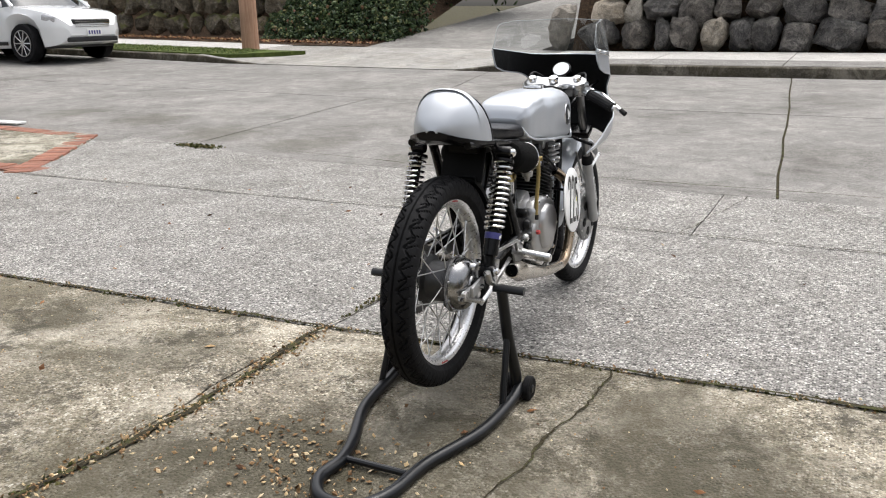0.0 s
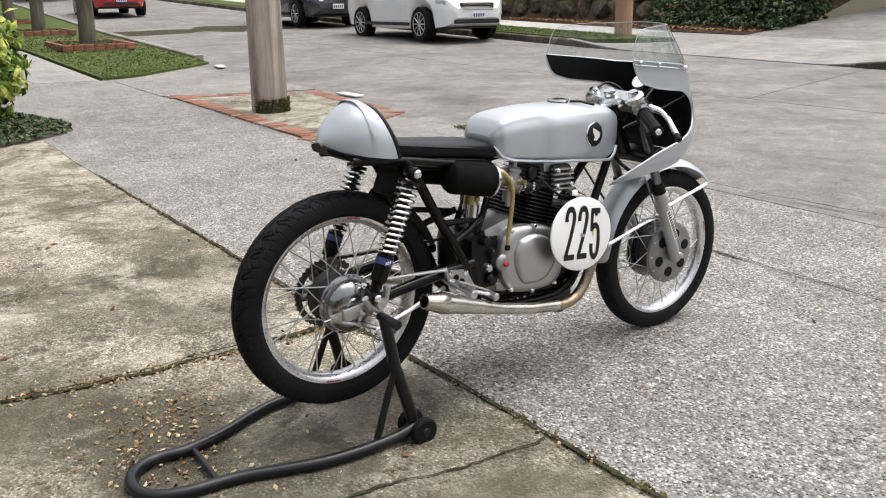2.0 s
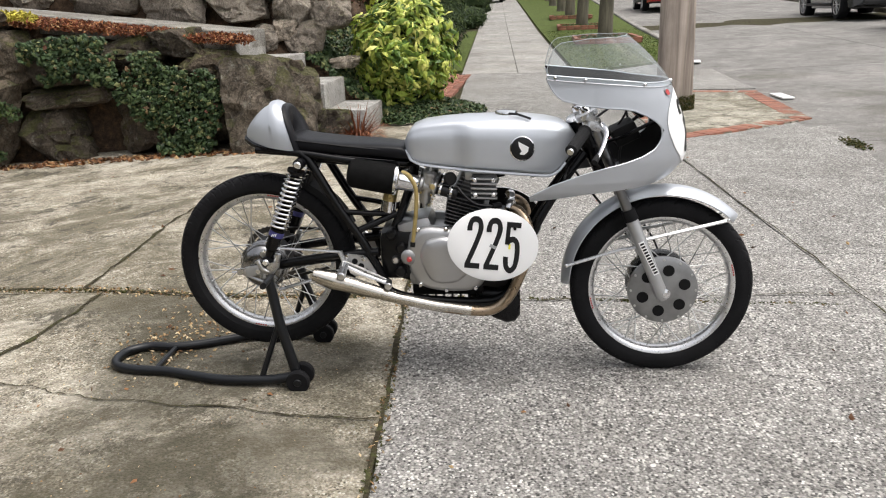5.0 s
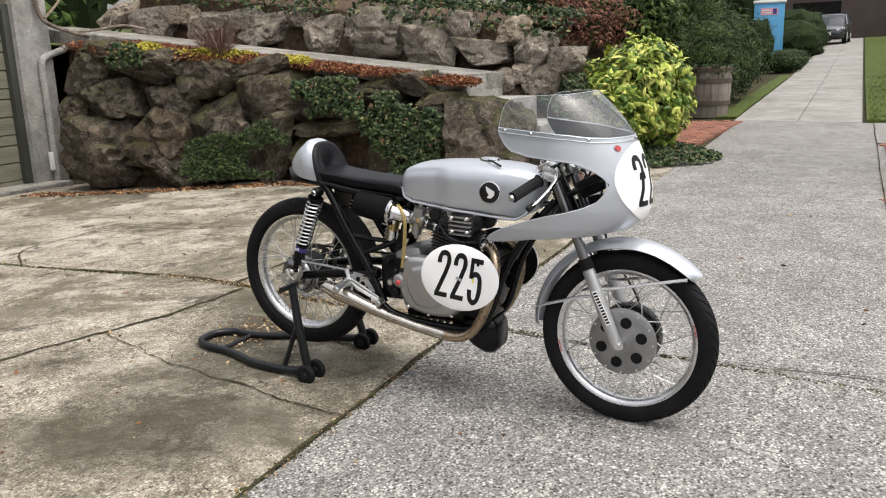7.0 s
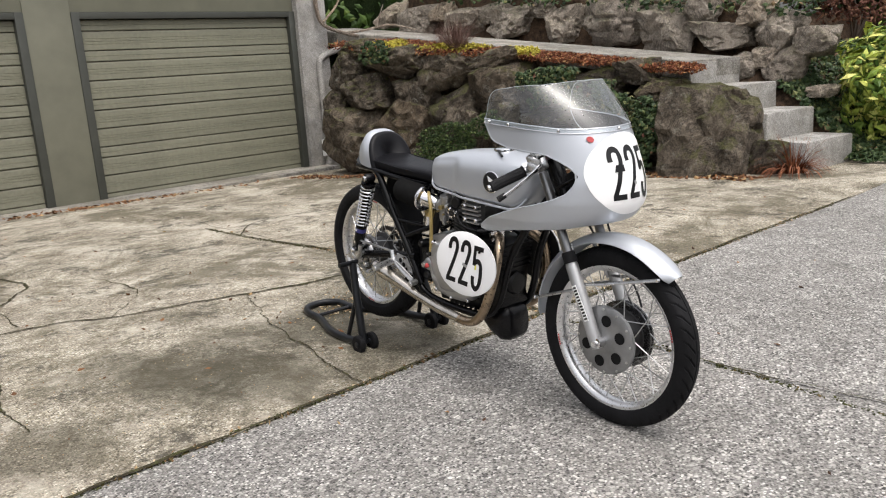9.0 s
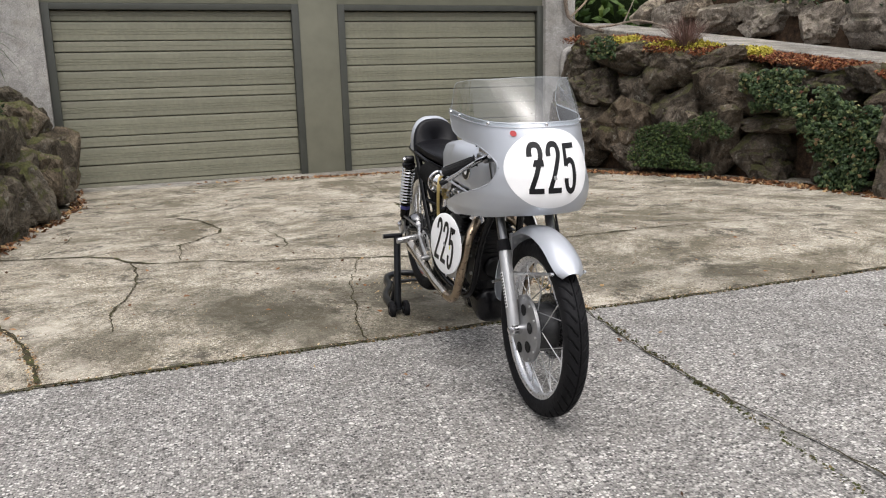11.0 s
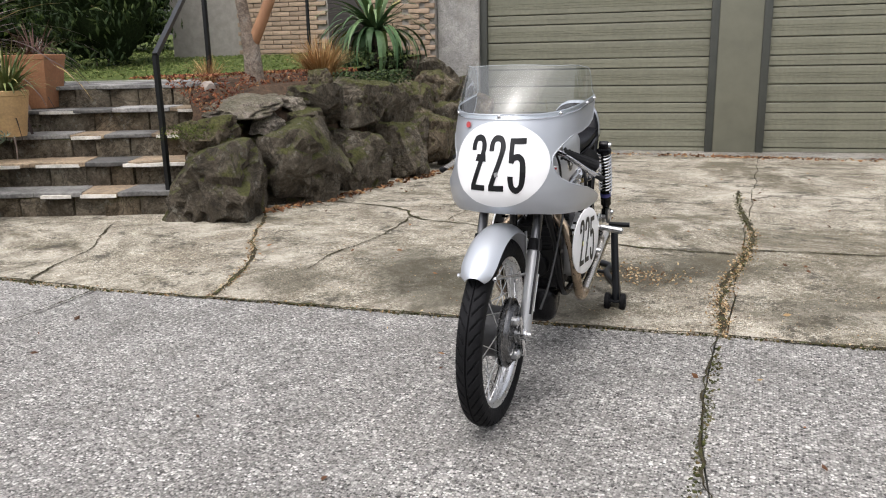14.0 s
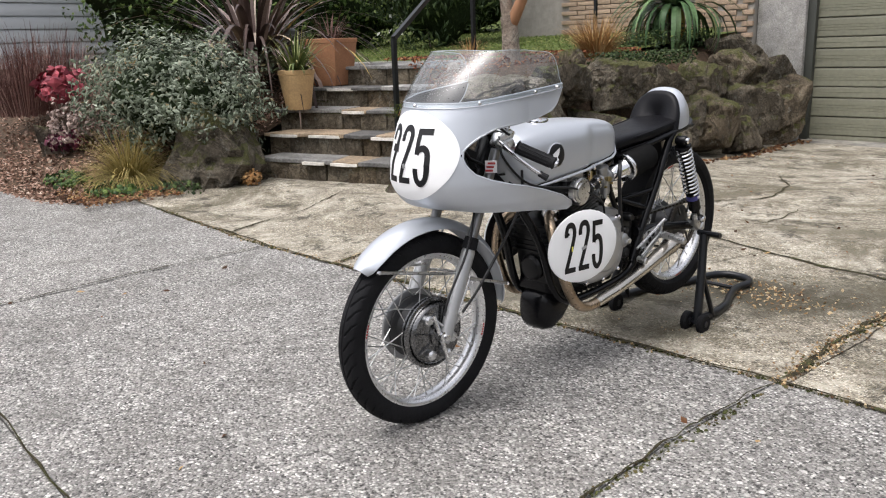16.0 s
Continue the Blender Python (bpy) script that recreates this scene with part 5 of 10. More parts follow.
for k, (dx, dy, h) in enumerate(((0, 0, 0.9), (0.25, 0.2, 0.75), (-0.25, 0.22, 0.8), (0.2, -0.3, 0.85), (-0.28, -0.2, 0.7), (0.0, 0.42, 0.65))):
    tuft("twig_clump", (dx, dy, 0), 260, h, TWIGS, "", 440 + k, 0.6, 0.0022, "", 0.2, 5, 0.24, parent=heather)
tuft("straw_tuft", (6.2, 1.7, 0.8), 200, 0.45, STRAW, "straw-coloured grass tuft in the bed", 45, 1.0, 0.003, "grass", 0.7, 5, 0.10)
bush("crimson_plant", (5.30, 2.74, 0.84), (0.22, 0.22, 0.20), 150, 0.10, REDLEAF, "crimson-leaved perennial in the bed", 46, wide=0.8, stems=3, category="plant")
bush("maroon_plant", (5.10, 2.80, 0.36), (0.18, 0.18, 0.12), 160, 0.06, leaf_mat("maroon_leaves", [(0, (0.05, 0.01, 0.02)), (1, (0.16, 0.03, 0.06))], 0.5), "small maroon plant in the bed", 47, wide=0.9, stems=2, category="plant")
bush("low_green_plant", (3.75, 2.85, 0.05), (0.28, 0.20, 0.09), 260, 0.05, HEDGE, "low bright green plant at the pavement edge", 48, wide=0.8, low=-0.2, stems=2, category="plant")
bush("low_green_plant", (4.35, 3.02, 0.10), (0.34, 0.18, 0.08), 320, 0.045, HEDGE, "low bright green plant at the pavement edge", 148, wide=0.8, low=-0.2, stems=2, category="plant")
bush("low_green_plant", (3.62, 2.42, 0.04), (0.30, 0.22, 0.07), 380, 0.035, DARKGREEN, "low dark green plant among dead leaves by the boulder", 149, wide=0.8, low=-0.2, stems=2, category="plant")
bush("pink_grey_plant", (5.05, 2.70, 0.48), (0.30, 0.28, 0.26), 800, 0.04, leaf_mat("pink_grey_leaves", [(0, (0.14, 0.10, 0.085)), (0.6, (0.30, 0.22, 0.19)), (1, (0.42, 0.34, 0.30))], 0.7), "small pinkish-grey withered plant beside the shrub", 150, wide=0.6, stems=4, category="plant")
bush("dried_flower_head", (3.34, 1.83, 0.07), (0.085, 0.085, 0.075), 160, 0.03, leaf_mat("dry_petals", [(0, (0.35, 0.17, 0.06)), (1, (0.6, 0.38, 0.18))], 0.8), "dry tan hydrangea head lying by the steps", 49, wide=0.9, stems=1, low=-0.9, category="flower")
bed = bpy.data.objects["flower_bed"].data
bed_tris = [[bed.vertices[q].co.copy() for q in p.vertices] for p in bed.polygons if p.center.x < 8.5 and p.center.y > 0.6]


def on_bed(rg):
    c = bed_tris[int(rg.random() * len(bed_tris))]
    u, w = rg.random(), rg.random()
    p = (c[0] * (1 - u) + c[1] * u) * (1 - w) + (c[3] * (1 - u) + c[2] * u) * w
    return (p.x, p.y, p.z + 0.012 * rg.random())


PINKLEAF = leaf_mat("pink_brown_leaves", [(0, (0.10, 0.055, 0.035)), (0.5, (0.24, 0.14, 0.10)), (0.9, (0.38, 0.26, 0.20)), (1, (0.55, 0.45, 0.36))], 0.8)
spread("bed_litter", 9000, 0.038, PINKLEAF, "pinkish-brown dead leaves all over the flower bed", 50, on_bed, 0.6, 0.008, 0.5)
spread("bed_litter", 1500, 0.030, BROWNLEAF, "brown leaf litter spilling from the flower bed", 151, lambda rg: (3.25 + 1.0 * rg.random(), 2.45 + 0.75 * rg.random(), 0.03 + 0.03 * rg.random()), 0.6, 0.006, 0.5)
spread("rockery_litter", 3200, 0.035, REDSEDUM, "rusty leaf mulch and sedum on the rockery", 51, lambda rg: (lambda u, w: (2.15 + 0.75 * u, 0.75 - 3.2 * w, 0.72 + 0.26 * min(1, u * 1.8)))(rg.random(), rg.random()), 0.5, 0.03, 0.7, "groundcover")
spread("rockery_moss", 1100, 0.014, leaf_mat("bright_moss", [(0, (0.035, 0.05, 0.012)), (1, (0.12, 0.14, 0.03))], 0.9), "bright green moss on the boulders", 52, lambda rg: (1.95 + 0.28 * rg.random(), 0.55 + 0.65 * rg.random(), 0.56 + 0.10 * rg.random()), 0.8, 0.02, 0.8, "moss")
spread("thyme_mat", 1700, 0.03, DARKGREEN, "low dark green mat trailing over the rockery", 53, lambda rg: (1.85 + 0.35 * rg.random(), -2.5 + 1.4 * rg.random(), 0.80 + 0.14 * rg.random()), 0.7, 0.05, 0.7, "groundcover")
tuft("straw_tuft", (2.62, -1.80, 0.92), 700, 0.46, STRAW, "rust-gold ornamental grass tuft on the rockery", 54, 0.85, 0.0022, "grass", 0.6, 5, 0.14)
tuft("straw_tuft", (2.95, -0.35, 0.92), 160, 0.26, STRAW, "small gold grass tuft beside the tree", 55, 0.7, 0.002, "grass", 0.6, 5, 0.06)
yuc = tuft("strap_plant", (2.75, -3.35, 1.42), 130, 1.02, YUCCA, "green rosette of drooping strap leaves with yellowed ones", 56, 1.65, 0.030, "yucca", 0.95, 8, 0.06, up=0.1, split=True)
Mesh().tube([(0, 0, -0.55), (0.02, 0, -0.2), (0, 0, 0.05)], [0.07, 0.06, 0.055], 10).put("stem", BARK, yuc, "short brown stem")
bush("dark_undergrowth", (2.9, -3.3, 1.05), (0.6, 0.7, 0.22), 900, 0.06, DARKGREEN, "dark undergrowth below the strap plant", 57, low=-0.3)

# the smooth pinkish tree at the top of the rockery
tree = thing("madrone_tree", pose(2.55, -0.50, 0.90), "small tree with smooth peeling pinkish bark", "tree")
MAD = rock_mat("lichened_bark", [(0.20, 0.155, 0.125), (0.40, 0.335, 0.28), (0.60, 0.54, 0.47)], 0.1, 0.6)
MAD2 = wood_mat("orange_bark", (0.25, 0.12, 0.06), (0.46, 0.25, 0.13), 5, 3, 0.5)
Mesh().tube(smooth_path([(0, 0, -0.05), (0.005, 0, 0.10), (0.015, 0.0, 0.32), (0.03, 0.01, 0.45)], 4), [0.105, 0.095, 0.09, 0.088, 0.085, 0.083, 0.08, 0.078, 0.076, 0.075, 0.075, 0.075, 0.07], 14).put("trunk", MAD, tree, "pale peeling trunk")
Mesh().tube(smooth_path([(0.02, 0, 0.36), (0.06, 0.02, 0.65), (0.10, 0.05, 1.1), (0.05, 0.1, 1.8), (0.1, 0.1, 3.0)], 4), [0.06 - 0.0018 * k for k in range(17)], 12).put("limb", MAD, tree, "pale upright limb")
Mesh().tube(smooth_path([(0.02, 0, 0.34), (-0.08, -0.02, 0.52), (-0.22, -0.06, 0.85), (-0.26, -0.08, 1.15), (-0.38, -0.1, 1.8), (-0.5, -0.1, 2.8)], 4), [0.058 - 0.0014 * k for k in range(21)], 12).put("limb", MAD2, tree, "orange-brown leaning limb")
Mesh().tube([(0.07, 0.02, 0.72), (0.14, 0.03, 0.86)], [0.018, 0.006], 6).put("branch_stub", MAD, tree)

# pots
def pot(place, r0, r1, h, mat, label, square=False):
    t = thing("plant_pot", pose(*place, 0, 0, 20), label, "plant pot", "pots on the steps")
    n = 4 if square else 36
    k = math.sqrt(2) if square else 1
    m = Mesh().lathe([(r0 * k * 0.96, 0), (r0 * k, 0.012), (r1 * k * 0.97, h - 0.045), (r1 * k, h - 0.04), (r1 * k * 1.01, h - 0.005), (r1 * k * 0.97, h), (r1 * k * 0.88, h - 0.004), (r1 * k * 0.84, h - 0.05)], (0, 0, 0), (0, 0, 1), n, caps=False)
    m.put("pot_body", mat, t, angle=30)
    Mesh().lathe([(r1 * k * 0.86, h - 0.045), (0.001, h - 0.035)], (0, 0, 0), (0, 0, 1), n, caps=False).put("potting_soil", SOIL, t)
    return t


pot((3.89, 1.01, 0.565), 0.118, 0.172, 0.365, paint("cream_terracotta", (0.52, 0.345, 0.165), 0.75, 0, 0.12, 6, bump=0.1, fine=0.2), "cream-tan round glazed pot on a stone step")
pot((4.22, 0.40, 0.75), 0.14, 0.19, 0.46, paint("terracotta", (0.36, 0.17, 0.085), 0.75, 0, 0.12, 6, bump=0.1, fine=0.2), "tall square terracotta pot on a stone step", True)
tuft("potted_fern", (3.89, 1.01, 0.895), 120, 0.46, FERN, "yellowing fern in the cream pot", 61, 1.25, 0.010, "fern", 0.6, 6, 0.08)
tuft("potted_grass", (4.22, 0.40, 1.17), 70, 0.35, TWIG, "brown dried grass in the terracotta pot", 62, 1.1, 0.006, "grass", 0.7, 5, 0.09)
lamp = thing("garden_light", pose(4.75, 0.55, 0.80), "small dark mushroom garden light in the bed", "garden light")
Mesh().tube([(0, 0, 0), (0, 0, 0.42)], 0.012, 8).put("stake", DARK_TRIM, lamp)
Mesh().lathe([(0.02, 0.40), (0.075, 0.43), (0.07, 0.50), (0.03, 0.53), (0.001, 0.535)], (0, 0, 0), (0, 0, 1), 20).put("shade", DARK_TRIM, lamp, "dark domed shade")

# lawn grass, hedges and trees behind
spread("lawn_blades", 14000, 0.05, GRASS, "short green grass blades of the lawn", 63, lambda rg: (lambda y: (3.2 + 9 * rg.random(), y, lawn_z(y)))(-1.6 - 5.2 * rg.random()), 0.14, 0.012, 0.8, "grass")
for k, (x, y, rx, ry, rz) in enumerate(((5.2, -7.3, 1.6, 0.9, 1.0), (7.6, -7.6, 1.7, 1.0, 1.1), (10.2, -6.4, 1.8, 1.2, 1.2), (9.6, -3.0, 0.8, 1.6, 1.0), (10.6, -0.75, 1.0, 1.7, 1.3), (13.2, -2.2, 1.5, 1.6, 1.4))):
    bush("hedge_shrub", (x, y, lawn_z(y) + rz * 0.8), (rx, ry, rz), 4200, 0.10, HEDGE if k % 2 or k > 3 else DARKGREEN, "dark evergreen hedge shrub behind the lawn", 70 + k, "hedge shrubs", low=-0.95, stems=4, core=0.78)
for k, (x, y, h) in enumerate(((7.2, -3.4, 3.2), (12.6, -1.3, 3.4), (15.0, -2.0, 4.5), (8.8, -9.5, 5.0))):
    bush("conifer", (x, y, 0.9 + h * 0.5), (h * 0.36, h * 0.36, h * 0.55), 3200, 0.13, DARKGREEN, "dense dark conifer beyond the garden", 80 + k, "conifers", wide=0.3, low=-0.98, stems=3, category="tree", droop=1.5, core=0.72)
far_house = thing("neighbour_house", pose(21, -3, 0.9, 0, 0, 10), "pale grey clapboard house beyond the hedge", "house")
Mesh().box((0, 0, 2.2), (7, 9, 4.4), (0, 0, 0), 0.02).put("wall", paint("pale_clapboard", (0.5, 0.52, 0.54), 0.7, 0, 0.06, 1), far_house)
for q in range(14):
    Mesh().box((-3.52, 0, 0.4 + q * 0.28), (0.03, 9.02, 0.26), (0, 4, 0), 0.004).put("clapboard", paint("pale_clapboard_board", (0.5, 0.52, 0.54), 0.7, 0, 0.06, 1) if q == 0 else bpy.data.materials["pale_clapboard_board"], far_house)
Mesh().box((0, 0, 4.6), (7.8, 9.8, 0.4), (0, 0, 0), 0.05).put("roof", DARK_TRIM, far_house)
white_rail = thing("porch_rail", pose(12.8, -7.4, 0.9), "white painted wooden porch rail", "railing")
WHITE = paint("white_paint", (0.75, 0.75, 0.74), 0.5, 0, 0.05, 5)
for q in range(5):
    Mesh().box((q * 0.5, 0, 0.5), (0.06, 0.06, 1.0), (0, 0, 0), 0.005).put("baluster", WHITE, white_rail)
Mesh().box((1.0, 0, 1.0), (2.3, 0.07, 0.07), (0, 0, 0), 0.005).put("rail_top", WHITE, white_rail)

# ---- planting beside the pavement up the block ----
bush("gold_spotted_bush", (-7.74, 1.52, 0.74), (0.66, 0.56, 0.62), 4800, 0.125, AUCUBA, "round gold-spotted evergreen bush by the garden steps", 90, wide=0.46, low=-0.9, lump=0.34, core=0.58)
spread("ivy_bed", 4600, 0.055, IVY, "dark ivy covering the ground below the bush", 91, lambda rg: (lambda x, y: None if ((x + 7.75) / 0.95) ** 2 + ((y - 1.55) / 0.85) ** 2 > 1 + 0.3 * noise.noise(Vector((x * 2, y * 2, 0))) else (x, y, 0.03 + 0.16 * max(0, 1 - ((x + 7.75) / 0.95) ** 2 - ((y - 1.55) / 0.85) ** 2)))(-9.0 + 2.5 * rg.random(), 0.5 + 2.1 * rg.random()), 0.75, 0.03, 0.6, "ivy")
spread("ivy_bank", 5200, 0.06, IVY, "ivy over the bank behind the bush", 92, lambda rg: (lambda u, y: (-7.0 - 1.8 * u, y, float(np.interp(y, [0, 0.35, 0.7, 1.0, 1.35, 1.75], [1.0, 0.86, 0.62, 0.36, 0.1, 0])) * (1.05 + 0.5 * min(1, 1.6 * u)) + 0.06 * rg.random()))(rg.random(), 0.55 + 1.2 * rg.random()), 0.75, 0.0, 0.7, "ivy", "stuff", [0.5, 0.6, 0.4])
spread("ivy_top", 4200, 0.06, IVY, "ivy along the top of the upper wall", 93, lambda rg: (lambda y, u: None if noise.noise(Vector((y * 1.3, 4, 0))) < -0.12 else (path_x(y, True) - 0.16 - 0.6 * u, y, path_z(y) + 0.42 + 0.25 * min(1, u * 3) + 0.10 * rg.random()))(-6 + 6.9 * rg.random(), rg.random()), 0.75, 0.0, 0.7, "ivy", "stuff", [0.5, 0.2, 0.6])
BROWNSHRUB = leaf_mat("brown_shrub_leaves", [(0, (0.06, 0.025, 0.018)), (0.7, (0.15, 0.065, 0.045)), (1, (0.22, 0.12, 0.07))], 0.7)
bush("brown_shrub", (-9.1, 0.3, 1.62), (0.75, 0.7, 0.45), 3000, 0.06, BROWNSHRUB, "russet-brown winter shrub above the wall", 94, low=-0.7)
bush("laurel_shrub", (-9.9, 0.75, 1.75), (0.75, 0.7, 0.55), 2400, 0.11, HEDGE, "broad-leaved green shrub above the bank", 95, low=-0.7, core=0.65)
bush("box_ball", (-10.6, 0.95, 1.30), (0.42, 0.42, 0.38), 1500, 0.035, HEDGE, "clipped olive-green shrub behind the gold-spotted bush", 96, wide=0.6, lump=0.1, core=0.8)
barrel = thing("barrel_planter", pose(-13.3, 1.05, 0.09) @ Matrix.Diagonal((1.15, 1.15, 1.40, 1)), "old grey half-barrel planter with rusted hoops", "planter")
OAK = wood_mat("grey_oak", (0.10, 0.085, 0.07), (0.26, 0.23, 0.195), 6, 8)
for k in range(22):
    a = 2 * math.pi * k / 22
    rr = 0.36
    st = Mesh().loft([[(math.cos(a + d) * (rr + e) * q, math.sin(a + d) * (rr + e) * q, z) for d, e in ((-0.138, 0.0), (0.138, 0.0), (0.138, -0.03), (-0.138, -0.03))] for z, q in ((0.0, 0.88), (0.3, 0.99), (0.62, 1.0))])
    st.put("stave", OAK, barrel, smooth=False)
for z, q in ((0.18, 0.955), (0.45, 1.0), (0.58, 1.003)):
    Mesh().lathe([(0.362 * q, z - 0.025), (0.368 * q, z - 0.025), (0.368 * q, z + 0.025), (0.362 * q, z + 0.025)], (0, 0, 0), (0, 0, 1), 40, caps=False).put("hoop", paint("rusted_hoop", (0.10, 0.075, 0.06), 0.7, 0.5, 0.3, 20) if z == 0.18 else bpy.data.materials["rusted_hoop"], barrel)
Mesh().lathe([(0.33, 0.56), (0.001, 0.58)], (0, 0, 0), (0, 0, 1), 30, caps=False).put("potting_soil", SOIL, barrel)
spread("barrel_trailers", 900, 0.05, IVY, "small-leaved trailing plant over the barrel rim", 97, lambda rg: (lambda a, u: (-13.3 + (0.30 + 0.16 * u) * math.cos(a), 1.05 + (0.30 + 0.16 * u) * math.sin(a), 0.98 - 0.45 * max(0, u - 0.4) * rg.random()))(6.283 * rg.random(), rg.random()), 0.7, 0.0, 0.8, "plants")
spiral = thing("spiral_topiary", pose(-13.4, 1.0, 0.93), "clipped olive-green spiral topiary in the barrel", "topiary")
for k, (dx, dz, r) in enumerate(((0, 0.22, 0.36), (0.05, 0.62, 0.32), (-0.04, 1.0, 0.26), (0.03, 1.35, 0.2))):
    v, f = crown((r, r, r * 0.62), 1000, 0.035, 130 + k, 0.5, 0.12)
    leaves_put(v + np.array([dx, 0, dz]), f, "tier", HEDGE, spiral)
for k, (x, y, z, r, h) in enumerate(((-14.9, 0.75, 0.95, 0.85, 0.95), (-16.6, 0.70, 1.05, 0.9, 0.95), (-18.6, 0.2, 1.15, 0.95, 1.0), (-21.0, -0.5, 1.3, 1.0, 1.1), (-12.2, -0.2, 1.7, 1.0, 0.9), (-15.0, -0.7, 2.2, 1.3, 1.4), (-19.0, -1.2, 2.6, 1.6, 1.8))):
    bush("juniper", (x, y, z), (r, r * 0.8, h), 3200, 0.15, DARKGREEN, "feathery dark green juniper beside the pavement", 140 + k, "junipers", wide=0.16, lump=0.45, low=-0.8, droop=-0.6, core=0.7)
for k, (x, y, z, r, h) in enumerate(((-24.6, 0.05, 1.25, 0.50, 0.95), (-26.8, 0.45, 0.80, 0.70, 0.40), (-28.4, 0.50, 0.85, 0.65, 0.38), (-31.0, -2.4, 1.6, 1.1, 1.4), (-38, -0.6, 1.5, 1.5, 1.0), (-42, -1.2, 1.9, 1.8, 1.3))):
    bush("clipped_shrub", (x, y, z), (r, r, h), 2200, 0.06, DARKGREEN if k < 3 else HEDGE, "clipped dark evergreen shrub beside the pavement", 150 + k, "clipped shrubs", lump=0.15, low=-0.8, core=0.85)
moss_strip = slab(-25, -12.9, 2.02, 2.37, LAWN, None, "moss_verge", lift=0.02, step=0.4, amp=(0, 0, 0.05, 0.03), warp=lambda x, y: (x, y + bend(x)))
tagged(moss_strip, "strip of mossy grass beside the pavement", "verge", kind="structure")
brickpad = thing("brick_pad", Matrix(), "small reddish brick pad beside the pavement", "paving", kind="structure")
BP = Mesh().box((0, 0, 0), (0.19, 0.09, 0.05), (0, 0, 0), 0.005).mesh("brick", BRICK_RED)
rgq = random.Random(8)
for i in range(16):
    for j in range(8):
        x, y = -9.1 - i * 0.2 - (0.1 if j % 2 else 0), 1.13 + j * 0.098
        b = new("brick", BP)
        b.parent = brickpad
        b.matrix_local = pose(x, y, height(x, y) - 0.005 + rgq.uniform(-0.005, 0.004), 0, 0, rgq.uniform(-3, 3))
# branch of an old vine at the garage corner
vine = thing("vine_branch", Matrix(), "bare twisting grey vine branch at the garage corner", "vine")
vt = GAR @ Matrix()
for path, r in (([(6.95, -0.12, 2.6), (6.92, -0.16, 2.1), (7.0, -0.2, 1.85), (7.25, -0.45, 1.70), (7.45, -0.75, 1.62), (7.55, -1.0, 1.52)], 0.035), ([(7.2, -0.4, 1.72), (7.5, -0.5, 1.75), (7.75, -0.8, 1.80), (8.0, -1.1, 1.70)], 0.020), ([(7.0, -0.2, 1.9), (7.3, -0.2, 2.2), (7.4, -0.2, 2.7)], 0.018), ([(7.6, -0.65, 1.78), (7.8, -0.6, 2.1)], 0.012)):
    sp = smooth_path([vt @ Vector(p) for p in path], 5)
    Mesh().tube(sp, [r * (1 - 0.5 * k / len(sp)) for k in range(len(sp))], 8).put("branch", MAD, vine)

# ---- street: kerbs, verge, pole, trees, cars ----
def kerb(x0, x1, y, name_label, lift=0.13, thick=0.16, end=None, mat=None):
    rows = []
    n = max(2, int(abs(x1 - x0) / 1.0))
    for k in range(n + 1):
        x = x0 + (x1 - x0) * k / n
        z = height(x, y) + lift + ((lift if end is None else end) - lift) * k / n
        rows.append([(x, y, z - 0.3), (x, y, z - 0.02), (x, y + 0.02, z), (x, y + thick, z), (x, y + thick, z - 0.3)])
    ob = Mesh().loft(rows).put("kerb", mat or KERB, angle=40)
    return tagged(ob, name_label, "kerb", kind="structure")


FK = 13.40
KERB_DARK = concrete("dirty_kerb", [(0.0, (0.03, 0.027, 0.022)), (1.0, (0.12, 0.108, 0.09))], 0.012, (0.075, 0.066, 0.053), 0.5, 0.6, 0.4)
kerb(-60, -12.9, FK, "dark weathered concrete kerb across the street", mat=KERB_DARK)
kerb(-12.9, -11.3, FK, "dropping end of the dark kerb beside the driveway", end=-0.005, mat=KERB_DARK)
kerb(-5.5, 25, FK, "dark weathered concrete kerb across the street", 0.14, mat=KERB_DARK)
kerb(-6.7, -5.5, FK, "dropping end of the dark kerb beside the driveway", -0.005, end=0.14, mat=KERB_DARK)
kerb(-60, -15.2, 5.86, "pale concrete kerb beside the verge", 0.08)
ease = lambda a, b, k: a + (b - a) * max(0.0, min(1.0, k))
verge_lie = lambda x, y: (x - 1.3 * max(0, y - 4.5) * ease(0, 1, (x + 17) / 3.0), 5.86 + (y - 5.86) * (1.54 - bend(x)) / 1.54)
verge = slab(-60, -12.55, 4.32, 5.86, LAWN, None, "verge", lift=0.03, step=0.5, thick=0.12, warp=verge_lie)
tagged(verge, "grass verge between pavement and street", "verge", kind="structure")
spread("verge_blades", 5000, 0.06, GRASS, "short green grass of the verge", 160, lambda rg: (lambda p: (p[0], p[1], height(*p) + 0.03))(verge_lie(-12.6 - 11 * rg.random() ** 1.5, 4.35 + 1.48 * rg.random())), 0.14, 0.012, 0.9, "grass")
# flags between the walk and the gutter, flaring at the drive, then the brick-edged pole square
flare = lambda x, y: (x, 4.43 + bend(x) + (y - 4.43) * (ease(1.0, 1.33, (-4.2 - x) / 2.6) - bend(x) / 1.09))
slab(-5.85, -2.4, 4.43, 5.52, SIDEWALK, walkway, amp=(0.0, 0.012, 0.012, 0.008), gap=0.005, warp=lambda x, y: flare(x - 0.60 * (y - 4.43) * ease(0, 1, (-3.4 - x) / 2.4), y))
slab(-12.52, -9.98, 4.43, 5.52, SIDEWALK, walkway, amp=(0.0, 0.0, 0.012, 0.03), gap=0.005, warp=lambda x, y: flare(x + 0.42 * (y - 4.43) * ease(0, 1, (x + 12.0) / 2.0), y))
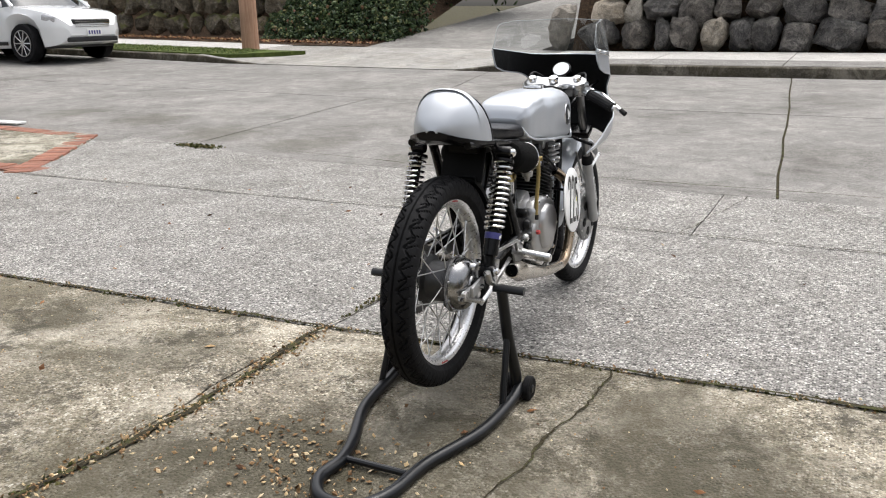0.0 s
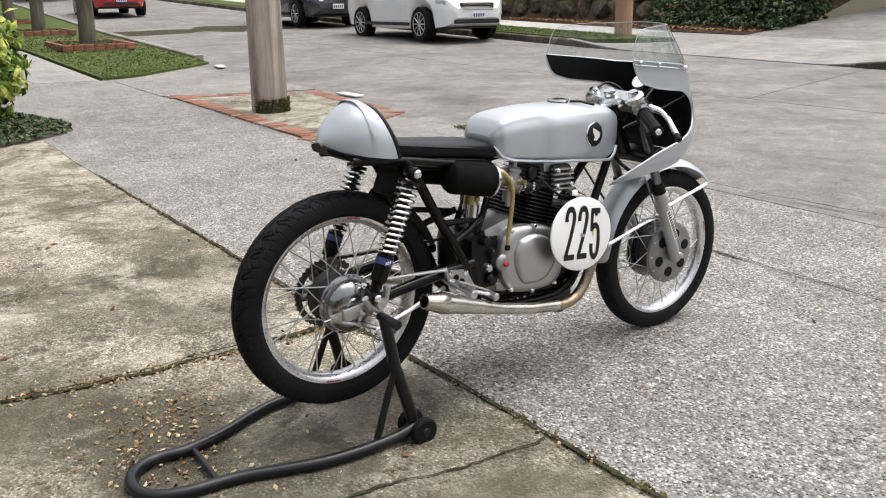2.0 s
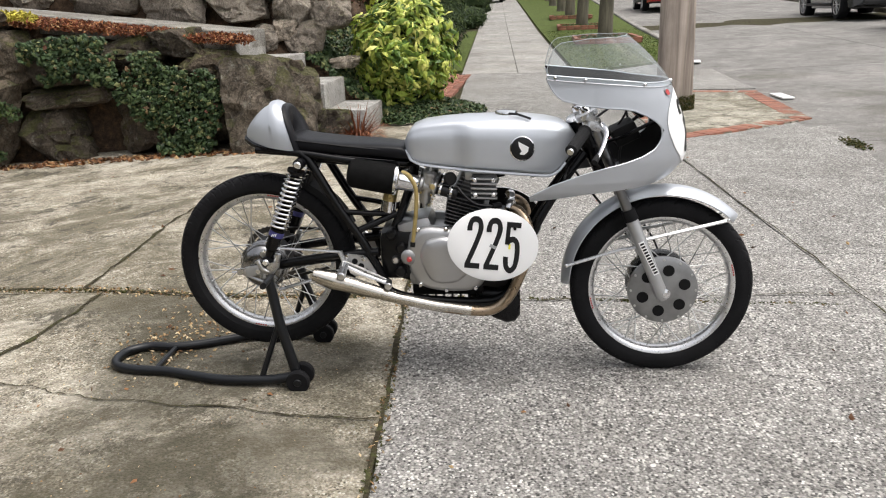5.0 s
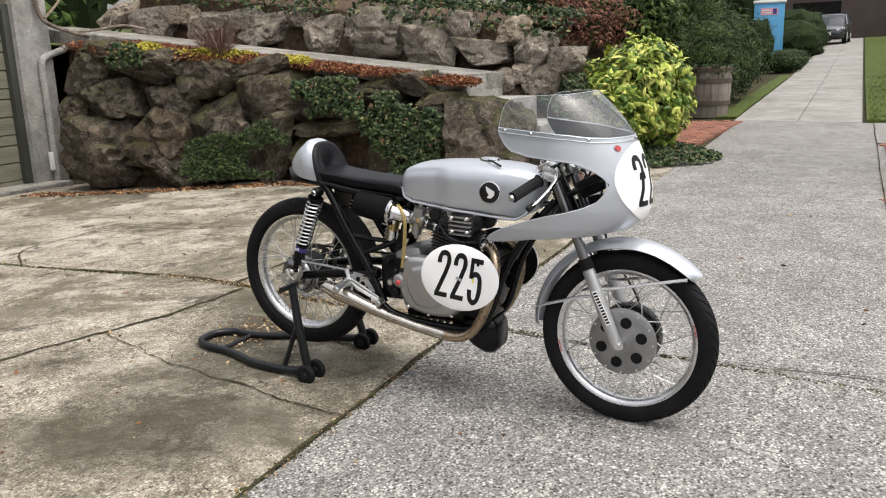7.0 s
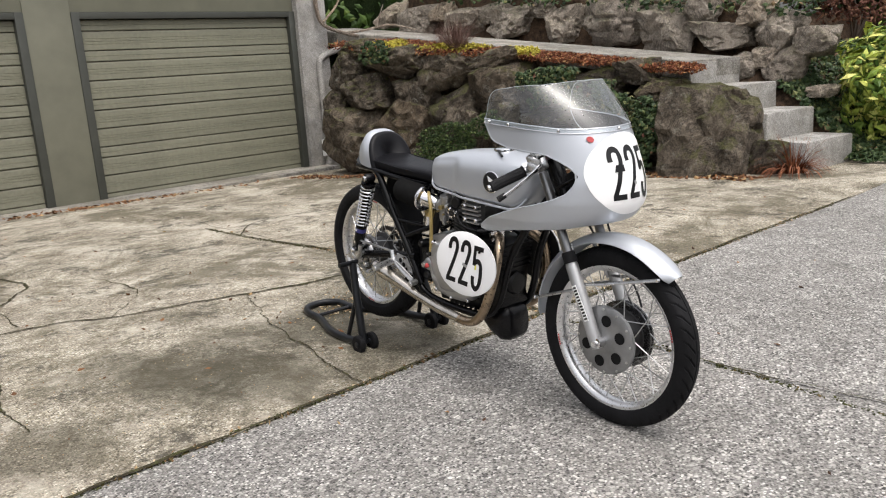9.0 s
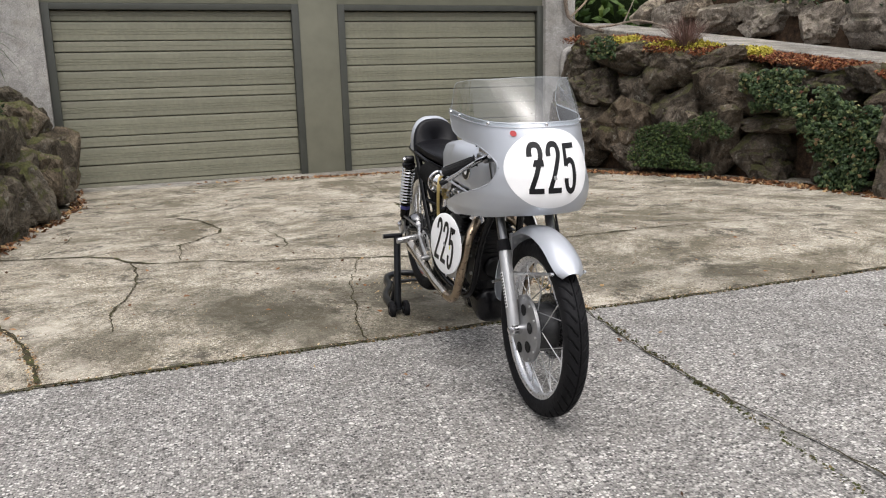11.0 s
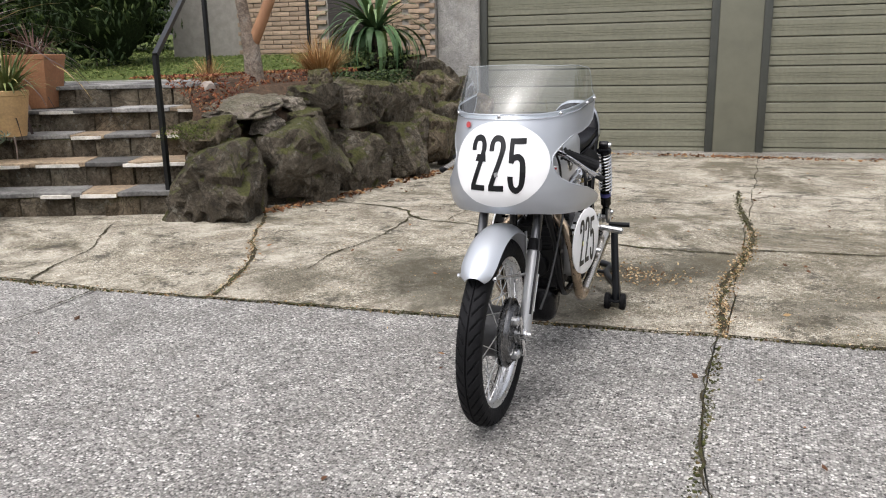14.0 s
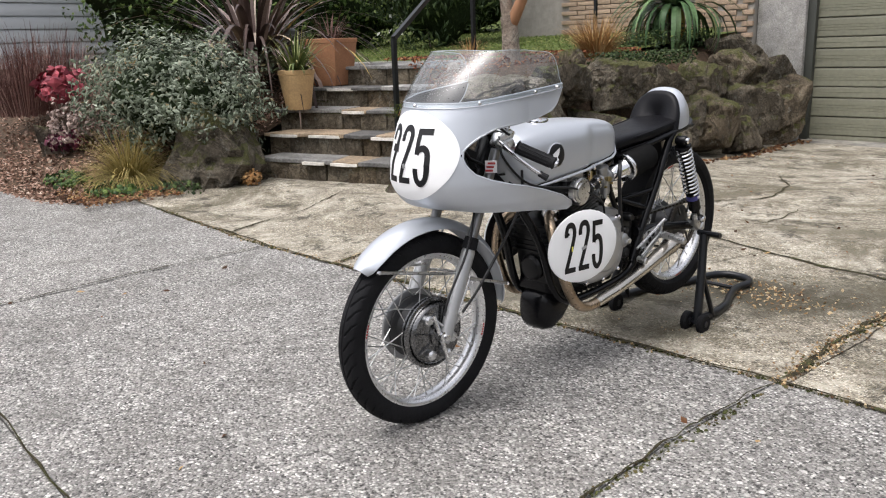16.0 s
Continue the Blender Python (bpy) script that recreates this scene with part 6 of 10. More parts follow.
slab(-15.0, -5.0, 3.9, 5.98, SIDEWALK, walkway, "flag", lift=-0.016, gap=0.0, step=0.5)
pit = thing("pole_square", Matrix(), "skewed square of mossy paving edged with red bricks", "paving", kind="structure")
PIT = [Vector((-5.75, 4.17)), Vector((-6.90, 5.76)), Vector((-9.30, 5.80)), Vector((-9.95, 3.97))]
quad = lambda x, y: tuple((PIT[0] * (1 - x) + PIT[3] * x) * (1 - y) + (PIT[1] * (1 - x) + PIT[2] * x) * y)
MOSSY = concrete("mossy_old_paving", [(0.0, (0.10, 0.09, 0.07)), (0.5, (0.26, 0.24, 0.20)), (1.0, (0.5, 0.48, 0.43))], 0.014, (0.26, 0.25, 0.20), 1.0, 0.6, 0.6)
slab(0, 1, 0, 1, MOSSY, pit, "old_flag", gap=0.0, step=0.1, warp=quad)
PB = Mesh().box((0, 0, 0), (0.20, 0.095, 0.06), (0, 0, 0), 0.005).mesh("brick", BRICK_RED)
rgp = random.Random(5)
for a, b in zip(PIT, PIT[1:] + PIT[:1]):
    d = b - a
    n = int(d.length / 0.101)
    inward = Vector((-d.y, d.x)).normalized()
    if inward.dot(PIT[0] + PIT[2] - 2 * a) < 0:
        inward = -inward
    turn = math.degrees(math.atan2(d.y, d.x)) + 90
    for k in range(n):
        if rgp.random() < 0.06:
            continue
        c = a + d * ((k + 0.5) / n) + inward * (0.10 + rgp.uniform(-0.008, 0.008))
        b_ = new("brick", PB)
        b_.parent = pit
        b_.matrix_local = pose(c.x, c.y, height(c.x, c.y) - 0.0275 + rgp.uniform(-0.003, 0.003), rgp.uniform(-1, 1), rgp.uniform(-0.6, 0.6), turn + rgp.uniform(-1.5, 1.5))
marker = thing("kerb_marker", pose(-8.6, 5.93, height(-8.6, 5.93) + 0.006), "flat white painted strip on the kerb", "marker")
Mesh().box((0, 0, 0), (0.5, 0.14, 0.022), (0, 0, 3), 0.006).put("block", WHITE, marker)
marker = thing("kerb_marker", pose(-13.5, 5.80, height(-13.5, 5.8) + 0.02), "flat white painted strip on the kerb", "marker")
Mesh().box((0, 0, 0), (0.45, 0.14, 0.022), (0, 0, -8), 0.006).put("block", WHITE, marker)
POLE = wood_mat("weathered_pole", (0.085, 0.064, 0.050), (0.50, 0.43, 0.375), 3.2, 9)
pole = thing("utility_pole", pose(-7.85, 4.55, height(-7.85, 4.55) - 0.02, 0, 1.0, 0), "weathered grey-brown wooden utility pole with mossy foot", "utility pole")
Mesh().lathe([(0.205, 0), (0.20, 0.2), (0.188, 1.2), (0.18, 3), (0.15, 8)], (0, 0, 0), (0, 0, 1), 26).put("shaft", POLE, pole)
Mesh().lathe([(0.191, 1.32), (0.196, 1.33), (0.195, 1.42), (0.193, 1.43)], (0, 0, 0), (0, 0, 1), 26, caps=False).put("band", DARK_TRIM, pole, "dark band")
Mesh().lathe([(0.188, 1.60), (0.192, 1.61), (0.190, 2.3), (0.186, 2.31)], (0, 0, 0), (0, 0, 1), 26, caps=False).put("tar_sleeve", paint("tarred_sleeve", (0.06, 0.055, 0.05), 0.8, 0, 0.3, 8), pole, "dark tarred sleeve")
spread("pole_moss", 900, 0.03, MOSS, "moss and weeds round the foot of the pole", 161, lambda rg: (lambda a: (-7.85 + 0.215 * math.cos(a), 4.55 + 0.215 * math.sin(a), height(-7.85, 4.55) + 0.16 * rg.random() ** 1.5))(-1.2 + 2.6 * rg.random()), 0.5, 0.0, 0.9, "moss")
# raised brick planters with street trees
TBARK = wood_mat("mossy_bark", (0.035, 0.032, 0.022), (0.14, 0.125, 0.085), 6, 6)


def street_tree(x, y, seed, r=0.17):
    rg = random.Random(seed)
    z = height(x, y) + 0.05
    t = thing("street_tree", pose(x, y, z), "bare winter street tree with mossy trunk", "tree", "street trees")
    Mesh().tube(smooth_path([(0, 0, -0.1), (0.02, 0, 0.25), (-0.04, 0.03, 1.0), (0.05, 0, 1.8), (0.0, 0.0, 2.3)], 4), [r * 1.45, r * 1.2, r * 1.05] + [r * (1 - 0.02 * k) for k in range(14)], 14).put("trunk", TBARK, t)
    for k in range(7):
        a = rg.uniform(0, 6.28)
        p = [Vector((0, 0, rg.uniform(1.7, 2.3)))]
        d = Vector((math.cos(a), math.sin(a), 0.7)).normalized()
        for q in range(6):
            p.append(p[-1] + d * 0.55)
            d = (d + Vector((rg.uniform(-0.4, 0.4), rg.uniform(-0.4, 0.4), rg.uniform(-0.25, 0.35)))).normalized()
        limb = Mesh().tube(p, [0.07, 0.055, 0.045, 0.035, 0.026, 0.016, 0.006], 8).put("limb", TBARK, t)
        tw = Mesh()
        for q in range(2, 6):
            for w in range(4):
                b = p[q] + Vector((rg.uniform(-0.5, 0.5), rg.uniform(-0.5, 0.5), rg.uniform(-0.1, 0.5)))
                tw.tube([p[q], (p[q] + b) / 2 + Vector((0, 0, 0.05)), b], [0.010, 0.006, 0.003], 5)
        tw.put("twigs", TBARK, limb)
    return t


for k, (x, y) in enumerate(((-19.1, 4.60), (-24.7, 4.30), (-30.2, 4.1), (-36, 3.9), (-42, 3.6), (-49, 3.4))):
    street_tree(x, y, 500 + k, 0.19)
    if k < 3:
        pl = thing("brick_planter", pose(x, y, height(x, y) + 0.03), "low rectangular red brick planter round a tree", "planter", "tree planters")
        for j in range(2):
            for q in range(11):
                for yy in (-0.72, 0.72):
                    b = new("brick", PB)
                    b.parent = pl
                    b.matrix_local = pose(-1.1 + q * 0.215 + (0.1 if j else 0), yy, 0.03 + j * 0.065)
            for q in range(7):
                for xx in (-1.2, 1.24):
                    b = new("brick", PB)
                    b.parent = pl
                    b.matrix_local = pose(xx, -0.63 + q * 0.21, 0.03 + j * 0.065, 0, 0, 90)
        spread("planter_plants", 500, 0.07, HEDGE, "low green plants inside the brick planter", 170 + k, lambda rg, x=x, y=y: (x - 1.0 + 2.0 * rg.random(), y - 0.6 + 1.2 * rg.random(), height(x, y) + 0.08 + 0.08 * rg.random()), 0.4, 0, 0.9, "plants")

# far side of the street
far_walk = thing("far_pavement", Matrix(), "pale concrete pavement across the street", "pavement", kind="structure")
FW = concrete("far_walk_concrete", [(0.0, G3(0.34)), (1.0, G3(0.50))], 0.012, (0.42, 0.41, 0.395), 0.0, 0.3, 0.2)
zf = lambda x, y: height(x, FK) + 0.145 + 0.03 * (y - FK)
for k in range(16):
    xa = -5.5 + k * 2.15
    slab(xa, xa + 2.15, FK + 1.1, FK + 2.7, FW, far_walk, "flag", gap=0.008, step=0.9, roof=zf)
    slab(xa, xa + 2.15, FK + 0.16, FK + 1.1, ROAD, far_walk, "flag", gap=0.008, step=0.9, roof=zf)
slab(-60, -12.6, FK + 1.4, FK + 2.9, FW, far_walk, "flag", gap=0.0, step=1.0, roof=zf)
far_verge = slab(-60, -12.2, FK + 0.16, FK + 1.4, LAWN, None, "far_verge", gap=0.0, step=0.5, roof=zf, lift=0.01, warp=lambda x, y: (x + 0.9 * (y - FK - 0.16) * ease(0, 1, (x + 16) / 3.0), y))
tagged(far_verge, "strip of green grass behind the far kerb", "verge", kind="structure")
spread("far_verge_blades", 6000, 0.06, GRASS, "green grass blades behind the far kerb", 180, lambda rg: (lambda x, y: (x, y, zf(x, y) + 0.01))(-12.0 - 10 * rg.random(), FK + 0.2 + 1.15 * rg.random()), 0.14, 0.012, 0.9, "grass")
slab(-12.9, -5.45, FK + 0.02, FK + 2.75, FLAG, far_walk, "drive_apron", gap=0.0, step=0.5, roof=lambda x, y: (lambda k: (zf(x, y) - 0.006) * (1 - k) + (height(x, FK) - 0.006 + 0.085 * (y - FK)) * k)(max(0.0, min(1.0, (x + 12.9) / 1.6, (-5.45 - x) / 1.2))))
far_drive = slab(-10.4, -6.1, FK + 2.75, FK + 30, ROAD, None, "far_driveway", gap=0.0, step=1.0, roof=lambda x, y: height(x, FK) + 0.22 + 0.12 * (y - FK - 2.75), warp=lambda x, y: (x + 0.10 * max(0, y - FK - 2.75), y))
tagged(far_drive, "grey concrete driveway rising between wall and ivy", "driveway", kind="structure")
rgw = random.Random(77)
k = 0
ROCK_FAR = rock_mat("grey_wall_boulder", [(0.06, 0.06, 0.064), (0.17, 0.168, 0.17), (0.36, 0.35, 0.34)], 0.1, 0.3)
ROCK_PALE = rock_mat("pale_wall_boulder", [(0.33, 0.31, 0.28), (0.48, 0.455, 0.41), (0.62, 0.59, 0.54)], 0.03, 0.1)
for row, (z, sz) in enumerate(((0.26, 0.62), (0.74, 0.58), (1.20, 0.56), (1.64, 0.54))):
    x = -5.35 + 0.2 * row
    while x < 5.5 + row:
        w = sz * rgw.uniform(0.65, 1.45)
        pale = rgw.random() < 0.30
        rock((x + w / 2, FK + 3.12 + 0.14 * row + rgw.uniform(-0.06, 0.06), zf(x, FK + 3) + z + rgw.uniform(-0.06, 0.06)), (w * 1.12, 0.75, sz * rgw.uniform(0.8, 1.35)), ROCK_PALE if pale else ROCK_FAR, "pale quarried boulder in the wall across the street" if pale else "grey quarried boulder in the wall across the street", "boulders across the street", 600 + k, level=3, turn=rgw.uniform(-14, 14))
        x += w
        k += 1
rock((-5.72, FK + 2.95, zf(-5.7, FK + 3) + 0.42), (0.56, 0.5, 1.0), ROCK_PALE, "tall pale corner boulder at the far driveway", "boulders across the street", 699, turn=6)
for row, (z, sz) in enumerate(((0.38, 0.6), (0.92, 0.6), (1.44, 0.6), (1.92, 0.6))):
    x = -29.0 + 0.2 * row
    while x < -14.0:
        w = sz * rgw.uniform(0.8, 1.5)
        rock((x + w / 2, FK + 4.0 + 0.12 * row, zf(x, FK + 3) + z), (w * 1.1, 0.7, sz * 1.15), ROCK_DARK, "dark boulder in the shaded wall across the street", "shaded boulders across the street", 720 + k, level=2, turn=rgw.uniform(-12, 12))
        x += w
        k += 1
bank([[(-60, FK + 2.9, 0.75), (-29, FK + 2.9, 0.55), (-13.5, FK + 2.9, 0.45), (-10.4, FK + 3.1, 0.40)], [(-60, FK + 3.8, 1.0), (-29, FK + 3.9, 0.75), (-13.5, FK + 3.9, 0.65), (-10.4, FK + 4.8, 0.55)], [(-60, FK + 4.6, 3.0), (-29, FK + 4.6, 2.8), (-13.5, FK + 5.0, 2.6), (-10.4, FK + 9.6, 2.0)], [(-60, FK + 14, 4.5), (-29, FK + 14, 4.5), (-13.5, FK + 14, 4.5), (-8.6, FK + 24, 4.2)]], SOIL, "far_bank", "dark earth bank across the street")
bank([[(-5.6, FK + 3.25, 0.2), (0, FK + 3.35, 0.2), (10, FK + 3.35, 0.2), (36, FK + 3.35, 0.2)], [(-5.5, FK + 3.8, 2.1), (0, FK + 3.8, 2.3), (10, FK + 3.8, 2.3), (36, FK + 3.8, 2.2)], [(-4.8, FK + 17, 4.2), (0, FK + 17, 4.2), (10, FK + 17, 4.2), (36, FK + 17, 4.2)]], SOIL, "far_bank_2", "dark earth bank behind the far boulders")
spread("far_ivy", 13000, 0.10, IVY, "dense ivy sloping beside the far driveway", 181, lambda rg: (lambda u, w: (-14.0 + 3.9 * u, FK + 3.4 + 1.4 * w + 1.8 * u * rg.random(), 0.52 + 1.95 * w + 0.12 * noise.noise(Vector((u * 9, w * 9, 0)))))(rg.random(), rg.random()), 0.75, 0, 0.7, "ivy", "stuff", [0.2, -0.8, 0.5])
spread("far_litter", 1100, 0.09, BROWNLEAF, "brown leaves below the far ivy", 182, lambda rg: (lambda x: (x, FK + 2.95 + 0.6 * rg.random(), zf(x, FK + 3) + 0.06))(-19 + 8.5 * rg.random()), 0.6, 0.01, 0.5)
for k, x in enumerate((-24, -17, -11.5, -1.3, 7, 15.5)):
    bush("far_hedge", (x, FK + 8.4, 3.4), (3.8, 2.1, 2.1), 3000, 0.19, HEDGE if k % 2 else DARKGREEN, "dark evergreen hedge across the street", 190 + k, "far hedges", low=-0.9, stems=3, core=0.8)
post = thing("wooden_post", pose(-12.75, FK + 1.55, zf(-12.7, FK + 1.5)), "reddish-brown wooden utility pole across the street", "utility pole")
Mesh().lathe([(0.20, -0.1), (0.195, 0.3), (0.18, 3), (0.15, 7)], (0, 0, 0), (0, 0, 1), 20).put("shaft", wood_mat("red_pole", (0.26, 0.14, 0.085), (0.50, 0.31, 0.21), 5, 12), post)

# ---- parked cars ----
CAR_GLASS = paint("dark_car_glass", (0.02, 0.025, 0.03), 0.06, 0, 0.1, 4)
CAR_BLACK = paint("car_black_plastic", (0.015, 0.015, 0.016), 0.5, 0, 0.2, 20)
TAIL = paint("red_lens", (0.35, 0.02, 0.02), 0.15)
LAMP = paint("clear_lens", (0.6, 0.6, 0.62), 0.12, 0.4, 0.2, 40)


def car(place, rz, mat, label, length=4.64, width=1.88, tall=1.70, base=2.77):
    t = thing("car", pose(*place, 0, 0, rz), label, "car", "parked cars")
    fx, rx, wr = base / 2 + 0.05, -base / 2 + 0.05, 0.365
    half = width / 2
    # side silhouette: x, sill height, belt height, half width at belt
    prof = [(-2.30, 0.50, 0.86, 0.72), (-2.26, 0.36, 1.00, 0.80), (-2.10, 0.30, 1.06, 0.88), (-1.6, 0.26, 1.06, 0.925), (-0.6, 0.24, 1.02, 0.935), (0.5, 0.24, 0.99, 0.935), (1.1, 0.25, 1.03, 0.93), (1.5, 0.26, 0.99, 0.915), (1.9, 0.27, 0.93, 0.87), (2.15, 0.30, 0.86, 0.78), (2.28, 0.36, 0.76, 0.66), (2.33, 0.48, 0.66, 0.55)]
    rings = []
    for k in range(45):
        x = -2.30 + 4.63 * k / 44
        sill = lerp_table([(a, b) for a, b, c, d in prof], x)
        belt = lerp_table([(a, c) for a, b, c, d in prof], x)
        hw = lerp_table([(a, d) for a, b, c, d in prof], x) * width / 1.88
        arch = max((math.sqrt(max(0, 0.43 ** 2 - (x - w) ** 2)) + wr - 0.0) if abs(x - w) < 0.43 else 0 for w in (fx, rx))
        low = max(sill, arch)
        rings.append([(x, s * y, z) for s, y, z in ((-1, hw * 0.5, sill), (-1, hw * 0.93, low), (-1, hw * 1.0, max(low + 0.01, (low + belt) / 2)), (-1, hw * 0.985, max(low + 0.02, belt - 0.10)), (-1, hw * 0.93, belt), (-1, hw * 0.5, belt + 0.035), (1, hw * 0.5, belt + 0.035), (1, hw * 0.93, belt), (1, hw * 0.985, max(low + 0.02, belt - 0.10)), (1, hw * 1.0, max(low + 0.01, (low + belt) / 2)), (1, hw * 0.93, low), (1, hw * 0.5, sill))])
    body = Mesh().loft(rings).put("body", mat, t, angle=30)
    roof = [(-2.18, 1.02, 0.70), (-1.95, 1.45, 0.66), (-1.6, 1.64, 0.64), (-0.6, tall, 0.66), (0.1, tall - 0.02, 0.66), (0.6, 1.50, 0.66), (1.25, 1.02, 0.72)]
    rings = []
    for k in range(31):
        x = -2.18 + 3.43 * k / 30
        zt, hw = lerp_table([(a, b) for a, b, c in roof], x), lerp_table([(a, c) for a, b, c in roof], x)
        rings.append([(x, -0.86, 0.98), (x, -hw - 0.02, zt - 0.06), (x, -hw * 0.8, zt), (x, hw * 0.8, zt), (x, hw + 0.02, zt - 0.06), (x, 0.86, 0.98)])
    Mesh().loft(rings).put("cabin", CAR_GLASS, t, "dark window glass", angle=25)
    rings = [[(x, s * (lerp_table([(a, c) for a, b, c in roof], x) * q), lerp_table([(a, b) for a, b, c in roof], x) + d) for s, q, d in ((-1, 1.06, -0.075), (-1, 0.8, 0.012), (1, 0.8, 0.012), (1, 1.06, -0.075))] for x in [-1.75 + 2.1 * k / 12 for k in range(13)]]
    Mesh().loft(rings).put("roof", mat, t, angle=40)
    for s in (-1, 1):
        for x0, z0, x1, z1 in ((1.22, 1.02, 0.40, 1.60), (0.28, 1.0, 0.18, 1.64), (-0.75, 1.0, -0.80, 1.64), (-1.85, 1.04, -1.72, 1.58)):
            Mesh().tube([(x0, s * 0.88, z0), (x1, s * 0.71, z1)], 0.04, 6).put("pillar", mat, t)
        Mesh().box((0.92, s * 1.0, 1.08), (0.10, 0.20, 0.13), (0, 0, s * 12), 0.03).put("mirror", mat, t)
        Mesh().box((0.0, s * (half - 0.008), 0.34), (2.0, 0.03, 0.07), (0, 0, 0), 0.01).put("sill_trim", CAR_BLACK, t)
        Mesh().box((2.02, s * 0.66, 0.80), (0.26, 0.30, 0.12), (0, 12, -s * 28), 0.03).put("headlight", LAMP, t, "clear headlight")
        Mesh().box((-2.22, s * 0.72, 0.98), (0.10, 0.16, 0.42), (0, 0, 0), 0.02).put("tail_light", TAIL, t, "red tail light")
        for x in (-0.55, 0.55):
            Mesh().box((x - 0.3, s * (half * 0.995), 0.86), (0.20, 0.03, 0.03), (0, 0, 0), 0.008).put("door_handle", mat, t)
        for w in (fx, rx):
            tyre_ = Mesh().lathe([(0.24, -0.11), (0.34, -0.115), (wr, -0.08), (wr, 0.08), (0.34, 0.115), (0.24, 0.11)], (w, s * (half - 0.12), wr - 0.02), (0, 1, 0), 36).put("wheel", RUBBER, t, "black tyre with alloy wheel")
            rim = Mesh().lathe([(0.255, 0.08), (0.25, 0.118), (0.235, 0.118), (0.225, 0.08)], (w, s * (half - 0.12), wr - 0.02), (0, s, 0), 36, caps=False)
            rim.lathe([(0.05, 0.085), (0.05, 0.112), (0.001, 0.115)], (w, s * (half - 0.12), wr - 0.02), (0, s, 0), 16)
            for k in range(10):
                a = 2 * math.pi * k / 10
                c = Vector((w, s * (half - 0.12) + s * 0.105, wr - 0.02))
                rim.tube([c + Vector((math.cos(a) * 0.04, 0, math.sin(a) * 0.04)), c + Vector((math.cos(a) * 0.235, 0, math.sin(a) * 0.235))], 0.014, 5)
            rim.put("alloy", ALLOY, tyre_)
            Mesh().lathe([(0.40, 0), (0.001, 0)], (w, s * (half - 0.25), wr + 0.02), (0, s, 0), 24).put("wheel_well", CAR_BLACK, t)
    Mesh().box((2.285, 0, 0.70), (0.09, 0.86, 0.17), (0, 10, 0), 0.03).put("grille", CAR_BLACK, t, "dark front grille")
    for k in range(5):
        Mesh().box((2.335, 0, 0.64 + k * 0.032), (0.015, 0.80, 0.008), (0, 10, 0), 0.002).put("grille_bar", CHROME, t)
    Mesh().box((2.30, 0, 0.40), (0.07, 1.15, 0.09), (0, 0, 0), 0.02).put("lower_intake", CAR_BLACK, t)
    pl = Mesh().box((2.36, 0, 0.53), (0.012, 0.34, 0.14), (0, 0, 0), 0.004).put("plate", WHITE, t, "white plate with plain bars")
    for k in range(5):
        Mesh().box((2.368, -0.12 + k * 0.06, 0.53), (0.003, 0.035, 0.07)).put("plate_bar", BLUE_LABEL, t)
    Mesh().box((0, 0, 0.30), (4.0, 1.5, 0.12), (0, 0, 0), 0.02).put("underbody", CAR_BLACK, t)
    return t


cw = paint("white_car_paint", (0.78, 0.79, 0.80), 0.2, 0, 0.02, 3, coat=1.0)
cg = paint("dark_grey_car_paint", (0.055, 0.06, 0.07), 0.22, 0.4, 0.05, 3, coat=1.0)
cr = paint("red_car_paint", (0.45, 0.03, 0.04), 0.25, 0, 0.05, 3, coat=1.0)
for x, y, mat, lab in ((-17.1, 12.2, cw, "white sport utility car parked across the street"), (-24.4, 12.2, cg, "dark grey sport utility car parked across the street"), (-34.0, 8.0, cr, "red car parked up the street")):
    c_ = car((x, y, height(x, y) - 0.01), 0, mat, lab)
    c_.scale = (1.07, 1.07, 1.07)
car((-52, -0.3, height(-52, -0.3)), 0, cg, "dark car parked far up the block")
toilet = thing("portable_toilet", pose(-33.4, -1.0, height(-33.4, -1) + 0.1, 0, 0, 8), "light blue plastic portable toilet cabin", "portable toilet")
PB1 = paint("blue_plastic", (0.10, 0.36, 0.62), 0.5, 0, 0.06, 3)
Mesh().box((0, 0, 1.08), (1.1, 1.1, 2.16), (0, 0, 0), 0.03).put("cabin_body", PB1, toilet)
Mesh().box((0.57, 0, 1.05), (0.05, 0.80, 1.9), (0, 0, 0), 0.02).put("door", PB1, toilet)
Mesh().box((0, 0, 2.22), (1.2, 1.2, 0.12), (0, 0, 0), 0.05).put("roof", WHITE, toilet, "white roof cap")
sg = Mesh().box((0.60, 0, 1.85), (0.01, 0.62, 0.26)).put("sign", paint("pink_sign", (0.7, 0.35, 0.42), 0.5), toilet, "pink and white sign with bars")
Mesh().box((0.608, 0.2, 1.85), (0.004, 0.14, 0.2)).put("sign_bar", BLUE_LABEL, toilet)
for k in range(2):
    Mesh().box((0.608, -0.10, 1.80 + k * 0.1), (0.004, 0.34, 0.04)).put("sign_bar", WHITE, toilet)
Mesh().box((0.60, 0, 1.3), (0.01, 0.7, 0.012)).put("door_rib", DARK_TRIM, toilet)
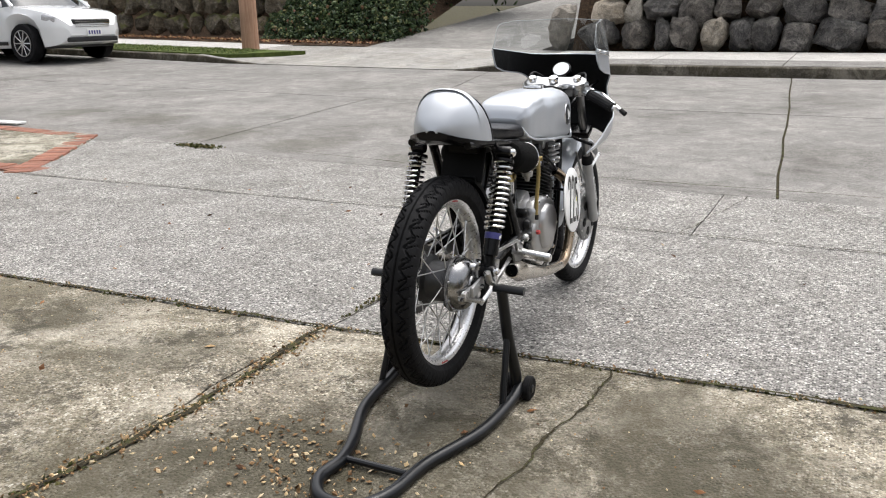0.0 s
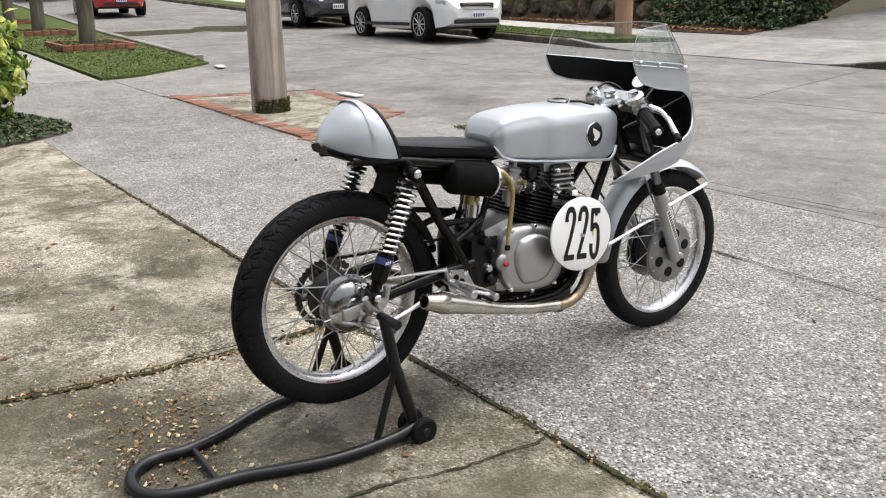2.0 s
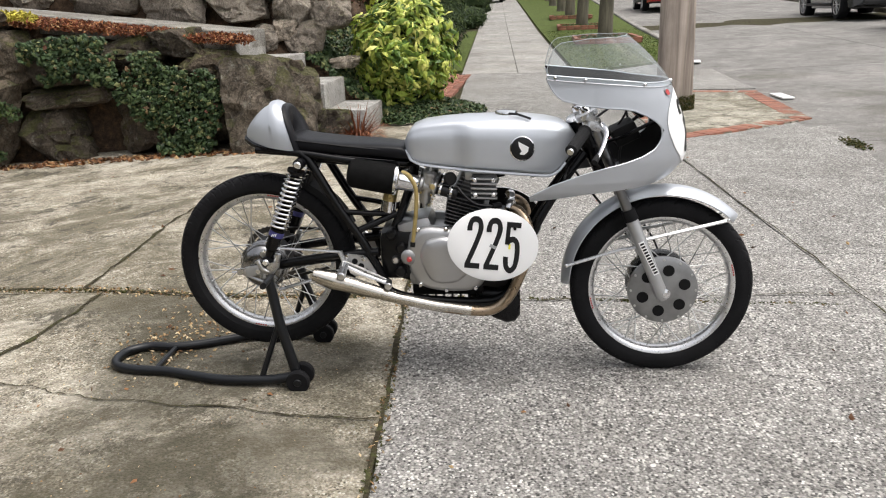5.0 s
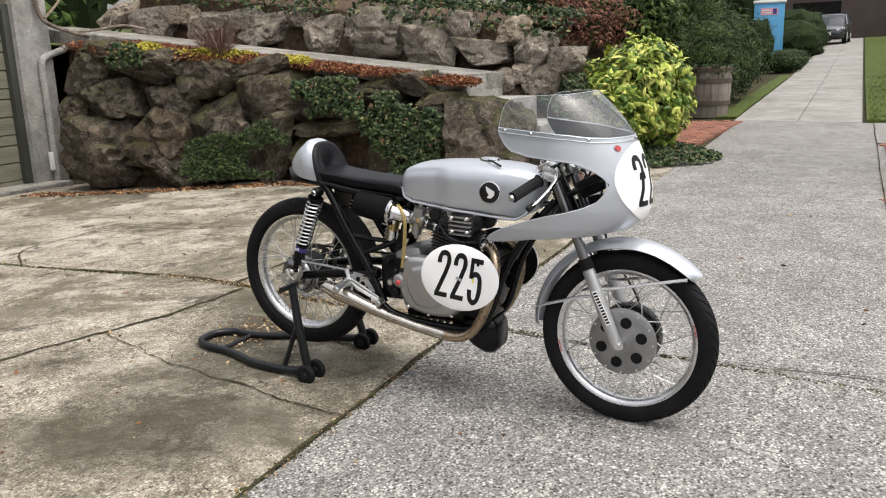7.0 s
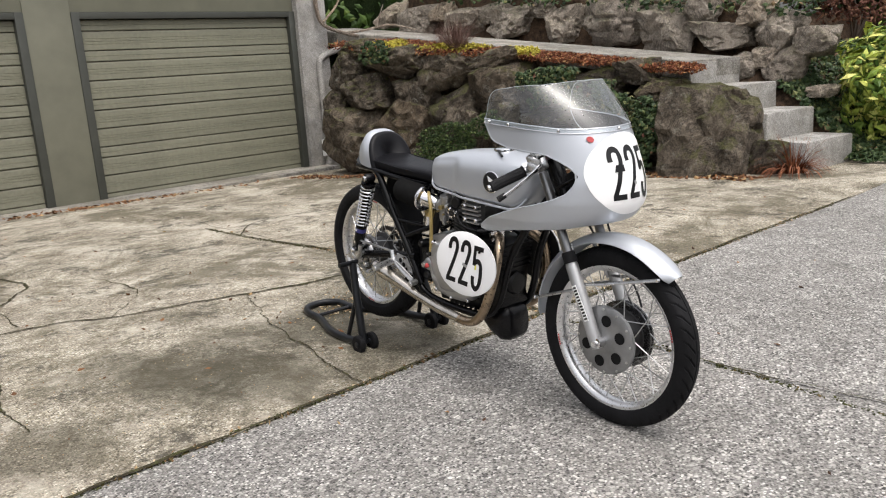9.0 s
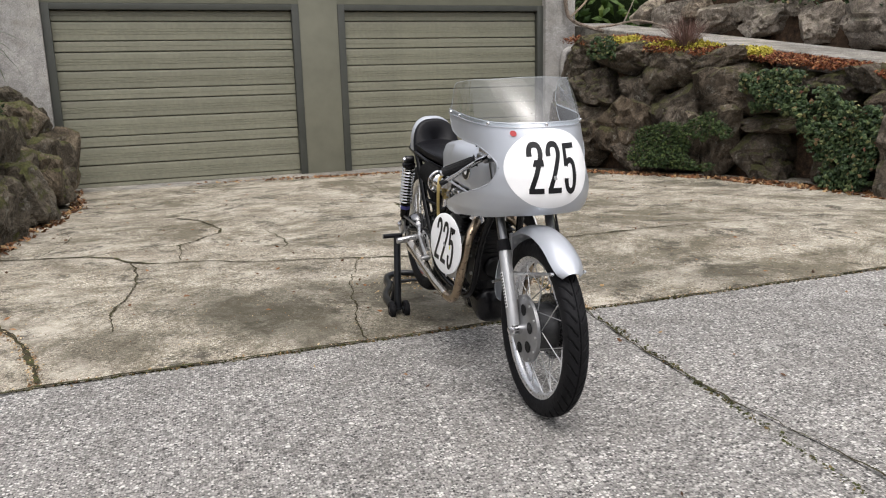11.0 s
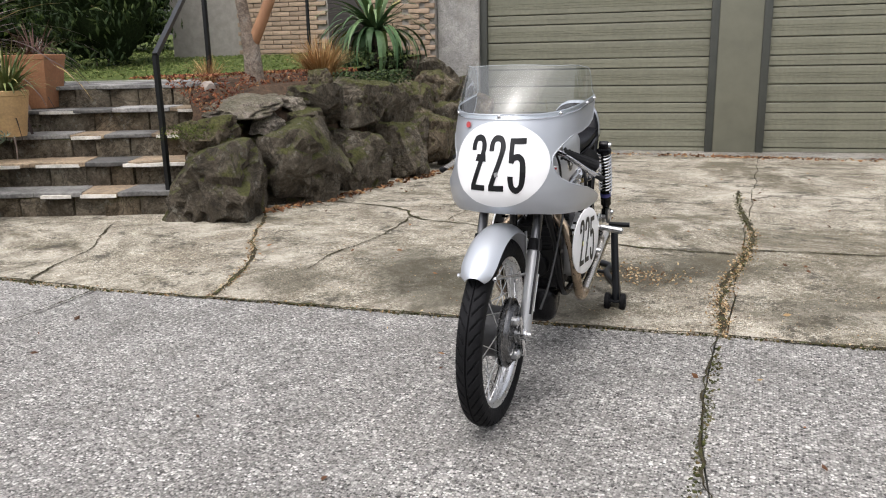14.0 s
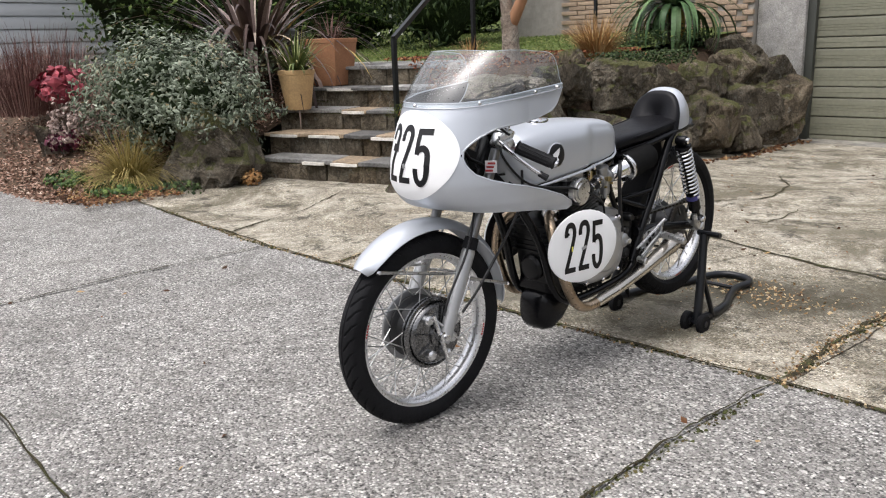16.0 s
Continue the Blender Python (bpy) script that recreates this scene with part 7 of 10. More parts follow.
# the far end of the block
bl = thing("far_building", pose(-62, -1.0, height(-60, -1) - 0.1), "dark brown building at the end of the block", "building")
Mesh().box((0, 0, 3), (4, 12, 6), (0, 0, 0), 0.05).put("wall", paint("dark_brown_wall", (0.08, 0.06, 0.055), 0.8, 0, 0.15, 1), bl)
Mesh().box((2.02, -1.0, 1.3), (0.05, 3.0, 2.6)).put("carport", BLACK_INNER, bl, "dark carport opening")
for k, (x, y, h) in enumerate(((-44, -5.5, 7), (-52, -8, 8), (-52, 7.5, 7), (-62, 10, 8), (-32, -6, 6), (-23, -5, 5.5), (-72, 18, 9), (-75, -12, 9), (-13, -9, 5.5), (-8.5, -12, 5.5))):
    bush("far_tree", (x, y, height(x, y) + h * 0.55), (h * 0.45, h * 0.45, h * 0.58), 2600, 0.28, HEDGE if k % 2 else DARKGREEN, "dark evergreen tree up the block", 210 + k, "far trees", low=-1.0, stems=3, category="tree", core=0.8)


# ---- the motorcycle: x ahead, y to its left, z up, from the ground under the rear axle ----
bike = thing("motorcycle", pose(-1.0227, 2.1378, 0, 0, 0, 92.96), "silver and black vintage racing motorcycle with half fairing", "motorcycle")
SKEW = Matrix.Translation((1.09, 0, 0)) @ Matrix.Rotation(radians(-2.5), 4, "Z") @ Matrix.Translation((-1.09, 0, 0))
FA, RA = Vector((1.329, 0, 0.289)), Vector((0.0, -0.008, 0.393))
STEER = Matrix.Translation(FA + Vector((0, -0.0265, 0))) @ Matrix.Rotation(radians(-1.4), 4, "Z") @ Matrix.Rotation(radians(-1.2), 4, "X") @ Matrix.Translation(-FA)


def tyre(centre, rad, half, front, m=Matrix()):
    nt, prof = 528, []
    cross = [(-half * 0.62, rad - 0.066), (-half * 0.92, rad - 0.052), (-half, rad - 0.036), (-half * 0.96, rad - 0.026)]
    crown = [(half * 0.95 * math.sin(a), rad - 0.024 + 0.024 * (math.cos(a) ** 0.9 if math.cos(a) > 0 else 0)) for a in [radians(-78 + 156 * k / 36) for k in range(37)]]
    prof = cross + crown + [(-y, r) for y, r in reversed(cross)]
    rings = []
    for i in range(nt):
        th, ring = 2 * math.pi * i / nt, []
        for y, r in prof:
            d, u = 0.0, abs(y) / half
            if r < rad - 0.034:
                pass
            elif front:
                # slanting feathers either side of a fine centre line
                ph = (i / nt * 44 - u * 1.35) % 1.0
                if (0.16 < u < 0.95 and ph < 0.10 + 0.16 * min(u, 1.0 - u * 0.7)) or u < 0.03:
                    d = 0.005
            else:
                # a wavering groove each side with short forks off it
                turn = i / nt * 34 + (0.5 if y > 0 else 0)
                line = 0.52 + 0.20 * math.sin(2 * math.pi * turn)
                fork = (turn * 2 + u * 1.1) % 1.0
                if abs(u - line) < 0.060 or (0.30 < u < 0.97 and fork < 0.12) or u < 0.028:
                    d = 0.0065
            ring.append((math.cos(th) * (r - d), y, math.sin(th) * (r - d)))
        rings.append(ring)
    return Mesh().loft(rings, True, False, True).moved(m @ Matrix.Translation(centre))


def ring_section(profile, centre, m=Matrix(), n=96):
    rings = [[(math.cos(2 * math.pi * i / n) * r, y, math.sin(2 * math.pi * i / n) * r) for y, r in profile] for i in range(n)]
    return Mesh().loft(rings, True, False, True).moved(m @ Matrix.Translation(centre))


SPOKE = Mesh().tube([(0, 0, 0), (0, 0, 0.08), (0, 0, 0.92), (0, 0, 0.94), (0, 0, 1.0)], [0.0018, 0.0018, 0.0018, 0.0030, 0.0030], 6).mesh("spoke", STEEL)


def wheel(name, centre, rad, half, front, label, m=Matrix()):
    half_rim = 0.027
    prof = [(-half_rim, 0.2445), (-half_rim + 0.004, 0.2445), (-0.018, 0.232), (0.018, 0.232), (half_rim - 0.004, 0.2445), (half_rim, 0.2445), (half_rim + 0.001, 0.238), (0.020, 0.2245), (0.010, 0.218), (-0.010, 0.218), (-0.020, 0.2245), (-half_rim - 0.001, 0.238)]
    w = ring_section(prof, centre, m).put(name, RIM, bike, label, angle=40)
    tyre(centre, rad, half, front, m).put("tyre", RUBBER, w, "black treaded racing tyre", angle=30)
    c = Vector(centre)
    hub_r, hub_w = (0.088, 0.048) if front else (0.066, 0.046)
    hub = Mesh().lathe([(0.02, -hub_w - 0.012), (hub_r * 0.55, -hub_w - 0.010), (hub_r, -hub_w), (hub_r + 0.010, -hub_w + 0.004), (hub_r + 0.010, -hub_w + 0.012), (hub_r - 0.006, -hub_w + 0.02), (hub_r - 0.008, 0),
                        (hub_r - 0.006, hub_w - 0.02), (hub_r + 0.010, hub_w - 0.012), (hub_r + 0.010, hub_w - 0.004), (hub_r, hub_w), (hub_r * 0.5, hub_w + 0.01), (0.02, hub_w + 0.012)], (0, 0, 0), (0, 1, 0), 40)
    hub.moved(m @ Matrix.Translation(c)).put("hub", CAST_DARK, w, "cast alloy drum hub")
    for k in range(36):
        s = 1 if k % 2 else -1
        lean = radians(32) * (1 if (k // 2) % 2 else -1)
        th = 2 * math.pi * k / 36
        a = Vector((math.cos(th + lean) * (hub_r + 0.004), s * (hub_w - 0.008), math.sin(th + lean) * (hub_r + 0.004)))
        b = Vector((math.cos(th) * 0.221, s * 0.006, math.sin(th) * 0.221))
        a, b = m @ (c + a), m @ (c + b)
        sp = new("spoke", SPOKE)
        sp.parent = w
        d = b - a
        sp.matrix_local = Matrix.Translation(a) @ d.to_track_quat("Z", "Y").to_matrix().to_4x4() @ Matrix.Diagonal((1, 1, d.length, 1))
    # maker's marks on the rim, as plain bars
    for side in (-1, 1):
        for a0 in ((75, 255) if front is False else (10, 190)):
            bar = Mesh()
            for q in range(5):
                th = radians(a0 + q * 2.0)
                bar.box((0, 0, 0), (0.006, 0.001, 0.0045), (0, 0, 0))
                k = len(bar.v) - 8
                mm = Matrix.Translation((math.cos(th) * 0.2345, side * (half_rim + 0.0005), math.sin(th) * 0.2345)) @ Matrix.Rotation(-th - math.pi / 2, 4, "Y")
                bar.v[k:] = [tuple(mm @ Vector(p)) for p in bar.v[k:]]
            bar.moved(m @ Matrix.Translation(c)).put("rim_mark", RED_LABEL, w, "small red marks")
    return w


fw = wheel("front_wheel", FA, 0.299, 0.038, True, "polished alloy rim of the front wheel", STEER)
rw = wheel("rear_wheel", RA, 0.305, 0.046, False, "polished alloy rim of the rear wheel")

# front drum: drilled cover on the right, brake plate with ribs and lever on the left
cover = Mesh().lathe([(0.02, -0.072), (0.045, -0.070), (0.098, -0.066), (0.112, -0.060), (0.114, -0.050), (0.106, -0.046)], FA, (0, 1, 0), 48)
cover.moved(STEER).put("drum_cover", paint("grey_drum_cover", (0.27, 0.272, 0.275), 0.38, 0.75, 0.2, 18), fw, "grey drilled drum cover")
for k in range(6):
    a = 2 * math.pi * (k + 0.3) / 6
    p = FA + Vector((math.cos(a) * 0.070, 0, math.sin(a) * 0.070))
    Mesh().lathe([(0.019, -0.0705), (0.019, -0.069), (0.0165, -0.0685)], p, (0, 1, 0), 18).moved(STEER).put("vent_hole", BLACK_INNER, fw, "round vent hole")
for k in range(12):
    a = 2 * math.pi * k / 12
    p = FA + Vector((math.cos(a) * 0.104, 0, math.sin(a) * 0.104))
    Mesh().lathe([(0.004, -0.067), (0.004, -0.0625)], p, (0, 1, 0), 8).moved(STEER).put("rivet", STEEL, fw)
plate = Mesh().lathe([(0.02, 0.080), (0.034, 0.079), (0.036, 0.070), (0.070, 0.066), (0.088, 0.066), (0.094, 0.060), (0.098, 0.05), (0.098, 0.03)], FA, (0, 1, 0), 48)
plate = plate.moved(STEER).put("brake_plate", CAST_MID, fw, "cast alloy brake plate")
Mesh().lathe([(0.100, 0.028), (0.110, 0.030), (0.110, 0.036), (0.102, 0.038), (0.102, 0.042), (0.110, 0.044), (0.110, 0.050), (0.102, 0.052), (0.100, 0.056)], FA, (0, 1, 0), 56, caps=False).moved(STEER).put("drum_ring", CAST_MID, fw, "ribbed alloy drum ring")
for k in range(8):
    a = 2 * math.pi * k / 8 + 0.2
    Mesh().box(FA + Vector((math.cos(a) * 0.062, 0.069, math.sin(a) * 0.062)), (0.050, 0.010, 0.006), (0, -math.degrees(a), 0), 0.002).moved(STEER).put("plate_rib", CAST_MID, plate)
for a, r in ((0.9, 0.072), (2.6, 0.070), (3.5, 0.050), (4.3, 0.074), (5.3, 0.066)):
    Mesh().lathe([(0.016, 0.062), (0.016, 0.084), (0.010, 0.090), (0.001, 0.090)], FA + Vector((math.cos(a) * r, 0, math.sin(a) * r)), (0, 1, 0), 16).moved(STEER).put("plate_boss", ALLOY, plate)
Mesh().lathe([(0.010, 0.078), (0.010, 0.105), (0.006, 0.108), (0.001, 0.108)], FA, (0, 1, 0), 6).moved(STEER).put("axle_nut", CHROME, fw)
Mesh().tube([FA + Vector((0.03, 0.085, 0.07)), FA + Vector((0.005, 0.09, -0.01)), FA + Vector((-0.02, 0.088, -0.075))], 0.007, 8).moved(STEER).put("brake_arm", CHROME, fw)
Mesh().tube([FA + Vector((-0.075, 0.088, -0.035)), FA + Vector((0.02, 0.088, 0.05))], 0.004, 8).moved(STEER).put("brake_rod", STEEL, fw)
Mesh().tube(smooth_path([(1.02, 0.105, 0.745), (1.045, 0.128, 0.675), (1.076, 0.135, 0.625), (1.148, 0.132, 0.532), (1.237, 0.122, 0.422), (1.290, 0.108, 0.360)], 5), 0.0042, 8).put("brake_cable", BLACK_VINYL, bike, "black front brake cable")
# rear drum dome with its bolts
DOME = paint("polished_dark_casting", (0.30, 0.30, 0.305), 0.20, 1.0, 0.25, 22, bump=0.04)
dome = Mesh().lathe([(0.014, -0.104), (0.030, -0.103), (0.033, -0.098), (0.050, -0.096), (0.066, -0.087), (0.075, -0.072), (0.078, -0.056), (0.083, -0.054), (0.083, -0.046), (0.076, -0.040)], RA, (0, 1, 0), 48).put("drum_dome", DOME, rw, "domed polished drum cover")
for k in range(3):
    a = 2 * math.pi * (k + 0.62) / 3
    Mesh().lathe([(0.001, -0.104), (0.010, -0.104), (0.013, -0.100), (0.014, -0.080)], RA + Vector((math.cos(a) * 0.052, 0, math.sin(a) * 0.052)), (0, 1, 0), 14).put("boss", ALLOY, dome)
for k in range(9):
    a = 2 * math.pi * k / 9
    Mesh().lathe([(0.001, -0.060), (0.0035, -0.060), (0.0035, -0.052)], RA + Vector((math.cos(a) * 0.079, 0, math.sin(a) * 0.079)), (0, 1, 0), 8).put("flange_nut", STEEL, dome)
Mesh().tube([RA + Vector((-0.07, -0.088, -0.020)), RA + Vector((0.02, -0.100, -0.052)), RA + Vector((0.055, -0.104, -0.066))], [0.005, 0.007, 0.008], 8).put("cam_lever", ALLOY, dome)
SPROCKET = paint("dark_sprocket_steel", (0.10, 0.095, 0.09), 0.4, 0.9, 0.3, 25)
teeth = []
for k in range(120):
    a, r = 2 * math.pi * k / 120, 0.104 if k % 3 == 0 else 0.099
    teeth.append([RA + Vector((math.cos(a) * q, y, math.sin(a) * q)) for q, y in ((0.082, 0.062), (r, 0.063), (r, 0.067), (0.082, 0.068))])
sprocket = Mesh().loft(teeth, True, False, True).put("sprocket", SPROCKET, rw, "dark toothed sprocket", smooth=False)
for k in range(6):
    a = 2 * math.pi * k / 6
    Mesh().tube([RA + Vector((math.cos(a) * 0.05, 0.065, math.sin(a) * 0.05)), RA + Vector((math.cos(a) * 0.086, 0.065, math.sin(a) * 0.086))], [0.013, 0.010], 8, squash=0.4).put("sprocket_arm", SPROCKET, sprocket)
Mesh().tube([RA + Vector((0.0, -0.135, 0)), RA + Vector((0, 0.135, 0))], 0.008, 10).put("axle", CHROME, rw)

# ---- fork and steering ----
for s in (-1, 1):
    y = 0.090 * s
    ax = FA + Vector((0.0, y, 0))
    top = Vector((1.122, y, 0.800))
    d = (top - ax).normalized()
    off = Vector((-0.010, 0, -0.004))
    leg = Mesh().tube([ax + off - d * 0.018, ax + off + d * 0.0, ax + off + d * 0.05, ax + off + d * 0.26, ax + off + d * 0.272], [0.017, 0.021, 0.0205, 0.0205, 0.017], 16)
    leg = leg.moved(STEER).put("fork_slider", GREY_METAL, bike, "grey fork slider")
    Mesh().tube([ax + off + d * 0.268, ax + off + d * 0.305], [0.023, 0.021], 16).moved(STEER).put("dust_seal", RUBBER, leg, "black rubber seal")
    # shade on the upper fork tubes is put into a darker steel colour
    Mesh().tube([ax + off + d * 0.30, ax + off + d * 0.575], 0.0155, 16).moved(STEER).put("stanchion", paint("shaded_fork_steel", (0.22, 0.22, 0.225), 0.3, 1.0, 0.15, 18) if s < 0 else bpy.data.materials["shaded_fork_steel"], leg, "steel fork tube coloured dark for shade")
    Mesh().tube([ax + Vector((0, -0.026 * s, 0)), ax + Vector((0, 0.012 * s, 0)), ax + Vector((0, 0.014 * s, 0)), ax + Vector((0, 0.026 * s, 0))], [0.017, 0.017, 0.010, 0.010], 12).moved(STEER).put("axle_clamp", CHROME, leg)
    # maker's name down the slider, as plain bars
    strip = Mesh().box((0, 0, 0), (0.018, 0.0015, 0.12))
    strip.moved(STEER @ Matrix.Translation(ax + off + d * 0.135 + Vector((0.004, -0.0205, 0.002) if s < 0 else (-0.0150, 0.0142, -0.006))) @ Matrix.Rotation(radians(-26), 4, "Y") @ Matrix.Rotation(radians(0 if s < 0 else 46), 4, "Z")).put("decal", WHITE_VINYL, leg, "white decal strip")
    bars = Mesh()
    for k in range(11):
        bars.box((0.0, 0, -0.052 + k * 0.0104), (0.013, 0.0015, 0.006))
    bars.moved(STEER @ Matrix.Translation(ax + off + d * 0.135 + Vector((0.004, -0.0212, 0.002) if s < 0 else (-0.0155, 0.0147, -0.006))) @ Matrix.Rotation(radians(-26), 4, "Y") @ Matrix.Rotation(radians(0 if s < 0 else 46), 4, "Z")).put("decal_bars", BLACK_VINYL, leg, "row of small black bars")
outline = []
for k in range(72):
    th = 2 * math.pi * k / 72
    # three rounded bosses joined by a waisted web
    yy = 0.122 * math.sin(th)
    ww = 0.026 + 0.016 * math.exp(-((abs(yy) - 0.092) / 0.022) ** 2) + 0.020 * math.exp(-(yy / 0.028) ** 2)
    outline.append((math.copysign(abs(math.cos(th)) ** 0.35, math.cos(th)) * ww - 0.016 * math.exp(-(yy / 0.03) ** 2), yy))
yk = Mesh().loft([[(x * q, y * (0.4 + 0.6 * q), z) for x, y in outline] for q, z in ((0.86, -0.012), (1.0, -0.008), (1.0, 0.007), (0.88, 0.0115), (0.5, 0.012), (0.05, 0.012))])
yoke = yk.moved(STEER @ Matrix.Translation((1.072, 0, 0.868)) @ Matrix.Rotation(radians(-26), 4, "Y")).put("top_yoke", ALLOY, bike, "polished alloy top yoke", angle=40)
Mesh().box((0, 0, 0), (0.07, 0.235, 0.03), (0, 0, 0), 0.008).moved(STEER @ Matrix.Translation((1.165, 0, 0.672)) @ Matrix.Rotation(radians(-26), 4, "Y")).put("bottom_yoke", BLACK_PAINT, bike, "black bottom yoke")
for y, r in ((-0.09, 0.017), (0.0, 0.02), (0.09, 0.017)):
    Mesh().lathe([(r, 0), (r, 0.012), (r * 0.8, 0.018), (0.001, 0.018)], (0, 0, 0), (0, 0, 1), 18).moved(STEER @ Matrix.Translation((1.070 if y else 1.055, y, 0.876)) @ Matrix.Rotation(radians(-26), 4, "Y")).put("cap_nut", CHROME, yoke)
Mesh().tube([(1.045, 0, 0.86), (1.135, 0, 0.68)], 0.03, 18).put("steering_head", BLACK_PAINT, bike, "black steering head tube")
for s in (-1, 1):
    inner, end = Vector((1.085, 0.098 * s, 0.842)), Vector((1.017, 0.243 * s, 0.782))
    d = (end - inner).normalized()
    bar = Mesh().tube([inner, end], 0.011, 14)
    bar.lathe([(0.026, -0.018), (0.028, -0.012), (0.028, 0.012), (0.026, 0.018)], inner + Vector((0.004, -0.006 * s, 0)), (-0.438, 0, 0.899), 20)
    bar = bar.moved(STEER).put("clip_on_bar", ALLOY, bike, "alloy clip-on handlebar")
    grip = Mesh().tube([inner + d * 0.048, inner + d * 0.050, inner + d * 0.056, inner + d * 0.165, inner + d * 0.170, inner + d * 0.174], [0.014, 0.022, 0.0175, 0.017, 0.019, 0.012], 18)
    grip = grip.moved(STEER).put("grip", GRIP, bar, "black ribbed rubber grip")
    for k in range(12):
        a = 2 * math.pi * k / 12
        u = d.orthogonal().normalized()
        q = math.cos(a) * u + math.sin(a) * d.cross(u)
        Mesh().tube([inner + d * 0.06 + q * 0.0172, inner + d * 0.16 + q * 0.0168], 0.0016, 5).moved(STEER).put("grip_rib", GRIP, bar)
    Mesh().tube([inner + d * 0.169, inner + d * 0.181], [0.012, 0.010], 14).moved(STEER).put("bar_end", CHROME, bar)
    perch = Mesh().box(inner + d * 0.028 + Vector((0.018, 0, 0.004)), (0.045, 0.026, 0.026), (0, 20, -25 * s), 0.006)
    perch.box(inner + d * 0.005 + Vector((0.0, 0, 0.018)), (0.045, 0.05, 0.02), (0, 20, -25 * s), 0.006)
    perch.moved(STEER).put("lever_perch", ALLOY, bar)
    pv = inner + d * 0.025 + Vector((0.038, 0, 0.006))
    tip = Vector((1.085, 0.268 * s, 0.755))
    path = smooth_path([pv, pv + (tip - pv) * 0.35 + Vector((0.022, 0, 0.010)), pv + (tip - pv) * 0.75 + Vector((0.012, 0, 0.002)), tip], 5)
    Mesh().tube(path, [0.0125] * 4 + [0.0095] * 10 + [0.009, 0.009], 12, squash=0.65).moved(STEER).put("lever", CHROME, bar, "polished alloy lever")
    Mesh().tube([tip - (path[-1] - path[-3]).normalized() * 0.02, tip + (path[-1] - path[-3]).normalized() * 0.008], [0.009, 0.010], 10).moved(STEER).put("lever_tip", GRIP, bar, "black rubber tip")

# ---- front mudguard ----
FEN = [(178, 0.330), (165, 0.334), (150, 0.338), (130, 0.341), (110, 0.342), (90, 0.342), (72, 0.341), (58, 0.339), (45, 0.337)]
rings = []
for k in range(56):
    a = 178 - 133 * k / 55
    r = lerp_table([(-q, w) for q, w in FEN], -a)
    near = min(k, 55 - k) / 6
    wd = 0.054 * (math.sqrt(max(0.0, 1 - (1 - near) ** 2)) * 0.45 + 0.55 if near < 1 else 1.0)
    th = radians(a)
    outer = [(y * wd, r - 0.026 * abs(y) ** 2.4) for y in [-1 + 2 * j / 16 for j in range(17)]]
    inner_ = [(y * 0.975, q - 0.0025) for y, q in reversed(outer)]
    rings.append([(FA.x + math.cos(th) * q, y, FA.z + math.sin(th) * q) for y, q in outer + inner_])
fender = Mesh().loft(rings).moved(STEER).put("mudguard", SILVER, bike, "silver painted front mudguard", angle=50)
for s in (-1, 1):
    y = 0.062 * s
    rod = Mesh().tube([(1.530, 0.053 * s, 0.520), (1.29, 0.066 * s, 0.468), (1.238, 0.075 * s, 0.462)], 0.0065, 8, squash=0.6)
    rod.moved(STEER).put("mudguard_stay", ALLOY, fender)
    rod = Mesh().tube([(1.238, 0.075 * s, 0.440), (1.19, 0.066 * s, 0.430), (1.012, 0.052 * s, 0.372)], 0.0065, 8, squash=0.6)
    rod.moved(STEER).put("mudguard_stay", ALLOY, fender)
    Mesh().tube([(1.185, 0.053 * s, 0.585), (1.205, 0.06 * s, 0.53), (1.235, 0.075 * s, 0.455)], 0.0065, 8, squash=0.5).moved(STEER).put("mudguard_stay", GREY_METAL, fender)
    for p in ((1.526, 0.055 * s, 0.519), (1.016, 0.054 * s, 0.373)):
        Mesh().lathe([(0.006, -0.003), (0.006, 0.003), (0.003, 0.005)], p, (0, s, 0), 8).moved(STEER).put("bolt", CHROME, fender)

# ---- tank, seat and tail ----
T_TOP = [(0.498, 0.800), (0.508, 0.824), (0.526, 0.845), (0.56, 0.858), (0.63, 0.866), (0.70, 0.870), (0.80, 0.870), (0.88, 0.867), (0.945, 0.860), (0.99, 0.850), (1.025, 0.832), (1.045, 0.800)]
T_BOT = [(0.498, 0.788), (0.506, 0.756), (0.520, 0.738), (0.55, 0.725), (0.64, 0.712), (0.80, 0.697), (0.90, 0.686), (0.955, 0.680), (0.985, 0.690), (1.012, 0.722), (1.032, 0.752), (1.045, 0.780)]
T_HALF = [(0.498, 0.062), (0.506, 0.088), (0.524, 0.106), (0.55, 0.114), (0.62, 0.119), (0.70, 0.120), (0.80, 0.120), (0.88, 0.117), (0.945, 0.110), (0.985, 0.098), (1.020, 0.078), (1.045, 0.045)]
knee_in = lambda x: 0.13 * max(0.0, min(1.0, (0.715 - x) / 0.05)) ** 1.3
rings = []
for k in range(49):
    x = 0.498 + 0.547 * (0.5 - 0.5 * math.cos(math.pi * k / 48))
    zt, zb, hw = lerp_table(T_TOP, x), lerp_table(T_BOT, x), lerp_table(T_HALF, x)
    ring = []
    for j in range(52):
        a = 2 * math.pi * j / 52
        c, s = math.cos(a), math.sin(a)
        e = 0.58 if s > 0 else 0.30
        knee = 1 - knee_in(x) * (1 if s < 0.55 else max(0.0, 1 - (s - 0.55) / 0.3))
        yy = hw * knee * math.copysign(abs(c) ** (0.62 if s > 0 else 0.35), c)
        zm = zb + (zt - zb) * 0.42
        zz = zm + (zt - zm) * abs(s) ** e if s > 0 else zm - (zm - zb) * abs(s) ** e
        ring.append((x, yy, zz))
    rings.append(ring)
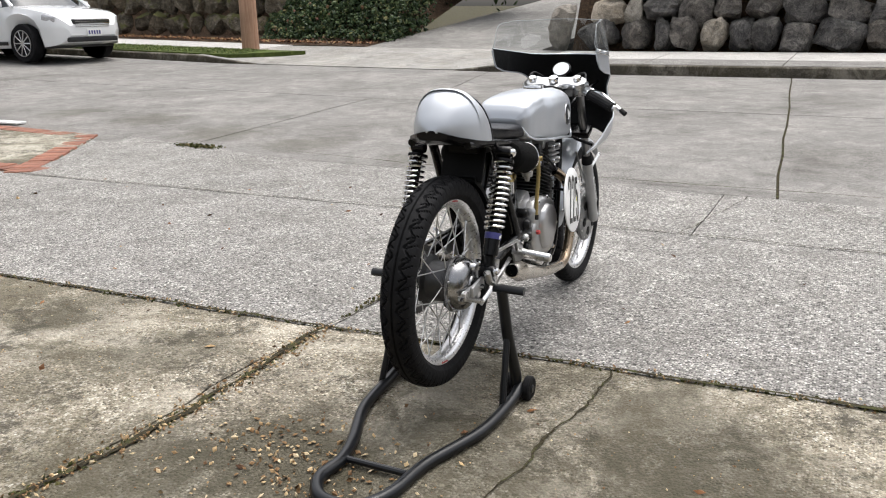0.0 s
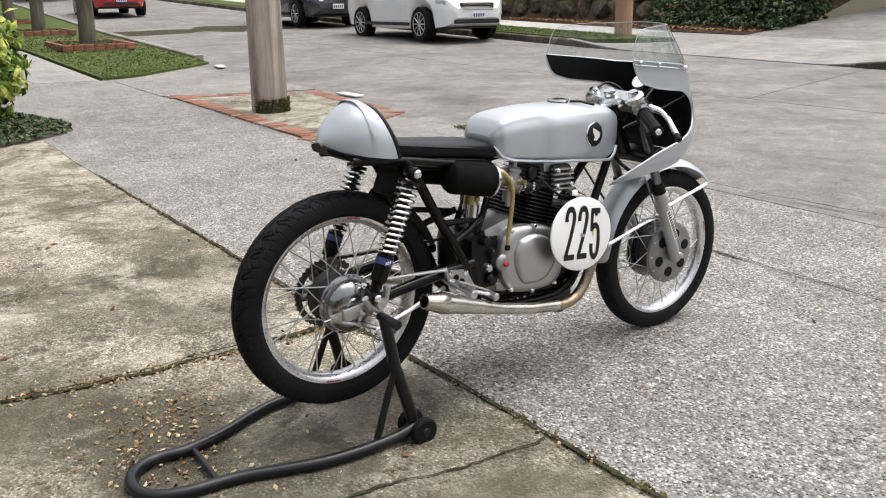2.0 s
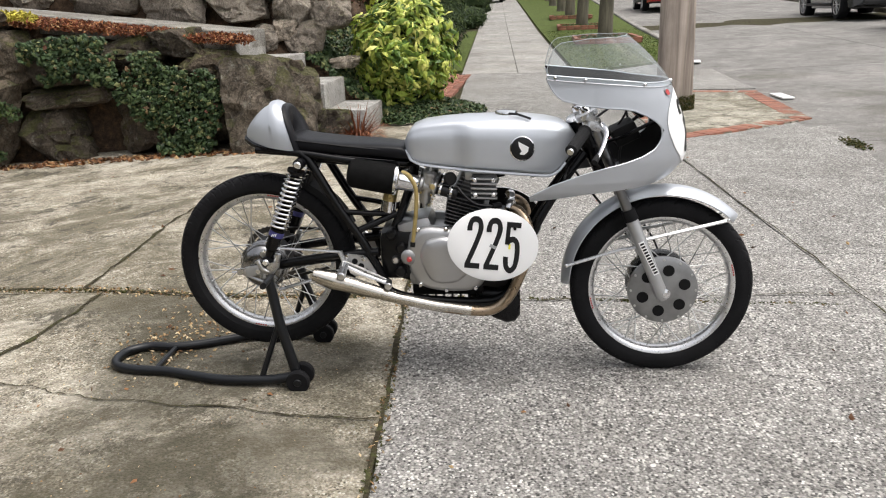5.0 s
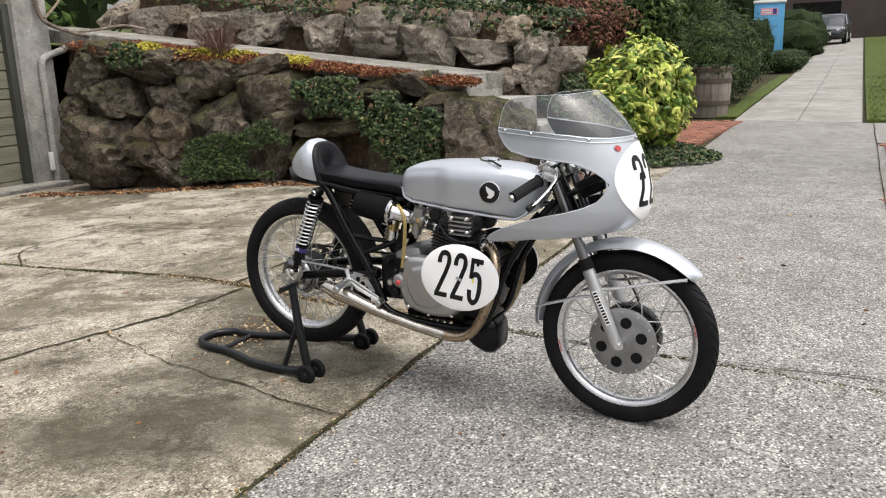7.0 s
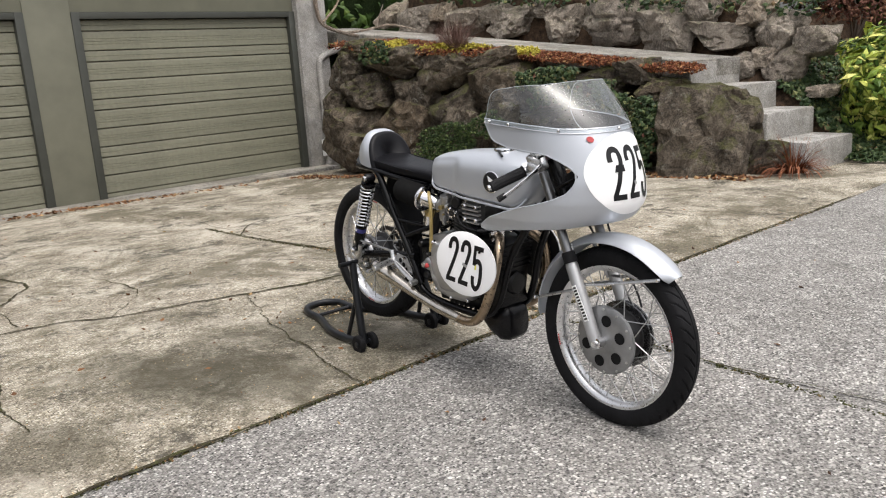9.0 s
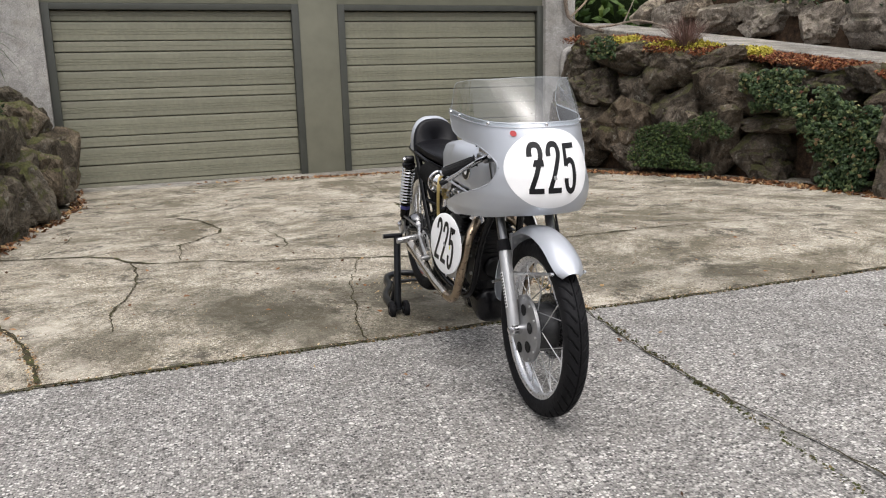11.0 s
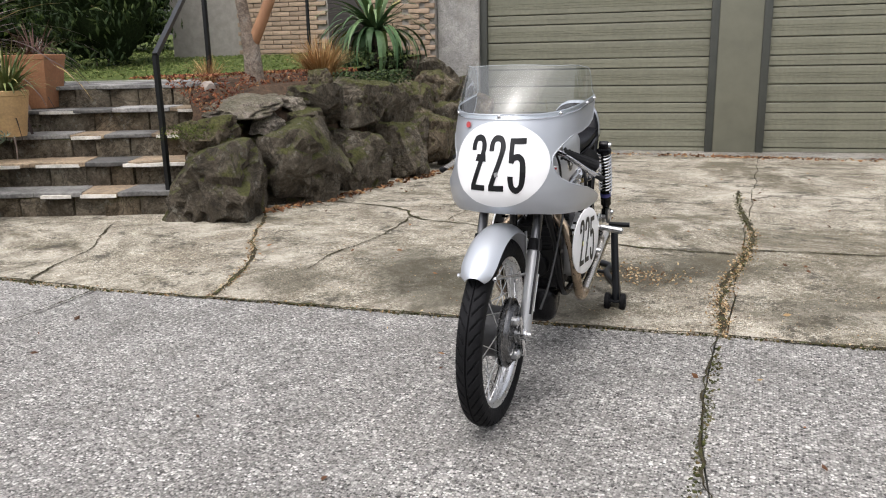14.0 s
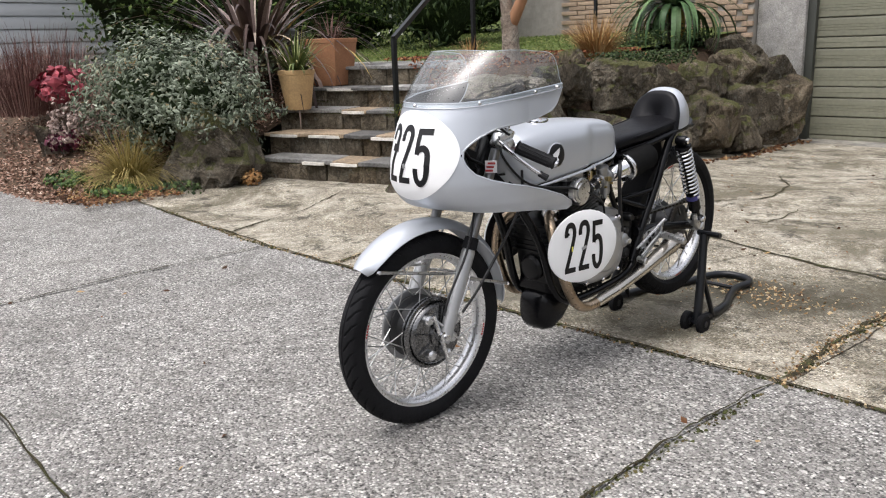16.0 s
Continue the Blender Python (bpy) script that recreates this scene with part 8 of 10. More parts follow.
tank = Mesh().loft(rings).put("fuel_tank", SILVER, bike, "silver painted steel fuel tank", angle=60)
seam = []
for s in (-1, 1):
    seam.append([(x, s * (lerp_table(T_HALF, x) * (1 - knee_in(x)) * 0.985 + 0.003), lerp_table(T_BOT, x) + 0.004) for x in [0.503 + 0.505 * k / 30 for k in range(31)]])
lip = Mesh()
for p in seam:
    lip.tube(p, 0.0045, 6)
lip.put("seam", SILVER, tank)
Mesh().lathe([(0.030, 0.0), (0.036, 0.002), (0.036, 0.009), (0.034, 0.013), (0.02, 0.015), (0.001, 0.0155)], (0.825, 0.0, 0.866), (0.04, 0, 1), 32).put("filler_cap", CHROME, tank, "chromed filler cap")
Mesh().lathe([(0.044, -0.004), (0.043, 0.001)], (0.825, 0.0, 0.866), (0.04, 0, 1), 32).put("filler_ring", SILVER, tank)
for s in (-1, 1):
    base = Vector((0.872, 0.1175 * s, 0.775))
    n = Vector((0.06, s, 0.06)).normalized()
    badge = Mesh().lathe([(0.0355, -0.006), (0.0355, 0.002), (0.033, 0.0035), (0.001, 0.0035)], base, n, 36).put("badge", BLACK_VINYL, tank, "round black badge")
    Mesh().lathe([(0.038, -0.006), (0.0385, 0.001), (0.0355, 0.0025)], base, n, 36, caps=False).put("badge_rim", CHROME, badge)
    # a plain pale wedge on the badge
    wing = [(-0.012, 0.022), (0.020, 0.004), (0.018, -0.010), (0.006, -0.020), (-0.010, -0.018), (-0.002, -0.008), (-0.010, 0.006)]
    w = Mesh().add([base + n * 0.0042 + Vector((x, 0, z)) for x, z in wing] + [base + n * 0.005 + Vector((x, 0, z)) for x, z in wing], [tuple(range(7)), tuple(range(13, 6, -1))])
    w.put("badge_shape", WHITE_VINYL, badge, "plain pale wedge", smooth=False)
Mesh().tube([(0.835, -0.04, 0.874), (0.86, -0.06, 0.874), (0.90, -0.085, 0.862)], 0.004, 8).put("breather", BLACK_VINYL, tank)

# seat pad with piping, on a black base
rings = []
for k in range(21):
    x = 0.130 + 0.378 * k / 20
    zt = lerp_table([(0.13, 0.832), (0.20, 0.816), (0.30, 0.804), (0.40, 0.796), (0.45, 0.791), (0.49, 0.785), (0.508, 0.772)], x)
    zb = lerp_table([(0.13, 0.780), (0.48, 0.738)], x)
    hw = lerp_table([(0.13, 0.100), (0.30, 0.098), (0.42, 0.088), (0.508, 0.078)], x)
    ring = [(x, hw * math.copysign(abs(math.cos(a)) ** 0.45, math.cos(a)), (zt + zb) / 2 + (zt - zb) / 2 * math.copysign(abs(math.sin(a)) ** 0.5, math.sin(a))) for a in [2 * math.pi * j / 28 for j in range(28)]]
    rings.append(ring)
seat = Mesh().loft(rings).put("seat", SEAT_VINYL, bike, "black vinyl racing seat", angle=60)
for s in (-1, 1):
    for dz in (0.0, 0.032):
        Mesh().tube([(x, s * (lerp_table([(0.13, 0.1005), (0.30, 0.0985), (0.42, 0.0855), (0.48, 0.072)], x) + 0.001), lerp_table([(0.13, 0.803), (0.48, 0.752)], x) + dz * 0.9 - (0.012 if dz else 0.016)) for x in (0.14, 0.2, 0.3, 0.4, 0.465)], 0.0025, 6).put("piping", SEAT_VINYL, seat)
# seat base tray sweeping back under the tail
rings = []
for k in range(15):
    x = -0.028 + 0.50 * k / 14
    z = lerp_table([(-0.028, 0.822), (0.0, 0.810), (0.06, 0.795), (0.13, 0.783), (0.30, 0.757), (0.48, 0.735)], x)
    hw = lerp_table([(-0.028, 0.045), (-0.01, 0.075), (0.03, 0.097), (0.09, 0.108), (0.2, 0.105), (0.48, 0.075)], x)
    rings.append([(x, -hw, z), (x, -hw, z - 0.010), (x, -hw * 0.8, z - 0.018), (x, hw * 0.8, z - 0.018), (x, hw, z - 0.010), (x, hw, z), (x, hw * 0.5, z + 0.006), (x, -hw * 0.5, z + 0.006)])
Mesh().loft(rings).put("seat_tray", BLACK_PAINT, bike, "black seat base", angle=40)
# tail hump
rings = []
for k in range(25):
    q = k / 24
    x = -0.030 + 0.178 * q
    zb = lerp_table([(-0.03, 0.825), (0.0, 0.813), (0.06, 0.797), (0.15, 0.782)], x)
    h = 0.006 + 0.140 * math.sin(math.pi / 2 * min(1, (q / 0.80))) ** 0.75 if q < 0.8 else 0.146 - 0.006 * (q - 0.8) / 0.2
    hw = 0.012 + 0.096 * math.sin(math.pi / 2 * min(1, q * 1.25)) ** 0.6
    rings.append([(x - 0.045 * max(0, math.sin(a)) * q ** 2 * (1 if q > 0.6 else 0), hw * math.copysign(abs(math.cos(a)) ** 0.75, math.cos(a)), zb + h * max(0, math.sin(a)) ** 0.85) for a in [math.pi * j / 24 for j in range(25)]])
tail = Mesh().loft(rings, closed=False).put("tail_hump", SILVER, bike, "silver rounded seat hump", angle=60)
last = rings[-1]
cx = Vector((0.150, 0, 0.82))
pad = [[(p[0] + 0.001, p[1] * 1.012, p[2] + 0.002) for p in last], [(p[0] + 0.010, p[1] * 1.0, p[2] + 0.001) for p in last], [(p[0] + 0.020, p[1] * 0.90, 0.80 + (p[2] - 0.80) * 0.92) for p in last], [(p[0] + 0.018, p[1] * 0.5, 0.80 + (p[2] - 0.80) * 0.55) for p in last], [(p[0] + 0.016, p[1] * 0.02, 0.80 + (p[2] - 0.80) * 0.05) for p in last]]
Mesh().loft(pad, closed=False).put("hump_pad", SEAT_VINYL, tail, "black vinyl pad facing the rider", angle=60)

# ---- frame ----
def bar_part(name, path, r, mat=BLACK_PAINT, parent=None, label="", n=12, smooth=0, **kw):
    return Mesh().tube(smooth_path(path, smooth) if smooth else path, r, n, **kw).put(name, mat, parent or bike, label)


bar_part("backbone", [(1.05, 0, 0.79), (0.85, 0, 0.765), (0.55, 0, 0.735), (0.45, 0, 0.70)], 0.022, label="black frame backbone", smooth=4)
for s in (-1, 1):
    bar_part("downtube", [(1.075, 0.025 * s, 0.74), (1.00, 0.05 * s, 0.645), (0.91, 0.075 * s, 0.50), (0.855, 0.085 * s, 0.34), (0.80, 0.09 * s, 0.275), (0.70, 0.095 * s, 0.262), (0.48, 0.10 * s, 0.285), (0.40, 0.10 * s, 0.34), (0.36, 0.10 * s, 0.45)], 0.014, label="black frame downtube", smooth=5)
    bar_part("rear_stay", [(0.165, 0.10 * s, 0.775), (0.195, 0.10 * s, 0.745), (0.275, 0.103 * s, 0.600), (0.355, 0.105 * s, 0.470), (0.42, 0.10 * s, 0.330)], 0.0145, label="black rear frame stay", smooth=5)
    bar_part("seat_rail", [(0.02, 0.085 * s, 0.788), (0.17, 0.10 * s, 0.775), (0.34, 0.09 * s, 0.745), (0.50, 0.05 * s, 0.725)], 0.012, label="black seat rail", smooth=4)
    bar_part("swingarm", [(0.40, 0.10 * s, 0.440), (0.24, 0.105 * s, 0.428), (0.08, 0.108 * s, 0.408), (-0.015, 0.108 * s, 0.392)], 0.016, label="black swingarm leg", smooth=4, squash=1.15)
    bar_part("cross_brace", [(0.295, 0.10 * s, 0.580), (0.37, 0.085 * s, 0.570), (0.445, 0.06 * s, 0.560)], 0.009)
    bar_part("engine_brace", [(0.335, 0.10 * s, 0.515), (0.40, 0.085 * s, 0.540), (0.46, 0.06 * s, 0.562)], 0.011)
    bar_part("engine_hanger", [(0.452, 0.055 * s, 0.515), (0.478, 0.052 * s, 0.570), (0.505, 0.048 * s, 0.640), (0.520, 0.045 * s, 0.715)], 0.017, squash=0.6)
    # axle plate
    Mesh().box((-0.005, 0.122 * s, 0.392), (0.085, 0.012, 0.034), (0, -8, 0), 0.005).put("axle_plate", GREY_METAL, bike)
    # shock absorber
    a, b = Vector((0.170, 0.138 * s, 0.748)), Vector((0.036, 0.138 * s, 0.430))
    d = (b - a).normalized()
    L = (b - a).length
    shock = Mesh().tube([a + d * 0.03, a + d * 0.05, a + d * 0.225, a + d * 0.228, a + d * 0.30, a + d * 0.305, b - d * 0.012], [0.013, 0.015, 0.015, 0.0235, 0.0225, 0.016, 0.014], 18).put("shock_body", BLACK_PAINT, bike, "black shock absorber body")
    Mesh().tube([a + d * 0.236, a + d * 0.254], 0.0240, 18).put("shock_label", BLUE_LABEL, shock, "blue label band with pale bars")
    for q in range(3):
        Mesh().box(a + d * 0.245 + Vector((0.003 - 0.006 * q, 0.0240 * s, 0.0)), (0.003, 0.001, 0.009), (0, 22, 0)).put("label_bar", WHITE_VINYL, shock)
    u = d.orthogonal().normalized()
    v = d.cross(u)
    turns, pts = 12.5, []
    for k in range(int(turns * 14) + 1):
        th = 2 * math.pi * k / 14
        z = 0.030 + 0.196 * k / (turns * 14)
        pts.append(a + d * z + 0.0265 * (math.cos(th) * u + math.sin(th) * v))
    Mesh().tube(pts, 0.0042, 7).put("spring", CHROME, shock, "chromed coil spring")
    Mesh().lathe([(0.030, 0.022), (0.031, 0.026), (0.030, 0.032), (0.012, 0.034)], a, d, 20).put("spring_cap", BLACK_PAINT, shock)
    for p in (a, b):
        Mesh().lathe([(0.016, -0.020), (0.018, -0.016), (0.018, 0.016), (0.016, 0.020)], p, (0, 1, 0), 16).put("shock_eye", BLACK_PAINT, shock)
        Mesh().lathe([(0.012, 0.0), (0.012, 0.010), (0.008, 0.014), (0.001, 0.014)], p + Vector((0, 0.018 * s, 0)), (0, s, 0), 12).put("dome_nut", CHROME, shock)
# rear inner guard between the shocks
rings = []
for k in range(13):
    a = radians(22 + 40 * k / 12)
    c = Vector((0.0, 0, 0.388))
    r = 0.325
    rings.append([(c.x + math.cos(a) * q, y, c.z + math.sin(a) * q) for y, q in ((-0.055, r - 0.02), (-0.05, r), (0.05, r), (0.055, r - 0.02), (0.05, r - 0.004), (-0.05, r - 0.004))])
Mesh().box((0.190, 0, 0.715), (0.008, 0.135, 0.13), (0, 22, 0), 0.003).put("guard_sheet", BLACK_INNER, bike, "black sheet under the seat")
Mesh().loft(rings).put("inner_guard", BLACK_INNER, bike, "black inner rear guard")
Mesh().box((0.27, 0, 0.748), (0.18, 0.10, 0.045), (0, 6, 0), 0.012).put("battery_box", BLACK_INNER, bike, "black box under the seat")

# ---- engine: block, barrel and head lean ahead ----
LEAN_E = Matrix.Translation((0.650, 0, 0.47)) @ Matrix.Rotation(radians(18), 4, "Y")
crank = Mesh().box((0.62, 0, 0.41), (0.26, 0.20, 0.19), (0, 0, 0), 0.035).put("crankcase", CAST, bike, "cast alloy crankcase")
Mesh().box((0.520, 0, 0.512), (0.12, 0.17, 0.065), (0, -14, 0), 0.026).put("upper_case", CASE_ALLOY, crank, "smooth alloy upper case")
Mesh().box((0.465, 0, 0.425), (0.13, 0.19, 0.17), (0, 0, 0), 0.03).put("gearbox", ENGINE_BLACK, crank, "black gearbox casing")
Mesh().box((0.62, 0, 0.302), (0.24, 0.15, 0.05), (0, 0, 0), 0.015).put("sump", ENGINE_BLACK, crank, "black finned sump")
for k in range(7):
    Mesh().box((0.55 + k * 0.028, 0, 0.275), (0.006, 0.13, 0.03), (0, 0, 0), 0.001).put("sump_fin", ENGINE_BLACK, crank)
front = Mesh().box((0.790, 0, 0.425), (0.125, 0.160, 0.26), (0, 10, 0), 0.03).put("front_case", ENGINE_BLACK, crank, "black front of the engine case")
Mesh().lathe([(0.045, 0.0), (0.045, 0.020), (0.036, 0.030), (0.012, 0.033), (0.001, 0.033)], (0.838, 0.0, 0.385), (1, 0, -0.1), 24).put("filter_cover", ENGINE_BLACK, front, "round black filter cover")
for k in range(6):
    Mesh().box((0.826 + 0.002 * k, 0, 0.448 + 0.017 * k), (0.075, 0.158, 0.004), (0, 8, 0), 0.001).put("case_fin", ENGINE_BLACK, front)
for s in (-1, 1):
    for z in (0.36, 0.43, 0.50):
        Mesh().lathe([(0.007, 0), (0.007, 0.008), (0.001, 0.010)], (0.81, 0.079 * s, z), (0, s, 0), 10).put("case_bolt", CAST, front)
FIN_DARK = paint("dark_fin_alloy", (0.16, 0.16, 0.165), 0.34, 0.9, 0.3, 15)
barrel = Mesh().box((0.008, 0, 0.10), (0.10, 0.16, 0.13), (0, 0, 0), 0.02).moved(LEAN_E).put("cylinder_barrel", BLACK_INNER, bike, "black finned cylinder barrel")
for k in range(9):
    Mesh().box((0.010 - 0.0008 * k, 0, 0.050 + k * 0.0118), (0.122 + 0.0022 * k, 0.195, 0.0030), (0, 0, 0), 0.0012).moved(LEAN_E).put("barrel_fin", FIN_DARK, barrel)
head = Mesh().box((0.012, 0, 0.190), (0.088, 0.16, 0.085), (0, 0, 0), 0.015).moved(LEAN_E).put("cylinder_head", CAST_DARK, bike, "cast alloy finned cylinder head")
for k in range(5):
    Mesh().box((0.004, 0, 0.164 + k * 0.0120), (0.118 - 0.007 * k, 0.190 - 0.006 * k, 0.0034), (0, 0, 0), 0.0012).moved(LEAN_E).put("head_fin", FIN_DARK, head)
Mesh().box((0.735, 0, 0.688), (0.094, 0.175, 0.036), (0, 0, 0), 0.012).put("rocker_cover", CAST, head, "ribbed rocker cover")
for k in range(6):
    Mesh().box((0.700 + k * 0.0135, 0, 0.707), (0.004, 0.155, 0.012), (0, 0, 0), 0.001).put("cover_fin", CAST, head)
for s in (-1, 1):
    if s < 0:
        end = Mesh().box((0.750, -0.088, 0.650), (0.080, 0.030, 0.084), (0, 3, 0), 0.010).put("cam_end_cover", CAST_DARK, head, "ribbed alloy cam end cover")
        for q in range(5):
            Mesh().box((0.750, -0.107, 0.618 + q * 0.0155), (0.084, 0.018, 0.0058), (0, 3, 0), 0.0018).put("cover_rib", CASE_ALLOY, end)
        for x, z in ((0.722, 0.628), (0.722, 0.678), (0.780, 0.628), (0.780, 0.676)):
            Mesh().lathe([(0.008, 0), (0.008, 0.010), (0.005, 0.013), (0.001, 0.013)], (x, -0.108, z), (0, -1, 0), 10).put("cover_bolt", CHROME, end)
        Mesh().tube(smooth_path([(0.665, -0.10, 0.655), (0.690, -0.118, 0.628), (0.725, -0.122, 0.602), (0.775, -0.110, 0.590)], 4), 0.0042, 8).put("plug_lead", BLACK_VINYL, head, "black spark plug lead")
        Mesh().tube([(0.775, -0.108, 0.590), (0.800, -0.085, 0.588)], [0.009, 0.010], 10).put("plug_cap", BLACK_VINYL, head)
        Mesh().lathe([(0.020, 0), (0.021, 0.004), (0.021, 0.016), (0.016, 0.021), (0.001, 0.022)], (0.640, -0.072, 0.678), (0.2, -1, 0), 18).put("oil_union", BLACK_VINYL, head, "round black cap")
        continue
    end = Mesh().lathe([(0.046, -0.01), (0.046, 0.008), (0.040, 0.010), (0.040, 0.013), (0.030, 0.014), (0.030, 0.018), (0.012, 0.020), (0.001, 0.020)], (0.045, 0.118 * s, 0.195), (0, s, 0), 28)
    end.moved(LEAN_E).put("cam_end_cover", ALLOY, head, "round polished cam cover")
    for p in ((-0.055, 0.19), (-0.05, 0.235), (0.05, 0.19), (0.05, 0.235)):
        Mesh().lathe([(0.007, 0), (0.007, 0.008), (0.004, 0.010)], (p[0], 0.113 * s, p[1]), (0, s, 0), 8).moved(LEAN_E).put("head_bolt", CHROME, head)
    Mesh().tube([LEAN_E @ Vector((0.055, 0.05 * s, 0.215)), LEAN_E @ Vector((0.10, 0.055 * s, 0.235))], [0.012, 0.009], 10).put("plug_cap", BLACK_VINYL, head)


def outline_case(pts, y0, y1, s, rnd=0.016):
    """A flat casting with a rounded edge: an outline in x, z, from y0 out to y1."""
    p = smooth_path([(x, 0, z) for x, z in pts] + [(pts[0][0], 0, pts[0][1])], 5)[:-1]
    c = sum(p, Vector()) / len(p)
    rings = []
    for q, y in ((1.0, y0), (1.0, y1 - rnd), (1 - 0.3 * rnd / 0.1, y1 - rnd * 0.3), (1 - 1.1 * rnd / 0.1, y1), (0.5, y1 + 0.003), (0.05, y1 + 0.004)):
        rings.append([(c.x + (v.x - c.x) * q, s * y, c.z + (v.z - c.z) * q) for v in p])
    return Mesh().loft(rings)


for s in (-1, 1):
    case = outline_case([(0.505, 0.50), (0.545, 0.525), (0.62, 0.522), (0.70, 0.50), (0.748, 0.44), (0.752, 0.36), (0.715, 0.312), (0.62, 0.306), (0.54, 0.325), (0.505, 0.37), (0.495, 0.44)], 0.085, 0.125, s).put("clutch_cover" if s < 0 else "alternator_cover", CASE_ALLOY, bike, "polished alloy engine side cover", angle=50)
    outline_case([(0.56, 0.487), (0.62, 0.497), (0.69, 0.465), (0.705, 0.40), (0.66, 0.345), (0.58, 0.345), (0.545, 0.40), (0.54, 0.45)], 0.12, 0.142, s).put("cover_boss", CASE_ALLOY, case, angle=50)
    for x, z in ((0.535, 0.520), (0.625, 0.520), (0.715, 0.485), (0.745, 0.40), (0.715, 0.318), (0.62, 0.312), (0.535, 0.332), (0.502, 0.43)):
        Mesh().lathe([(0.0075, 0), (0.0075, 0.012), (0.005, 0.015), (0.001, 0.015)], (x, 0.112 * s, z), (0, s, 0), 10).put("cover_bolt", CHROME, case)
    # gearbox lumps behind the cover
    for x, z, r in ((0.475, 0.455, 0.018), (0.455, 0.415, 0.014), (0.47, 0.375, 0.020), (0.445, 0.50, 0.016), (0.49, 0.405, 0.012)):
        Mesh().lathe([(r, 0.07), (r, 0.108), (r * 0.7, 0.116), (0.001, 0.117)], (x, 0, z), (0, s, 0), 14).put("case_boss", ENGINE_BLACK if r != 0.014 else ALLOY, crank)
    Mesh().lathe([(0.026, 0.09), (0.026, 0.122), (0.020, 0.128), (0.010, 0.130), (0.001, 0.130)], (0.500, 0, 0.428), (0, s, 0), 20).put("shaft_boss", CAST, crank, "round polished shaft boss")
    Mesh().lathe([(0.009, 0.128), (0.009, 0.138), (0.006, 0.141), (0.001, 0.141)], (0.503, 0, 0.424), (0, s, 0), 6).put("switch_cap", RED_LABEL if s < 0 else CAST, crank, "small cap")
    # carburettor, bell and foam filter
    cy = 0.075 * s
    ax = Vector((1, 0, -0.30)).normalized()
    o = Vector((0.540, cy, 0.662))
    carb = Mesh().lathe([(0.021, 0.0), (0.028, 0.004), (0.028, 0.012), (0.022, 0.016), (0.022, 0.045), (0.026, 0.048), (0.026, 0.056), (0.019, 0.060)], o, ax, 20)
    carb.lathe([(0.020, -0.016), (0.021, 0.0), (0.021, 0.034), (0.024, 0.036), (0.024, 0.044), (0.015, 0.050), (0.008, 0.052), (0.006, 0.066), (0.001, 0.066)], o + ax * 0.028, (0.25, 0, 1), 18)
    carb = carb.put("carburettor", CAST, bike, "cast alloy carburettor")
    Mesh().lathe([(0.001, -0.072), (0.008, -0.071), (0.009, -0.058), (0.017, -0.056), (0.019, -0.044), (0.019, -0.016)], o + ax * 0.024, (0.12, 0, 1), 18).put("float_bowl", CAST, carb, "cast float bowl")
    for q in (-1, 1):
        Mesh().lathe([(0.004, 0), (0.004, 0.010), (0.001, 0.011)], o + ax * (0.024 + 0.017 * q) + Vector((0, 0.016 * s, -0.022)), (0, s, 0), 8).put("bowl_screw", BRASS, carb, "brass screw")
    Mesh().lathe([(0.0065, 0.0), (0.0065, 0.018), (0.009, 0.018), (0.009, 0.030), (0.001, 0.031)], o + ax * 0.040 + Vector((0, 0.014 * s, 0.006)), (0.3, s, 0.1), 10).put("idle_screw", BRASS, carb, "brass adjusting screw")
    Mesh().lathe([(0.018, 0.060), (0.0195, 0.063), (0.0195, 0.112), (0.024, 0.114), (0.025, 0.128)], o, ax, 18).put("manifold", BLACK_VINYL, carb, "black rubber intake manifold")
    for q in (0.066, 0.102):
        Mesh().lathe([(0.0200, q), (0.0218, q + 0.001), (0.0218, q + 0.008), (0.0200, q + 0.009)], o, ax, 18).put("hose_clip", CHROME, carb)
        Mesh().box(o + ax * (q + 0.004) + Vector((0, 0.018 * s, 0.016)), (0.009, 0.012, 0.008), (0, 0, 0), 0.002).put("clip_screw", CHROME, carb)
    f0 = Vector((0.470, cy * 1.25, 0.680))
    Mesh().lathe([(0.046, -0.006), (0.046, -0.001), (0.034, 0.003), (0.030, 0.010), (0.0285, 0.052), (0.026, 0.066), (0.022, 0.072)], f0, Vector((1, -0.16 * s, -0.24)), 28).put("bell_mouth", CHROME, carb, "chromed bell mouth")
    Mesh().lathe([(0.001, -0.158), (0.030, -0.157), (0.042, -0.151), (0.0485, -0.138), (0.0495, -0.02), (0.047, -0.004), (0.02, 0.0)], f0, (1, 0, -0.20), 28).put("air_filter", FOAM, carb, "black foam pod air filter")
    Mesh().lathe([(0.0495, -0.006), (0.0508, -0.005), (0.0508, 0.001), (0.0485, 0.003)], f0, (1, 0, -0.20), 28).put("filter_clip", CHROME, carb, "chromed filter band")
    Mesh().tube(smooth_path([(0.490, cy * 1.2, 0.705), (0.515, cy * 1.45, 0.694), (0.534, cy * 1.6, 0.655), (0.532, cy * 1.62, 0.590), (0.524, cy * 1.6, 0.530), (0.516, cy * 1.62, 0.475)], 5), 0.0068, 10).put("fuel_hose", HOSE if s < 0 else BLACK_VINYL, carb, "amber fuel hose" if s < 0 else "black hose")
    Mesh().tube([(0.517, cy * 1.62, 0.480), (0.515, cy * 1.62, 0.464)], 0.0092, 12).put("hose_end", BLACK_VINYL, carb)
